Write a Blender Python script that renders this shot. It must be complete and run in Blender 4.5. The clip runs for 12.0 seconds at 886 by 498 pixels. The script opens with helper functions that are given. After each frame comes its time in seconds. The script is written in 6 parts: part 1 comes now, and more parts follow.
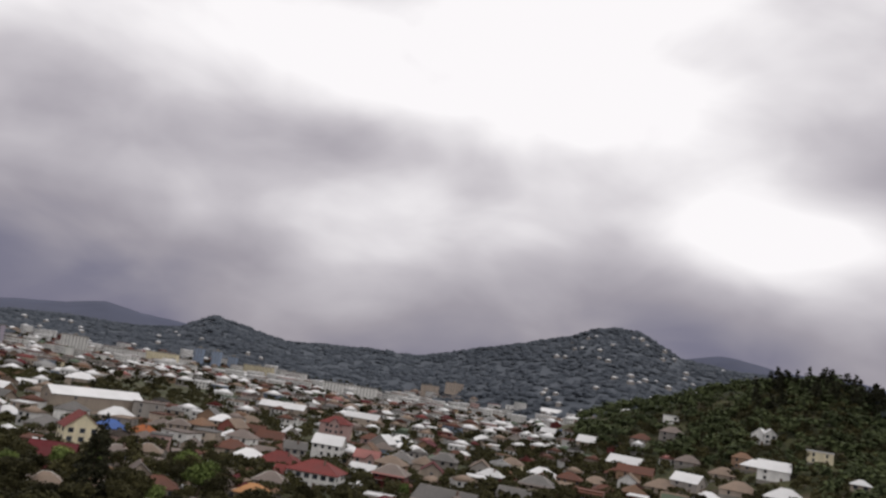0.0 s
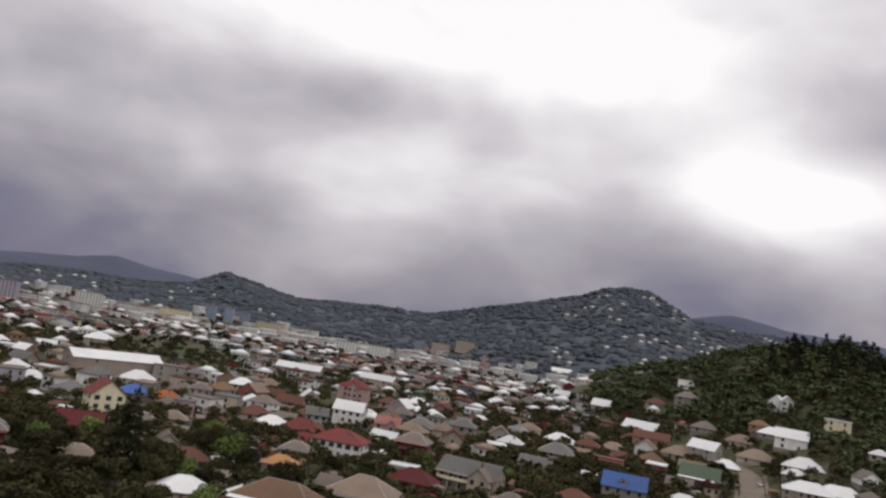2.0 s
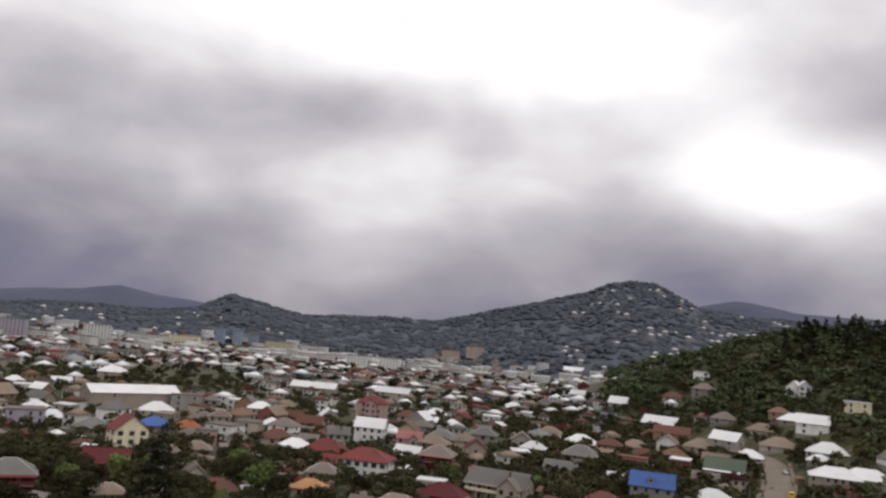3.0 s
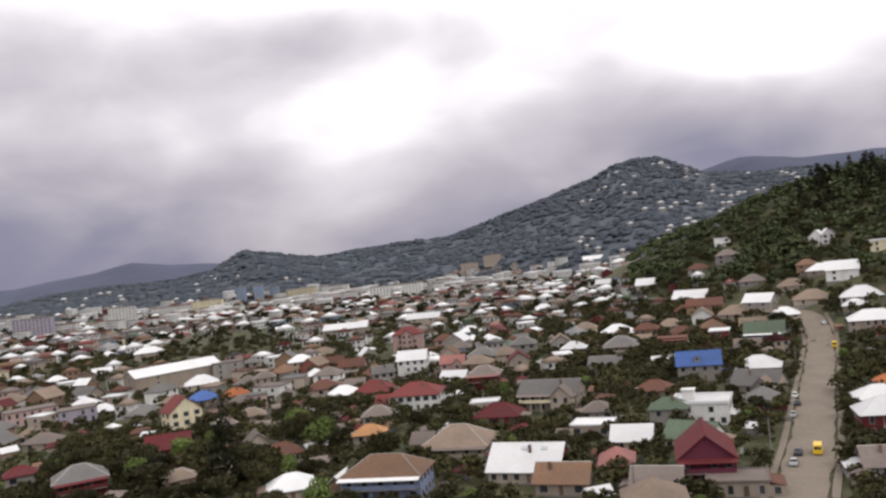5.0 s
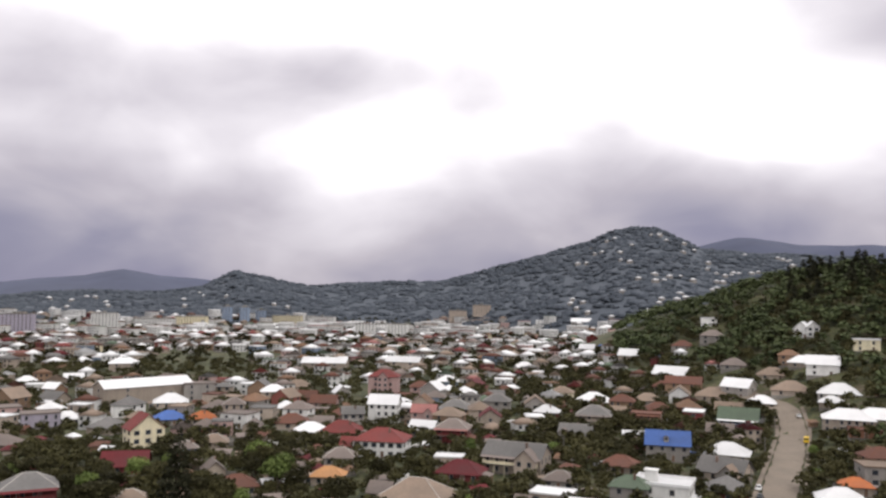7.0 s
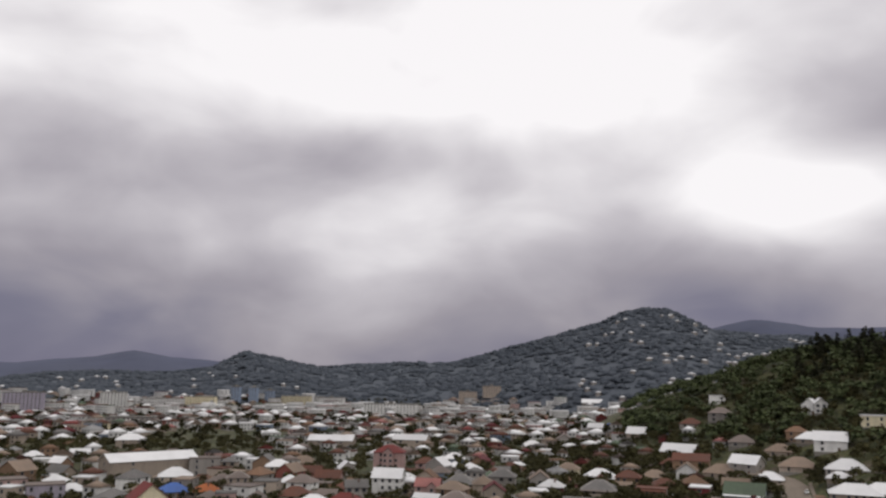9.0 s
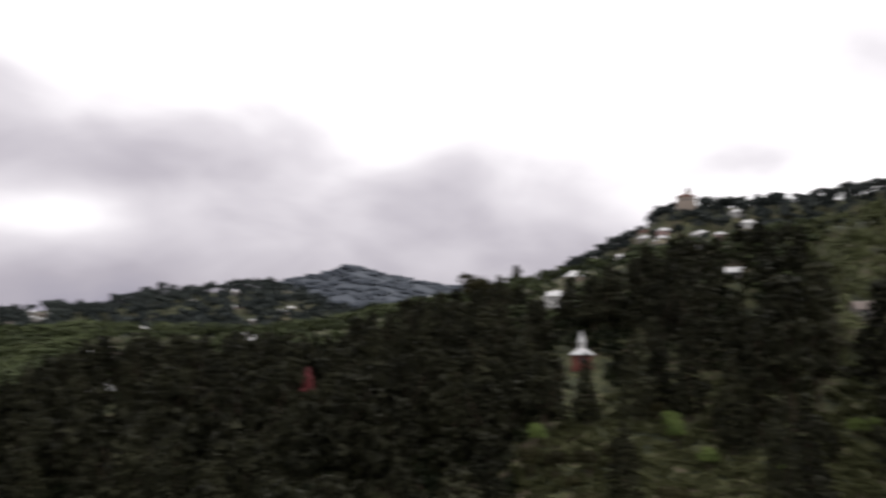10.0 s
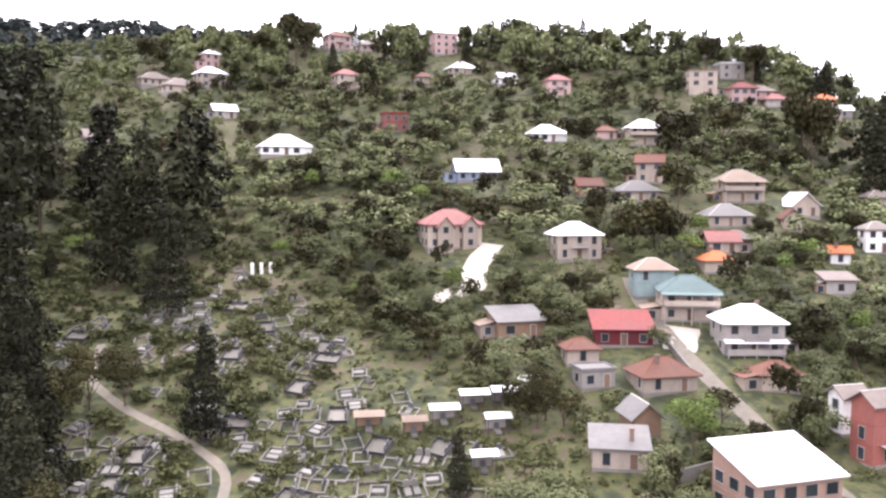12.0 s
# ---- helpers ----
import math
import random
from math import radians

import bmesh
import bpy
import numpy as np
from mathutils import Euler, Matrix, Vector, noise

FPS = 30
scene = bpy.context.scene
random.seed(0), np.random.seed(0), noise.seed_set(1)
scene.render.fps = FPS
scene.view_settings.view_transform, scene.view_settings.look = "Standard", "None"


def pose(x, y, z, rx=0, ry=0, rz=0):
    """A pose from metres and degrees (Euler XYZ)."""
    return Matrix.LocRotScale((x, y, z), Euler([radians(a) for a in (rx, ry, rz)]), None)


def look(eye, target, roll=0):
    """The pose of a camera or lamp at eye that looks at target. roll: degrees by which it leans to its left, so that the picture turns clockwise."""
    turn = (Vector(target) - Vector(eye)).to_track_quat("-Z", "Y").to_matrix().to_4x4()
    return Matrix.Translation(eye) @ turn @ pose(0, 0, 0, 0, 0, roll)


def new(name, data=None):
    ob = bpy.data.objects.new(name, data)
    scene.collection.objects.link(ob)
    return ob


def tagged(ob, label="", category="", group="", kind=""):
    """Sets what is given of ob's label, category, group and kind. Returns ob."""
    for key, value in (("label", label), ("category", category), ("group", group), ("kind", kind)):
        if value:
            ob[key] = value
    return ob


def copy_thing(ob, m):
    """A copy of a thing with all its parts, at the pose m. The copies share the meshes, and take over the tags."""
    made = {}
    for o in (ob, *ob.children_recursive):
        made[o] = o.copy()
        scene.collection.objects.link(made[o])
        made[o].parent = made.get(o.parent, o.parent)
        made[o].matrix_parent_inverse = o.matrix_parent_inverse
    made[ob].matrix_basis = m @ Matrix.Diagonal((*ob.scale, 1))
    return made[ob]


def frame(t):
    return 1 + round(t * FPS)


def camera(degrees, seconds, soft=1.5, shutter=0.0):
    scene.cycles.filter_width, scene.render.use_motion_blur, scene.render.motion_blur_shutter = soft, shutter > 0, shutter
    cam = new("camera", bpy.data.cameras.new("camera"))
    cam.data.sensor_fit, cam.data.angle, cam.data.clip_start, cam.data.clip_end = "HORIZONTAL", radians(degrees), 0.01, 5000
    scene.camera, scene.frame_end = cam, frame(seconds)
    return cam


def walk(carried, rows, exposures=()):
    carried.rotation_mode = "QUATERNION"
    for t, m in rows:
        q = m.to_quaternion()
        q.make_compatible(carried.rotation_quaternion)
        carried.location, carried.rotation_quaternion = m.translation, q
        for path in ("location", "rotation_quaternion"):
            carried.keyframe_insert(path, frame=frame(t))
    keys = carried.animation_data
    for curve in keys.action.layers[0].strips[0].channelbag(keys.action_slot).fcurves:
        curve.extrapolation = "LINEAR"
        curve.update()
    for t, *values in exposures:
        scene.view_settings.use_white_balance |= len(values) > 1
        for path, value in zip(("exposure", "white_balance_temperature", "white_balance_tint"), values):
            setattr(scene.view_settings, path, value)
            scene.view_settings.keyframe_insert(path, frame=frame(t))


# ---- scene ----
EXPOSURES = [(0.0, -0.54, 6500, 11), (2.5, -0.48, 6500, 11), (4.5, -0.13, 6500, 11), (6.5, 0.2, 6500, 11), (7.2, 0.05, 6500, 11), (9.0, -0.57, 6500, 11), (9.5, -0.22, 6500, 11), (10.0, -0.05, 6500, 11), (10.5, -0.22, 6500, 13), (11.0, 0.38, 6450, 13), (11.25, 1.0, 6250, 17), (11.5, 1.42, 6200, 20), (12.0, 1.78, 6200, 20)]
cam = camera(56.6, 12.0, soft=2.5, shutter=0.2)
PATH = [
    (0, (11.13, -3.93, 43.03), (11.44, 94.84, 58.65), 8.86),
    (0.5, (9.23, -1.7, 44.49), (8.54, 97.47, 57.33), 8.43),
    (1, (7.26, -1.39, 45.25), (6.52, 97.82, 57.73), 8.26),
    (1.5, (6.19, -2.17, 46.31), (5.55, 97.04, 58.84), 8.74),
    (2, (4.43, -1.8, 47.48), (4.62, 97.68, 57.7), 9.29),
    (2.5, (2.36, -2.3, 48.39), (2.39, 97.1, 59.37), 8.05),
    (4.3, (-2.1, -2.77, 51.63), (-2.44, 96.95, 59.07), -3.87),
    (4.5, (-2.47, -2.34, 52.09), (-2.99, 97.5, 57.69), -4.94),
    (5, (-2.92, -0.57, 53.9), (-3.54, 99.43, 54.38), -6.13),
    (5.5, (-2.27, 0.37, 54.63), (-2.24, 100.37, 54.12), -5.71),
    (6, (-1.05, 0.35, 55.14), (-0.94, 100.34, 56.43), -4.63),
    (6.5, (0.01, -0.0, 55.0), (0.01, 99.94, 58.49), 0.00),
    (7, (0.38, -1.23, 55.88), (0.57, 98.61, 61.63), 0.79),
    (7.2, (0.61, -1.82, 55.72), (0.79, 97.91, 63.02), 0.41),
    (9, (3.9, -8.1, 51.2), (2.5, 90.7, 66.9), 0.95),
    (9.5, (1.9, -8.6, 52.9), (55.2, 75.0, 65.6), -3.3),
    (9.8, (2.2, -8.7, 53.9), (85.13, 45.86, 65.99), -0.41),
    (10, (2.39, -8.51, 54.5), (96.74, 22.32, 66.66), -0.15),
    (10.2, (2.53, -8.31, 54.81), (101.89, -5.5, 65.73), -1.25),
    (10.5, (0.45, -8.87, 53.51), (95.76, -36.79, 65.17), -0.72),
    (11, (-1.76, -14.33, 48.71), (87.7, -58.94, 46.32), -1.87),
    (11.5, (0.92, -14.44, 49.47), (87.37, -64.25, 42.66), -0.64),
    (12, (1.08, -14.63, 49.63), (86.88, -65.5, 42.62), 0.16),
]
walk(cam, [(t, look(eye, target, roll)) for t, eye, target, roll in PATH], EXPOSURES)

# ---- overcast sky: low cloud, bright towards the veiled sun ----
SUN_AZ, SUN_EL = 140.0, 52.0
sun_way = Vector((math.sin(radians(SUN_AZ)) * math.cos(radians(SUN_EL)), math.cos(radians(SUN_AZ)) * math.cos(radians(SUN_EL)), math.sin(radians(SUN_EL))))
world = bpy.data.worlds.new("world")
scene.world = world
world.use_nodes = True
wn, wl = world.node_tree.nodes, world.node_tree.links
wn.clear()


def wmath(op, a, b=None, clamp=False):
    n = wn.new("ShaderNodeMath")
    n.operation, n.use_clamp = op, clamp
    for i, v in enumerate((a, b)):
        if v is None:
            continue
        if isinstance(v, (int, float)):
            n.inputs[i].default_value = v
        else:
            wl.new(v, n.inputs[i])
    return n.outputs[0]


tc = wn.new("ShaderNodeTexCoord")
sep = wn.new("ShaderNodeSeparateXYZ")
wl.new(tc.outputs["Generated"], sep.inputs[0])


def cloud(scale, detail, rough, shift, distortion, squash):
    """Cloud forms seen by direction, flattened towards the horizon."""
    m = wn.new("ShaderNodeMapping")
    m.inputs["Location"].default_value, m.inputs["Scale"].default_value = shift, (1, 1, squash)
    wl.new(tc.outputs["Generated"], m.inputs[0])
    n = wn.new("ShaderNodeTexNoise")
    n.inputs["Scale"].default_value, n.inputs["Detail"].default_value = scale, detail
    n.inputs["Roughness"].default_value, n.inputs["Distortion"].default_value = rough, distortion
    wl.new(m.outputs[0], n.inputs["Vector"])
    return n.outputs["Fac"]


big = cloud(2.4, 3, 0.45, (3.1, 1.7, 0.2), 0.3, 2.3)
small = cloud(6.5, 4, 0.45, (0.4, 7.3, 2.0), 0.3, 1.8)
mixv = wmath("MULTIPLY", wmath("ADD", wmath("ADD", wmath("MULTIPLY", big, 0.62), wmath("MULTIPLY", small, 0.38)), -0.5), 1.15)
# thicker and greyer low down, thinner overhead and towards the sun
rise = wn.new("ShaderNodeMapRange")
rise.inputs["From Min"].default_value, rise.inputs["From Max"].default_value = 0.0, 0.34
rise.inputs["To Min"].default_value, rise.inputs["To Max"].default_value = 0.33, 0.89
wl.new(sep.outputs[2], rise.inputs["Value"])
dot = wn.new("ShaderNodeVectorMath")
dot.operation = "DOT_PRODUCT"
wl.new(tc.outputs["Generated"], dot.inputs[0])
dot.inputs[1].default_value = sun_way
glow = wmath("MULTIPLY", wmath("ADD", dot.outputs["Value"], -0.25), 0.85)
dens = wmath("ADD", wmath("ADD", mixv, rise.outputs[0]), wmath("MAXIMUM", glow, -0.02))
# the larger cloud banks (thin or thick) by bearing and height in degrees
bearing = wmath("MULTIPLY", wmath("ARCTAN2", sep.outputs[0], sep.outputs[1]), 57.2958)
height = wmath("MULTIPLY", wmath("ARCSINE", sep.outputs[2]), 57.2958)


def bank(az, el, wide, tall, thin):
    global dens
    a = wmath("DIVIDE", wmath("ADD", bearing, -az), wide)
    e = wmath("DIVIDE", wmath("ADD", height, -el), tall)
    q = wmath("MULTIPLY", wmath("ADD", wmath("MULTIPLY", a, a), wmath("MULTIPLY", e, e)), -1.0)
    dens = wmath("ADD", dens, wmath("MULTIPLY", wmath("EXPONENT", q), thin))


for spot in ((-3, 11.5, 6, 2.6, 0.24), (25, 12.5, 8, 2.8, 0.36), (31, 20, 7, 5, -0.36), (-5, 15.5, 10, 2.4, -0.12), (12, 9.5, 8, 2.4, -0.12),
             (-26, 14, 6, 4, -0.12), (-22, 11, 6, 2, 0.10), (-27, 3.5, 13, 4, -0.21), (6, 23, 13, 5, 0.25), (22, 5, 9, 3, -0.24),
             (-2, 5, 13, 4.5, 0.13), (45, 8.5, 8, 2.4, 0.30), (53, 13.5, 8, 3, -0.18), (50, 20, 7, 4, 0.20), (70, 9, 10, 3, -0.12), (101, 20, 7, 6, -0.42), (92, 12.5, 5, 2, -0.26), (113, 17, 8, 4, -0.42), (134, 22, 8, 4, -0.6)):
    bank(*spot)
ramp = wn.new("ShaderNodeValToRGB")
stops = ramp.color_ramp.elements
stops[0].position, stops[0].color = 0.05, (0.18, 0.18, 0.28, 1)
stops[1].position, stops[1].color = 0.95, (1.48, 1.45, 1.46, 1)
for at, colour in ((0.25, (0.29, 0.28, 0.38, 1)), (0.45, (0.52, 0.485, 0.545, 1)), (0.68, (0.88, 0.84, 0.885, 1))):
    e = stops.new(at)
    e.color = colour
wl.new(dens, ramp.inputs[0])
sky = wn.new("ShaderNodeTexSky")
sky.sky_type, sky.sun_disc = "NISHITA", False
sky.sun_elevation, sky.sun_rotation = radians(SUN_EL), radians(SUN_AZ)
dim = wn.new("ShaderNodeMixRGB")
dim.blend_type = "MULTIPLY"
dim.inputs[0].default_value, dim.inputs[2].default_value = 1.0, (0.05, 0.05, 0.05, 1)
wl.new(sky.outputs[0], dim.inputs[1])
over = wn.new("ShaderNodeMixRGB")
over.inputs[0].default_value = 0.94
wl.new(dim.outputs[0], over.inputs[1])
wl.new(ramp.outputs[0], over.inputs[2])
bg = wn.new("ShaderNodeBackground")
bg.inputs["Strength"].default_value = 1.0
wl.new(over.outputs[0], bg.inputs[0])
wout = wn.new("ShaderNodeOutputWorld")
wl.new(bg.outputs[0], wout.inputs[0])

sun = new("sun", bpy.data.lights.new("sun", "SUN"))
sun.data.energy, sun.data.angle, sun.data.color = 1.0, radians(25), (1.0, 0.96, 0.9)
sun.matrix_world = look(sun_way * 300, (0, 0, 0))


# ---- materials ----
MATS = {}


def matter(name, colour, rough=0.8, metal=0.0, grain=3.0, spread=0.35, bump=0.15, stain=0.3, vary=0.25, rib=0.0, streak=0.0):
    """A surface with grain and larger stains; vary: how much one object differs from the next."""
    if name in MATS:
        return MATS[name]
    m = bpy.data.materials.new(name)
    m.use_nodes = True
    n, l = m.node_tree.nodes, m.node_tree.links
    p = n["Principled BSDF"]
    p.inputs["Roughness"].default_value, p.inputs["Metallic"].default_value = rough, metal
    p.inputs["Specular IOR Level"].default_value = 0.5 if rough < 0.6 else 0.18
    c = n.new("ShaderNodeTexCoord")
    fine = n.new("ShaderNodeTexNoise")
    fine.inputs["Scale"].default_value, fine.inputs["Detail"].default_value = grain, 6
    wide = n.new("ShaderNodeTexNoise")
    wide.inputs["Scale"].default_value, wide.inputs["Detail"].default_value = grain * 0.12, 4
    l.new(c.outputs["Object"], fine.inputs["Vector"])
    if streak:
        mp = n.new("ShaderNodeMapping")
        mp.inputs["Scale"].default_value = (1, 1, streak)
        l.new(c.outputs["Object"], mp.inputs[0])
        l.new(mp.outputs[0], wide.inputs["Vector"])
        wide.inputs["Scale"].default_value = grain * 0.4
    else:
        l.new(c.outputs["Object"], wide.inputs["Vector"])
    info = n.new("ShaderNodeObjectInfo")
    dark = n.new("ShaderNodeMixRGB")
    dark.inputs[1].default_value = (*[v * (1 - spread) for v in colour], 1)
    dark.inputs[2].default_value = (*[min(v * (1 + spread), 0.95) for v in colour], 1)
    l.new(fine.outputs["Fac"], dark.inputs[0])
    st = n.new("ShaderNodeMapRange")
    st.inputs["From Min"].default_value, st.inputs["From Max"].default_value = 0.42, 0.7
    st.inputs["To Min"].default_value, st.inputs["To Max"].default_value = 0.0, stain
    l.new(wide.outputs["Fac"], st.inputs["Value"])
    mix = n.new("ShaderNodeMixRGB")
    l.new(st.outputs[0], mix.inputs[0])
    l.new(dark.outputs[0], mix.inputs[1])
    mix.inputs[2].default_value = (*[v * 0.45 + 0.03 for v in colour], 1)
    val = n.new("ShaderNodeMapRange")
    val.inputs["To Min"].default_value, val.inputs["To Max"].default_value = 1 - vary, 1 + vary * 0.35
    l.new(info.outputs["Random"], val.inputs["Value"])
    hsv = n.new("ShaderNodeHueSaturation")
    l.new(mix.outputs[0], hsv.inputs["Color"])
    l.new(val.outputs[0], hsv.inputs["Value"])
    l.new(hsv.outputs[0], p.inputs["Base Color"])
    b = n.new("ShaderNodeBump")
    b.inputs["Strength"].default_value = bump
    l.new(fine.outputs["Fac"], b.inputs["Height"])
    if rib:
        wv = n.new("ShaderNodeTexWave")
        wv.inputs["Scale"].default_value = rib
        l.new(c.outputs["Object"], wv.inputs["Vector"])
        b2 = n.new("ShaderNodeBump")
        b2.inputs["Strength"].default_value = 0.5
        l.new(wv.outputs["Fac"], b2.inputs["Height"])
        l.new(b.outputs[0], b2.inputs["Normal"])
        b = b2
    l.new(b.outputs[0], p.inputs["Normal"])
    MATS[name] = m
    return m


def leafy(name, colour, light, scale=0.6, vary=0.5):
    """Foliage: every tuft a little different, translucent towards the light."""
    m = bpy.data.materials.new(name)
    m.use_nodes = True
    n, l = m.node_tree.nodes, m.node_tree.links
    p = n["Principled BSDF"]
    p.inputs["Roughness"].default_value = 0.65
    p.inputs["Specular IOR Level"].default_value = 0.06
    geo, info = n.new("ShaderNodeNewGeometry"), n.new("ShaderNodeObjectInfo")
    c, wide = n.new("ShaderNodeTexCoord"), n.new("ShaderNodeTexNoise")
    wide.inputs["Scale"].default_value, wide.inputs["Detail"].default_value = scale, 3
    l.new(geo.outputs["Position"], wide.inputs["Vector"])
    add = n.new("ShaderNodeMath")
    add.operation = "MULTIPLY_ADD"
    l.new(geo.outputs["Random Per Island"], add.inputs[0])
    add.inputs[1].default_value = 0.45
    sub = n.new("ShaderNodeMath")
    sub.operation = "MULTIPLY_ADD"
    l.new(wide.outputs["Fac"], sub.inputs[0])
    sub.inputs[1].default_value, sub.inputs[2].default_value = 1.5, -0.5
    l.new(sub.outputs[0], add.inputs[2])
    mx = n.new("ShaderNodeMixRGB")
    mx.inputs[1].default_value, mx.inputs[2].default_value = (*colour, 1), (*light, 1)
    mx.use_clamp = True
    l.new(add.outputs[0], mx.inputs[0])
    val = n.new("ShaderNodeMapRange")
    val.inputs["To Min"].default_value, val.inputs["To Max"].default_value = 1 - vary, 1 + vary * 0.5
    l.new(info.outputs["Random"], val.inputs["Value"])
    hsv = n.new("ShaderNodeHueSaturation")
    l.new(mx.outputs[0], hsv.inputs["Color"])
    l.new(val.outputs[0], hsv.inputs["Value"])
    l.new(hsv.outputs[0], p.inputs["Base Color"])
    MATS[name] = m
    return m


ROOFS = {"white": (0.66, 0.655, 0.655), "grey": (0.175, 0.142, 0.126), "tan": (0.225, 0.168, 0.128), "brown": (0.190, 0.111, 0.070),
         "red": (0.165, 0.040, 0.036), "maroon": (0.114, 0.020, 0.023), "brick": (0.128, 0.056, 0.039), "orange": (0.399, 0.128, 0.049),
         "orange2": (0.399, 0.204, 0.090), "blue": (0.067, 0.128, 0.344), "green": (0.104, 0.136, 0.094), "pink": (0.285, 0.123, 0.111), "teal": (0.10, 0.142, 0.138), "slate": (0.150, 0.142, 0.136)}
WALLS = {"white": (0.74, 0.73, 0.71), "beige": (0.36, 0.30, 0.25), "grey": (0.31, 0.285, 0.265), "pink": (0.42, 0.29, 0.27), "cream": (0.66, 0.59, 0.42),
         "darkred": (0.135, 0.032, 0.032), "maroon": (0.117, 0.023, 0.027), "purple": (0.117, 0.027, 0.046), "blue": (0.180, 0.216, 0.328), "bluegrey": (0.234, 0.288, 0.382),
         "brown": (0.270, 0.176, 0.118), "lilac": (0.396, 0.360, 0.428), "teal": (0.270, 0.351, 0.346), "salmon": (0.360, 0.234, 0.182), "redbrick": (0.252, 0.090, 0.073), "brick": (0.378, 0.189, 0.127)}
ROOF_WORDS = {"slate": "weathered grey", "tan": "weathered tan", "brick": "brick-red", "orange2": "ochre", "pink": "faded pink", "teal": "grey-green"}
WALL_WORDS = {"darkred": "dark red", "bluegrey": "blue-grey", "redbrick": "red brick", "brick": "brick"}


def roof_matter(key):
    return matter("roof_" + key, ROOFS[key], 0.5 if key == "white" else 0.75, 0.0, 1.2, 0.12 if key == "white" else 0.3, 0.1, 0.22 if key == "white" else 0.5, 0.22, rib=2.2)


def wall_matter(key):
    return matter("wall_" + key, WALLS[key], 0.9, 0.0, 1.6, 0.18, 0.15, 0.35, 0.3, streak=0.25)


GLASS = matter("window_glass", (0.035, 0.04, 0.05), 0.12, 0.0, 0.5, 0.3, 0.0, 0.2, 0.5)
FRAME = matter("window_frame", (0.34, 0.32, 0.30), 0.6, 0.0, 2.0, 0.1, 0.05, 0.2, 0.4)
DOOR = matter("door_paint", (0.16, 0.10, 0.07), 0.6, 0.0, 2.0, 0.2, 0.05, 0.2, 0.5)
CONCRETE = matter("concrete", (0.22, 0.205, 0.185), 0.9, 0.0, 2.0, 0.25, 0.3, 0.5, 0.3)
STONE = matter("grave_stone", (0.20, 0.19, 0.172), 0.7, 0.0, 2.5, 0.3, 0.2, 0.5, 0.5)
DARK_STONE = matter("dark_stone", (0.10, 0.10, 0.105), 0.4, 0.0, 2.5, 0.3, 0.1, 0.3, 0.5)
BARK = matter("bark", (0.10, 0.075, 0.055), 0.95, 0.0, 3.0, 0.4, 0.5, 0.4, 0.3, streak=0.2)
KERB = matter("kerb_concrete", (0.155, 0.146, 0.128), 0.9, 0.0, 2.0, 0.25, 0.2, 0.5, 0.4)
PALE = matter("pale_concrete", (0.38, 0.35, 0.30), 0.9, 0.0, 0.8, 0.2, 0.2, 0.4, 0.1)
DIRT = matter("dirt_track", (0.165, 0.145, 0.118), 0.95, 0.0, 0.8, 0.3, 0.3, 0.4, 0.1)
ROAD = matter("road_surface", (0.20, 0.165, 0.132), 0.92, 0.0, 0.9, 0.22, 0.2, 0.4, 0.0)
METAL = matter("dark_metal", (0.08, 0.08, 0.085), 0.5, 0.7, 3.0, 0.2, 0.1, 0.2, 0.2)
TYRE = matter("tyre_rubber", (0.02, 0.02, 0.02), 0.9, 0.0, 5.0, 0.2, 0.1, 0.1, 0.1)
BROAD = leafy("broad_leaves", (0.018, 0.0172, 0.008), (0.064, 0.059, 0.025), 0.05)
HILL = leafy("hillside_leaves", (0.049, 0.056, 0.024), (0.162, 0.176, 0.083), 0.035)
BRIGHT = leafy("young_leaves", (0.07, 0.10, 0.03), (0.16, 0.20, 0.06), 0.1, 0.3)
PINE = leafy("dark_needles", (0.011, 0.012, 0.007), (0.036, 0.036, 0.019), 0.08)
UPPER = leafy("upper_slope_leaves", (0.029, 0.039, 0.018), (0.112, 0.134, 0.058), 0.02)
# distant air is painted into this leaf colour: paler and bluer than real foliage
HAZED_WOODS = leafy("hazed_far_woods", (0.056, 0.065, 0.080), (0.068, 0.078, 0.093), 0.012, 0.2)
# leaf green pulled towards blue, a little distance haze in the colour
RIDGE = leafy("bluish_ridge_leaves", (0.024, 0.031, 0.032), (0.060, 0.070, 0.062), 0.012)
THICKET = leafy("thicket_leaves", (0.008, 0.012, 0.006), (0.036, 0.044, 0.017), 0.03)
SHRUB = leafy("shrub_leaves", (0.050, 0.054, 0.022), (0.155, 0.163, 0.072), 0.06)
# forest seen through miles of air: the haze blue is in the base colour
HAZED_MOUNTAIN = matter("hazed_mountain_forest", (0.072, 0.080, 0.122), 0.95, 0.0, 0.01, 0.2, 0.1, 0.3, 0.0)
CAR_GLASS = matter("car_glass", (0.02, 0.025, 0.03), 0.08, 0.0, 1.0, 0.1, 0.0, 0.0, 0.0)

# ---- the lie of the land: a flat town, wooded ridges round it ----
def knots(az, *pairs):
    return np.interp(az, pairs[0::2], pairs[1::2])


def ridge(az, r, dist, foot, crest, p, back):
    """A ridge whose crest runs at dist(az): climbs from foot, falls behind over back metres."""
    up = np.clip((r - foot) / np.maximum(dist - foot, 1.0), 0, 1) ** p
    down = np.clip((r - dist) / back, 0, 1)
    return crest * up * (0.5 + 0.5 * np.cos(np.pi * down))


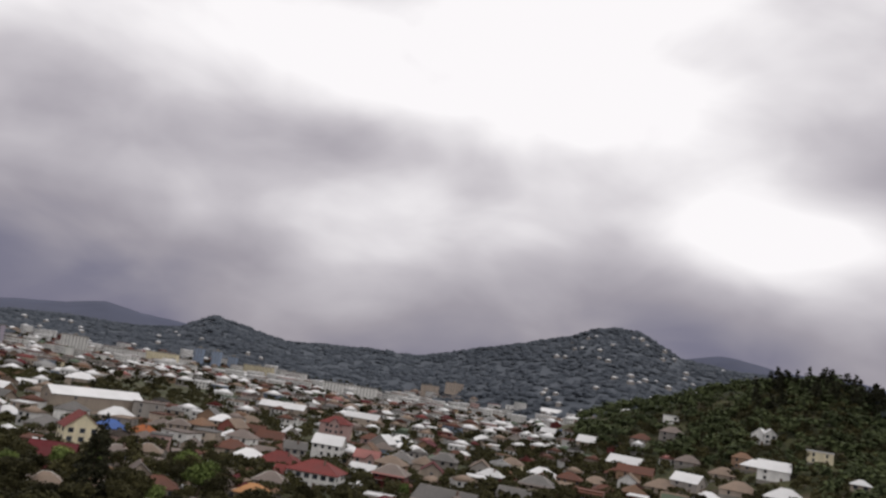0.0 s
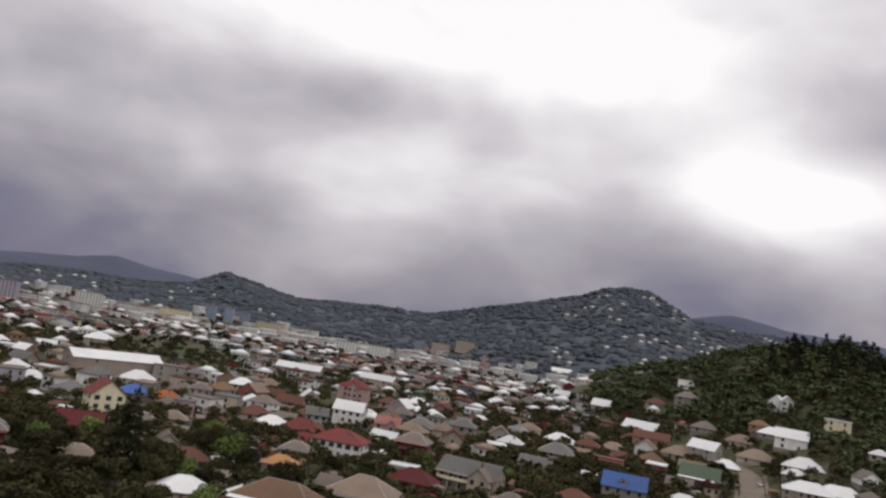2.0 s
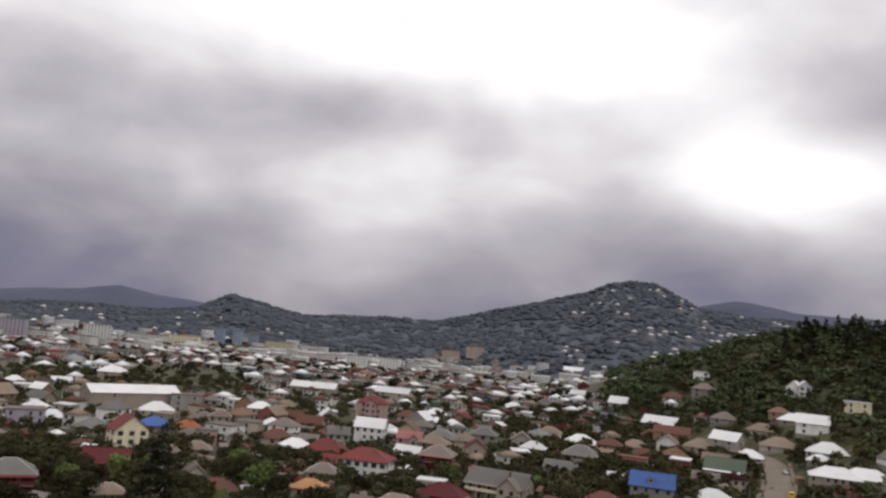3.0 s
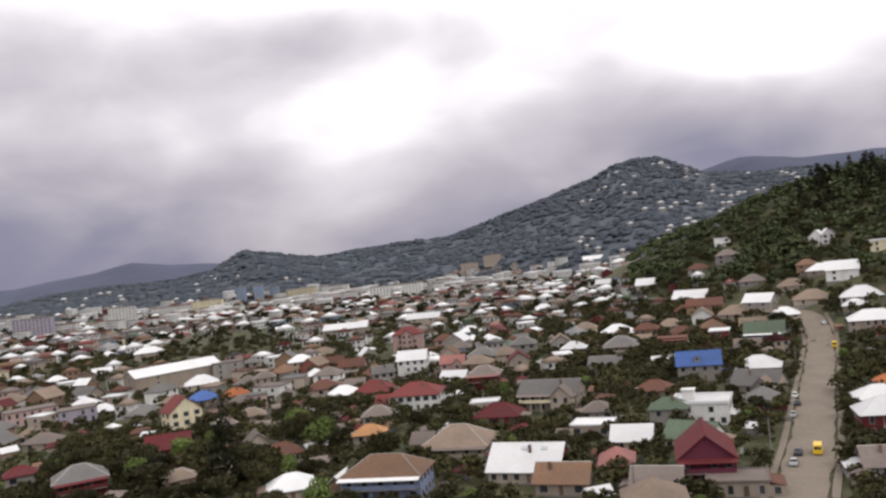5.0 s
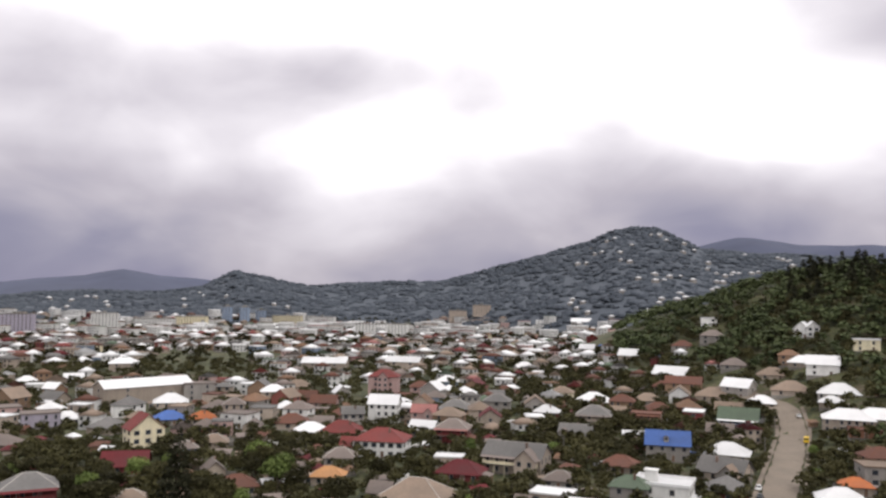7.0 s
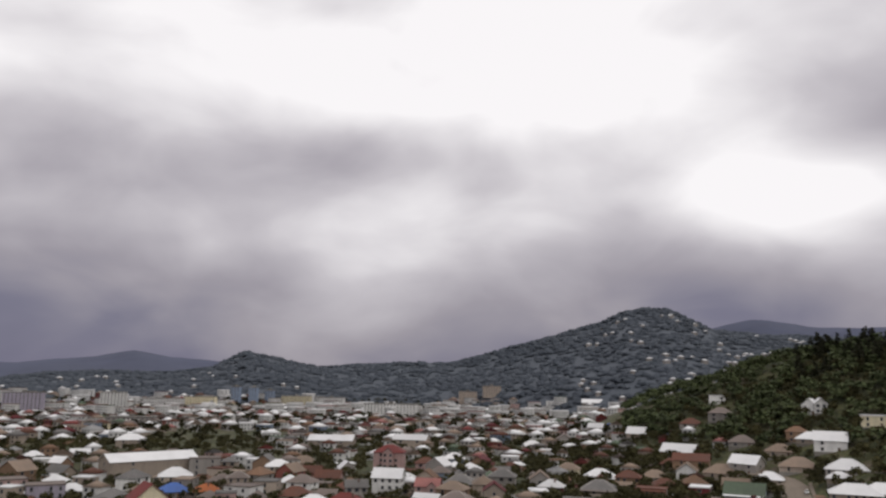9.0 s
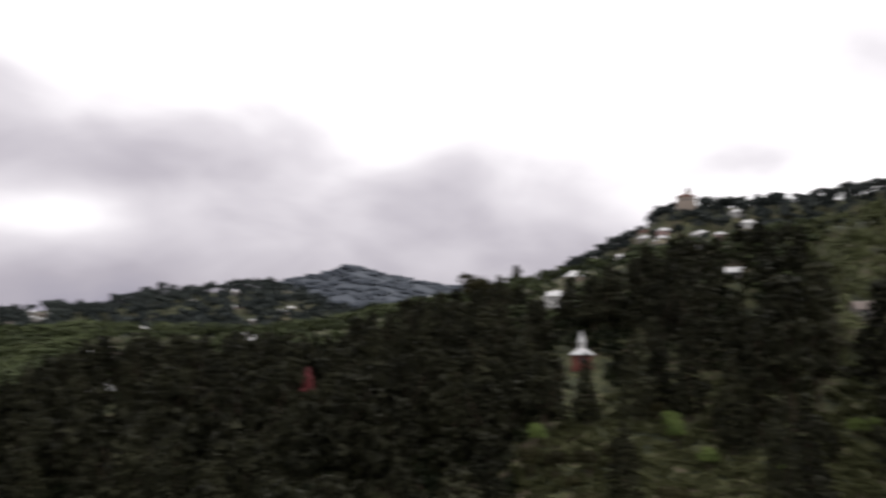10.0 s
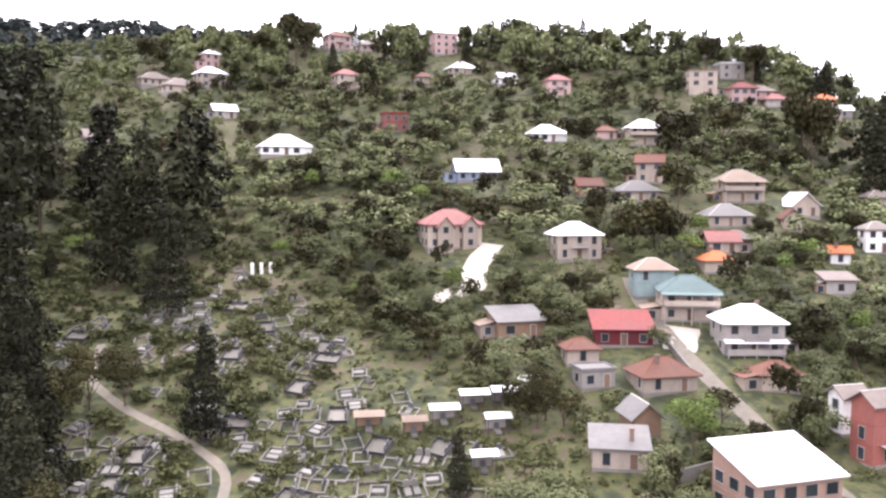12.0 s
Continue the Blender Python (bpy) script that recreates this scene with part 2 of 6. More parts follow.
def ground(x, y):
    """Height of the ground at x, y (numbers or arrays)."""
    x, y = np.asarray(x, float), np.asarray(y, float)
    r, az = np.hypot(x, y), np.degrees(np.arctan2(x, y))
    az = np.where(az < -90, az + 360, az)
    # the slope behind and to the east, with the graveyard and its houses
    dist = knots(az, 8, 700, 15, 680, 26, 620, 34, 600, 50, 520, 65, 480, 80, 460, 95, 420, 108, 380, 140, 380, 160, 330)
    foot = knots(az, 8, 520, 20, 400, 30, 300, 40, 220, 48, 100, 60, 65, 90, 65, 120, 55, 160, 50)
    elev = knots(az, 8, -4, 12, -2.2, 15, -0.9, 17.5, -0.2, 20.5, 0.8, 25, 1.9, 27.5, 2.4, 29.5, 1.7, 33, 1.1, 36, 1.2, 50, 3.8, 60, 4.6,
                 65, 5.2, 70, 6.8, 80, 9.2, 88, 10.8, 100, 12.2, 108, 12.8, 118, 12.7, 128, 12.3, 140, 10.6, 145, 8.7, 149, 6.0, 160, 0, 175, -6)
    lower = 4.0 * np.sin(np.radians(np.clip(az, 0, 180))) * knots(az, 24, 0, 52, 1)
    steep = knots(az, 40, 1.35, 50, 0.95, 64, 0.95, 85, 1.25, 100, 1.45)
    z = ridge(az, r, dist, foot, np.maximum(dist * np.tan(np.radians(elev - lower)) + 52, 0), steep, 900)
    # the village ridge further east, the hill with the church
    elev = knots(az, 28, 0, 34, 1.8, 41, 3.6, 48, 5.4, 53, 7.1, 59, 8.0, 62, 7.9, 70, 5.0)
    z = np.maximum(z, ridge(az, r, 950, 480, np.maximum(950 * np.tan(np.radians(elev - lower)) + 54, 0) * knots(az, 26, 0, 34, 1, 68, 1, 76, 0), 1.1, 700))
    elev = knots(az, 76, 6, 82, 9.6, 86, 11.6, 88.2, 13.4, 92, 13.5, 98, 13.4, 101, 14.0, 105, 13.6, 118, 12.2)
    z = np.maximum(z, ridge(az, r, 850, 430, (850 * np.tan(np.radians(elev - lower)) + 54) * knots(az, 70, 0, 78, 1, 112, 1, 122, 0), 1.2, 700))
    elev = knots(az, 52, 3, 61, 8.2, 65.7, 9.6, 70.6, 8.6, 76, 8.0, 84, 4)
    z = np.maximum(z, ridge(az, r, 1700, 1000, (1700 * np.tan(np.radians(elev - lower)) + 54) * knots(az, 44, 0, 54, 1, 82, 1, 92, 0), 1.2, 900))
    # the hills beyond the town
    elev = knots(az, -60, 0.4, -30, -0.6, -26, 0.0, -20, -0.1, -16, 0.4, -14, 1.5, -11, 1.0, -8.7, 0.7, -5.3, 0.9, -2, 1.1, 0, 1.0,
                 3.4, 1.8, 6.5, 2.8, 10.4, 3.9, 12, 4.7, 14.7, 4.7, 16.7, 3.8, 17.6, 3.3, 20, 3.2, 26, 2.8, 40, 1.5)
    foot = knots(az, -30, 1150, -20, 1300, -2, 1450, 8, 1150, 16, 1000, 30, 1000)
    z = np.maximum(z, ridge(az, r, 1850, foot, (1850 * np.tan(np.radians(elev)) + 54) * knots(az, -100, 0, -70, 1, 40, 1, 60, 0), 0.9, 1300))
    rough = np.clip((r - 60) / 600, 0, 1) * np.clip(z / 40, 0, 1)
    z = z + rough * (2.2 * np.sin(x * 0.021 + y * 0.013) + 1.6 * np.sin(y * 0.043 - x * 0.031 + 1.0) + 3 * np.sin(x * 0.006 + 2 + y * 0.009))
    return z


# ---- helpers for meshes ----
def mesh_of(name, verts, faces, *materials, smooth=False):
    me = bpy.data.meshes.new(name)
    me.from_pydata([tuple(v) for v in verts], [], faces)
    for m in materials:
        me.materials.append(m)
    if smooth:
        me.polygons.foreach_set("use_smooth", [True] * len(me.polygons))
    me.update()
    return me


def soup(name, verts, tris, material):
    """A large mesh from arrays of corners and triangles."""
    me = bpy.data.meshes.new(name)
    me.vertices.add(len(verts))
    me.vertices.foreach_set("co", np.ascontiguousarray(verts, np.float32).ravel())
    me.loops.add(3 * len(tris))
    me.loops.foreach_set("vertex_index", np.ascontiguousarray(tris, np.int32).ravel())
    me.polygons.add(len(tris))
    me.polygons.foreach_set("loop_start", np.arange(0, 3 * len(tris), 3, dtype=np.int32))
    me.materials.append(material)
    me.update(calc_edges=True)
    return me


def child(name, me, parent, label="", m=None):
    ob = new(name, me)
    ob.parent = parent
    if m is not None:
        ob.matrix_basis = m
    return tagged(ob, label) if label else ob


def box(bm, x0, y0, z0, x1, y1, z1, mat=0):
    v = [bm.verts.new(c) for c in ((x0, y0, z0), (x1, y0, z0), (x1, y1, z0), (x0, y1, z0), (x0, y0, z1), (x1, y0, z1), (x1, y1, z1), (x0, y1, z1))]
    for f in ((3, 2, 1, 0), (4, 5, 6, 7), (0, 1, 5, 4), (1, 2, 6, 5), (2, 3, 7, 6), (3, 0, 4, 7)):
        bm.faces.new([v[i] for i in f]).material_index = mat


def baked(name, bm, *materials):
    me = bpy.data.meshes.new(name)
    bm.to_mesh(me)
    bm.free()
    for m in materials:
        me.materials.append(m)
    return me


def slab_mesh(name, w, d, h, mat, bevel=0.04):
    bm = bmesh.new()
    box(bm, -w / 2, -d / 2, 0, w / 2, d / 2, h)
    bmesh.ops.bevel(bm, geom=bm.edges[:], offset=bevel, segments=1, affect="EDGES")
    return baked(name, bm, mat)


# ---- ground: one sheet to the horizon ----
def ground_matter():
    m = bpy.data.materials.new("ground_cover")
    m.use_nodes = True
    n, l = m.node_tree.nodes, m.node_tree.links
    p = n["Principled BSDF"]
    p.inputs["Roughness"].default_value = 0.95
    geo = n.new("ShaderNodeNewGeometry")
    ramp, a, b = n.new("ShaderNodeValToRGB"), n.new("ShaderNodeTexNoise"), n.new("ShaderNodeTexNoise")
    a.inputs["Scale"].default_value, a.inputs["Detail"].default_value = 0.035, 8
    a.inputs["Roughness"].default_value = 0.65
    b.inputs["Scale"].default_value, b.inputs["Detail"].default_value = 0.45, 8
    for t in (a, b):
        l.new(geo.outputs["Position"], t.inputs["Vector"])
    e = ramp.color_ramp.elements
    e[0].position, e[0].color = 0.36, (0.011, 0.016, 0.006, 1)
    e[1].position, e[1].color = 0.66, (0.120, 0.092, 0.060, 1)
    for at, colour in ((0.46, (0.028, 0.033, 0.010, 1)), (0.53, (0.068, 0.072, 0.022, 1)), (0.57, (0.06, 0.046, 0.028, 1))):
        e.new(at).color = colour
    mx = n.new("ShaderNodeMath")
    mx.operation = "MULTIPLY_ADD"
    l.new(b.outputs["Fac"], mx.inputs[0])
    mx.inputs[1].default_value = 0.5
    ad = n.new("ShaderNodeMath")
    ad.operation = "MULTIPLY"
    l.new(a.outputs["Fac"], ad.inputs[0])
    ad.inputs[1].default_value = 0.5
    l.new(ad.outputs[0], mx.inputs[2])
    l.new(mx.outputs[0], ramp.inputs[0])
    # beyond about a kilometre the hill ground takes the far woods' painted haze blue
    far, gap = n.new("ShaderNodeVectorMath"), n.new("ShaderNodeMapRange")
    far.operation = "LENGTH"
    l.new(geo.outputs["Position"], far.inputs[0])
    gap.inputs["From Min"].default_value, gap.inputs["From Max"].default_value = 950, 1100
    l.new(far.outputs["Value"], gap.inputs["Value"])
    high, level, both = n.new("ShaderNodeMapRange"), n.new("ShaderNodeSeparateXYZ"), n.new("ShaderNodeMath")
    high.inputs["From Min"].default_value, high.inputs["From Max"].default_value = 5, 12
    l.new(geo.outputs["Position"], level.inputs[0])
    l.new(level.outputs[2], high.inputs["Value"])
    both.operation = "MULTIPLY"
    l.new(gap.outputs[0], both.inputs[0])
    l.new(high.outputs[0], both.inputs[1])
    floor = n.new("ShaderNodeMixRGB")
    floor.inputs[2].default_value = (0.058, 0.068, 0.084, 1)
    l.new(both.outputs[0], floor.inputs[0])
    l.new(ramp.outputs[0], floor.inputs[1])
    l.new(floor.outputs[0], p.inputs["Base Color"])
    bp = n.new("ShaderNodeBump")
    bp.inputs["Strength"].default_value, bp.inputs["Distance"].default_value = 0.6, 0.4
    l.new(b.outputs["Fac"], bp.inputs["Height"])
    l.new(bp.outputs[0], p.inputs["Normal"])
    return m


def build_ground():
    rr = np.concatenate([[0.0], np.geomspace(12, 4700, 170)])
    na = 420
    aa = np.linspace(0, 2 * np.pi, na, endpoint=False)
    x, y = rr[1:, None] * np.sin(aa), rr[1:, None] * np.cos(aa)
    z = ground(x, y)
    verts = np.concatenate([[[0, 0, float(ground(0, 0))]], np.stack([x, y, z], -1).reshape(-1, 3)])
    i = np.arange(len(rr) - 2)[:, None] * na + 1
    j, k = np.arange(na), (np.arange(na) + 1) % na
    p, q, s, t = i + j, i + k, i + na + k, i + na + j
    tris = np.concatenate([np.stack([p, s, q], -1).reshape(-1, 3), np.stack([p, t, s], -1).reshape(-1, 3),
                           np.stack([0 * j, 1 + j, 1 + k], -1)])
    tris[-na:] = tris[-na:, [0, 1, 2]]
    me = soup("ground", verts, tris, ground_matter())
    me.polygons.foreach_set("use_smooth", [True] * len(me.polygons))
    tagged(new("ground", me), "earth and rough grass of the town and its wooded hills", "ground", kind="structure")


build_ground()


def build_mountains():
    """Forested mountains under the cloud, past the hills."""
    az = np.linspace(-95, 75, 300)
    elev = knots(az, -95, 0, -60, 1.0, -30, 0.5, -25, 1.0, -21, 1.5, -17, 1.1, -10, 0.3, 0, 0.5, 10, 2.0, 16, 3.4, 20, 4.2, 24, 3.7, 29, 3.5, 34, 2.6, 42, 2.0, 55, 1.0, 75, 0)
    bumps = np.array([noise.fractal(Vector((a * 0.35, 0, 5)), 1.0, 2.0, 4) for a in az])
    top = 3600 * np.tan(np.radians(elev + 0.12 * bumps)) + 54
    rows = []
    for u in np.linspace(0, 1, 9):
        r = 2700 + 900 * u + 40 * np.sin(az * 0.9 + 5 * u)
        rows.append(np.stack([r * np.sin(np.radians(az)), r * np.cos(np.radians(az)), top * u ** 1.1 - 4], -1))
    for u in (0.7, 0.0):
        r = 3600 + 900 * (1 - u)
        rows.append(np.stack([r * np.sin(np.radians(az)), r * np.cos(np.radians(az)), top * u - 6], -1))
    n = len(az)
    i, j = np.arange(len(rows) - 1)[:, None] * n, np.arange(n - 1)
    a, b, c, d = i + j, i + j + 1, i + n + j + 1, i + n + j
    tris = np.concatenate([np.stack([a, c, b], -1).reshape(-1, 3), np.stack([a, d, c], -1).reshape(-1, 3)])
    tagged(new("backdrop", soup("backdrop", np.concatenate(rows), tris, HAZED_MOUNTAIN)), "distant forested mountains under low cloud, blue-grey with painted haze", "mountains", kind="structure")


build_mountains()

TAKEN = []  # x, y, radius of what stands on the ground already


def near_line(x, y, pts):
    best = np.full(np.shape(x), 1e9)
    for (ax, ay), (bx, by) in zip(pts, pts[1:]):
        t = np.clip(((x - ax) * (bx - ax) + (y - ay) * (by - ay)) / ((bx - ax) ** 2 + (by - ay) ** 2), 0, 1)
        best = np.minimum(best, np.hypot(x - ax - t * (bx - ax), y - ay - t * (by - ay)))
    return best


def strip(name, pts, width, material, label, category, lift=0.06, thick=0.25, step=4.0):
    """A road that follows the ground, with a little thickness."""
    line = [Vector((*p, 0)) for p in pts]
    dense = []
    for a, b in zip(line, line[1:]):
        n = max(1, int((b - a).length / step))
        dense += [a.lerp(b, i / n) for i in range(n)]
    dense.append(line[-1])
    for _ in range(4):
        dense = [dense[0]] + [(dense[i - 1] + dense[i] * 2 + dense[i + 1]) / 4 for i in range(1, len(dense) - 1)] + [dense[-1]]
    verts, faces = [], []
    for i, c in enumerate(dense):
        d = (dense[min(i + 1, len(dense) - 1)] - dense[max(i - 1, 0)]).normalized()
        side = Vector((d.y, -d.x, 0))
        wob = 1 + 0.06 * math.sin(i * 1.7) + 0.05 * math.sin(i * 0.6 + 1)
        ps = [c + side * width * wob * k for k in (-0.5, -0.2, 0.2, 0.5)]
        zs = [max(float(ground(p.x, p.y)), float(ground(c.x, c.y)) - 0.4) + lift for p in ps]
        verts += [(p.x, p.y, z) for p, z in zip(ps, zs)]
        verts += [(ps[0].x, ps[0].y, zs[0] - thick), (ps[3].x, ps[3].y, zs[3] - thick)]
    for i in range(len(dense) - 1):
        a, b = 6 * i, 6 * i + 6
        for k in range(3):
            faces.append((a + k, a + k + 1, b + k + 1, b + k))
        faces += [(a + 4, a, b, b + 4), (a + 3, a + 5, b + 5, b + 3)]
    return tagged(new(name, mesh_of(name, verts, faces, material)), label, category, kind="structure")


STREET = [(20, 60), (42, 120), (58.6, 157), (76, 190.7), (100, 242), (125, 295), (150, 349), (160, 378), (158, 410), (150, 450)]
LANE = [(131, -138), (120.4, -131), (108, -126.3), (95, -121.3), (84.8, -117.5), (77.4, -115), (60, -112), (40, -100)]
DRIVE = [(146, -98), (145, -109), (153, -112), (161, -123)]
YARD = [(109.5, -131), (103.5, -124)]
PATH_A = [(162.5, -37.1), (150.2, -33.1), (137.5, -36.4), (121.6, -43.2), (111.4, -46.3), (105.3, -42.9), (94.0, -37.8)]
strip("road", STREET, 10.0, ROAD, "wide dusty grey-brown street surface without markings", "road", lift=0.3, thick=0.6)
strip("lane", LANE, 3.1, DIRT, "narrow unpaved lane climbing between the houses", "lane")
strip("driveway", DRIVE, 5.5, PALE, "pale concrete driveway cut into the slope", "driveway", step=2.0)
strip("yard", YARD, 6.0, PALE, "pale concrete yard between two houses", "yard", step=1.5)
strip("footpath", PATH_A, 1.5, DIRT, "worn pale footpath winding through the graveyard", "path", step=2.0)
for k, side in enumerate((-1, 1)):
    pts = []
    for (ax, ay), (bx, by) in zip(STREET[1:-2], STREET[2:-1]):
        d = math.hypot(bx - ax, by - ay)
        pts.append((ax + side * 6.3 * (by - ay) / d, ay - side * 6.3 * (bx - ax) / d))
    strip("pavement", pts, 1.5, ROAD, "dusty concrete pavement along the street edge", "pavement", lift=0.42, thick=0.7)


# ---- houses ----
def window_mesh(w, h):
    """A framed pane in one piece: frame proud of the wall, glass set back in it."""
    def rect(a, b, y):
        return [(-a, y, -b), (a, y, -b), (a, y, b), (-a, y, b)]
    t = 0.08
    rings = [rect(w / 2 + t, h / 2 + t, 0.02), rect(w / 2 + t, h / 2 + t, -0.1), rect(w / 2, h / 2, -0.1), rect(w / 2, h / 2, -0.03)]
    verts = [v for ring in rings for v in ring]
    faces = [(4 * k + i, 4 * k + (i + 1) % 4, 4 * k + 4 + (i + 1) % 4, 4 * k + 4 + i) for k in range(3) for i in range(4)] + [(12, 13, 14, 15)]
    me = mesh_of("window", verts, faces, FRAME, GLASS)
    me.polygons[len(faces) - 1].material_index = 1
    return me


WINDOWS = [window_mesh(1.2, 1.4), window_mesh(1.7, 1.5), window_mesh(1.0, 1.7)]


def door_mesh():
    bm = bmesh.new()
    box(bm, -0.5, -0.06, 0, 0.5, 0.02, 2.05, 0)
    box(bm, -0.62, -0.1, 0, -0.5, 0.02, 2.17, 1)
    box(bm, 0.5, -0.1, 0, 0.62, 0.02, 2.17, 1)
    box(bm, -0.5, -0.1, 2.05, 0.5, 0.02, 2.17, 1)
    return baked("door", bm, DOOR, FRAME)


DOORS = door_mesh()


def chimney_mesh():
    bm = bmesh.new()
    box(bm, -0.3, -0.3, -1.2, 0.3, 0.3, 1.1)
    box(bm, -0.38, -0.38, 1.1, 0.38, 0.38, 1.25)
    return baked("chimney", bm, matter("chimney_brick", (0.19, 0.13, 0.105), 0.9, 0, 3, 0.3, 0.3, 0.4, 0.3))


CHIMNEY = chimney_mesh()


def roof_shape(kind, w, d, rise, over=0.6, thick=0.18):
    """Corners and faces of a roof whose eaves lie at z = 0, with thickness; and its ridge height."""
    a, b = w / 2 + over, d / 2 + over
    lift = -over * rise / max(min(w, d) / 2, 0.5)
    if kind == "hip":
        if w >= d:
            top = [(-(a - b) if a - b > 0.6 else -0.3, 0, rise), (a - b if a - b > 0.6 else 0.3, 0, rise)]
            faces = [(0, 1, 5, 4), (2, 3, 4, 5), (1, 2, 5), (3, 0, 4)]
        else:
            top = [(0, -(b - a) if b - a > 0.6 else -0.3, rise), (0, b - a if b - a > 0.6 else 0.3, rise)]
            faces = [(0, 1, 4), (2, 3, 5), (1, 2, 5, 4), (3, 0, 4, 5)]
    elif kind == "gable":
        top = [(-a, 0, rise), (a, 0, rise)]
        faces = [(0, 1, 5, 4), (2, 3, 4, 5)]
    elif kind == "gablefront":
        top = [(0, -b, rise), (0, b, rise)]
        faces = [(1, 2, 5, 4), (3, 0, 4, 5)]
    else:
        top = []
        faces = [(0, 1, 2, 3)]
    base = [(-a, -b, lift), (a, -b, lift), (a, b, lift), (-a, b, lift)]
    if kind == "shed":
        base = [(-a, -b, 0.0), (a, -b, 0.0), (a, b, rise), (-a, b, rise)]
    verts = base + top
    n = len(verts)
    under = [(x, y, z - thick) for x, y, z in verts]
    out = [tuple(reversed([n + i for i in f])) for f in faces]
    edges = {}
    for f in faces:
        for i, j in zip(f, f[1:] + f[:1]):
            edges[(i, j)] = edges.get((i, j), 0) + 1
    rim = [(i, n + i, n + j, j) for i, j in edges if (j, i) not in edges]
    return verts + under, [tuple(f) for f in faces] + out + rim


def ring_tower(a, b, levels):
    """Four walls in one piece, stepping out at plinth and floor bands."""
    verts, faces = [], []
    for z, o in levels:
        verts += [(-a - o, -b - o, z), (a + o, -b - o, z), (a + o, b + o, z), (-a - o, b + o, z)]
    for k in range(len(levels) - 1):
        faces += [(4 * k + i, 4 * k + (i + 1) % 4, 4 * k + 4 + (i + 1) % 4, 4 * k + 4 + i) for i in range(4)]
    return verts, faces


RIDGE_CAP = matter("ridge_cap", (0.40, 0.37, 0.34), 0.7, 0.0, 2.0, 0.3, 0.1, 0.4, 0.4)


def ridge_cap(bm, a, b, r=0.13):
    """A three-sided cap laid along a ridge or hip, from one corner of the roof to another."""
    p, q = a.co, b.co
    d = (q - p).normalized()
    side = d.cross(Vector((0, 0, 1))).normalized() * r
    up = Vector((0, 0, r * 0.8))
    rings = [[bm.verts.new(c + o) for o in (-side - up * 0.3, side - up * 0.3, up)] for c in (p, q)]
    for i in range(3):
        j = (i + 1) % 3
        bm.faces.new((rings[0][i], rings[0][j], rings[1][j], rings[1][i])).material_index = 1
    for tip, ring in ((a, rings[0]), (b, rings[1])):
        for i in range(3):
            bm.faces.new((tip, ring[i], ring[(i + 1) % 3])).material_index = 1


HOUSE_N = [0]
FLOOR_WORDS = {1: "single-storey", 2: "two-storey", 3: "three-storey", 4: "four-storey"}
SHAPE_WORDS = {"hip": "hipped", "gable": "gabled", "gablefront": "gabled", "flat": "flat", "terrace": "flat terraced", "shed": "sloping sheet"}


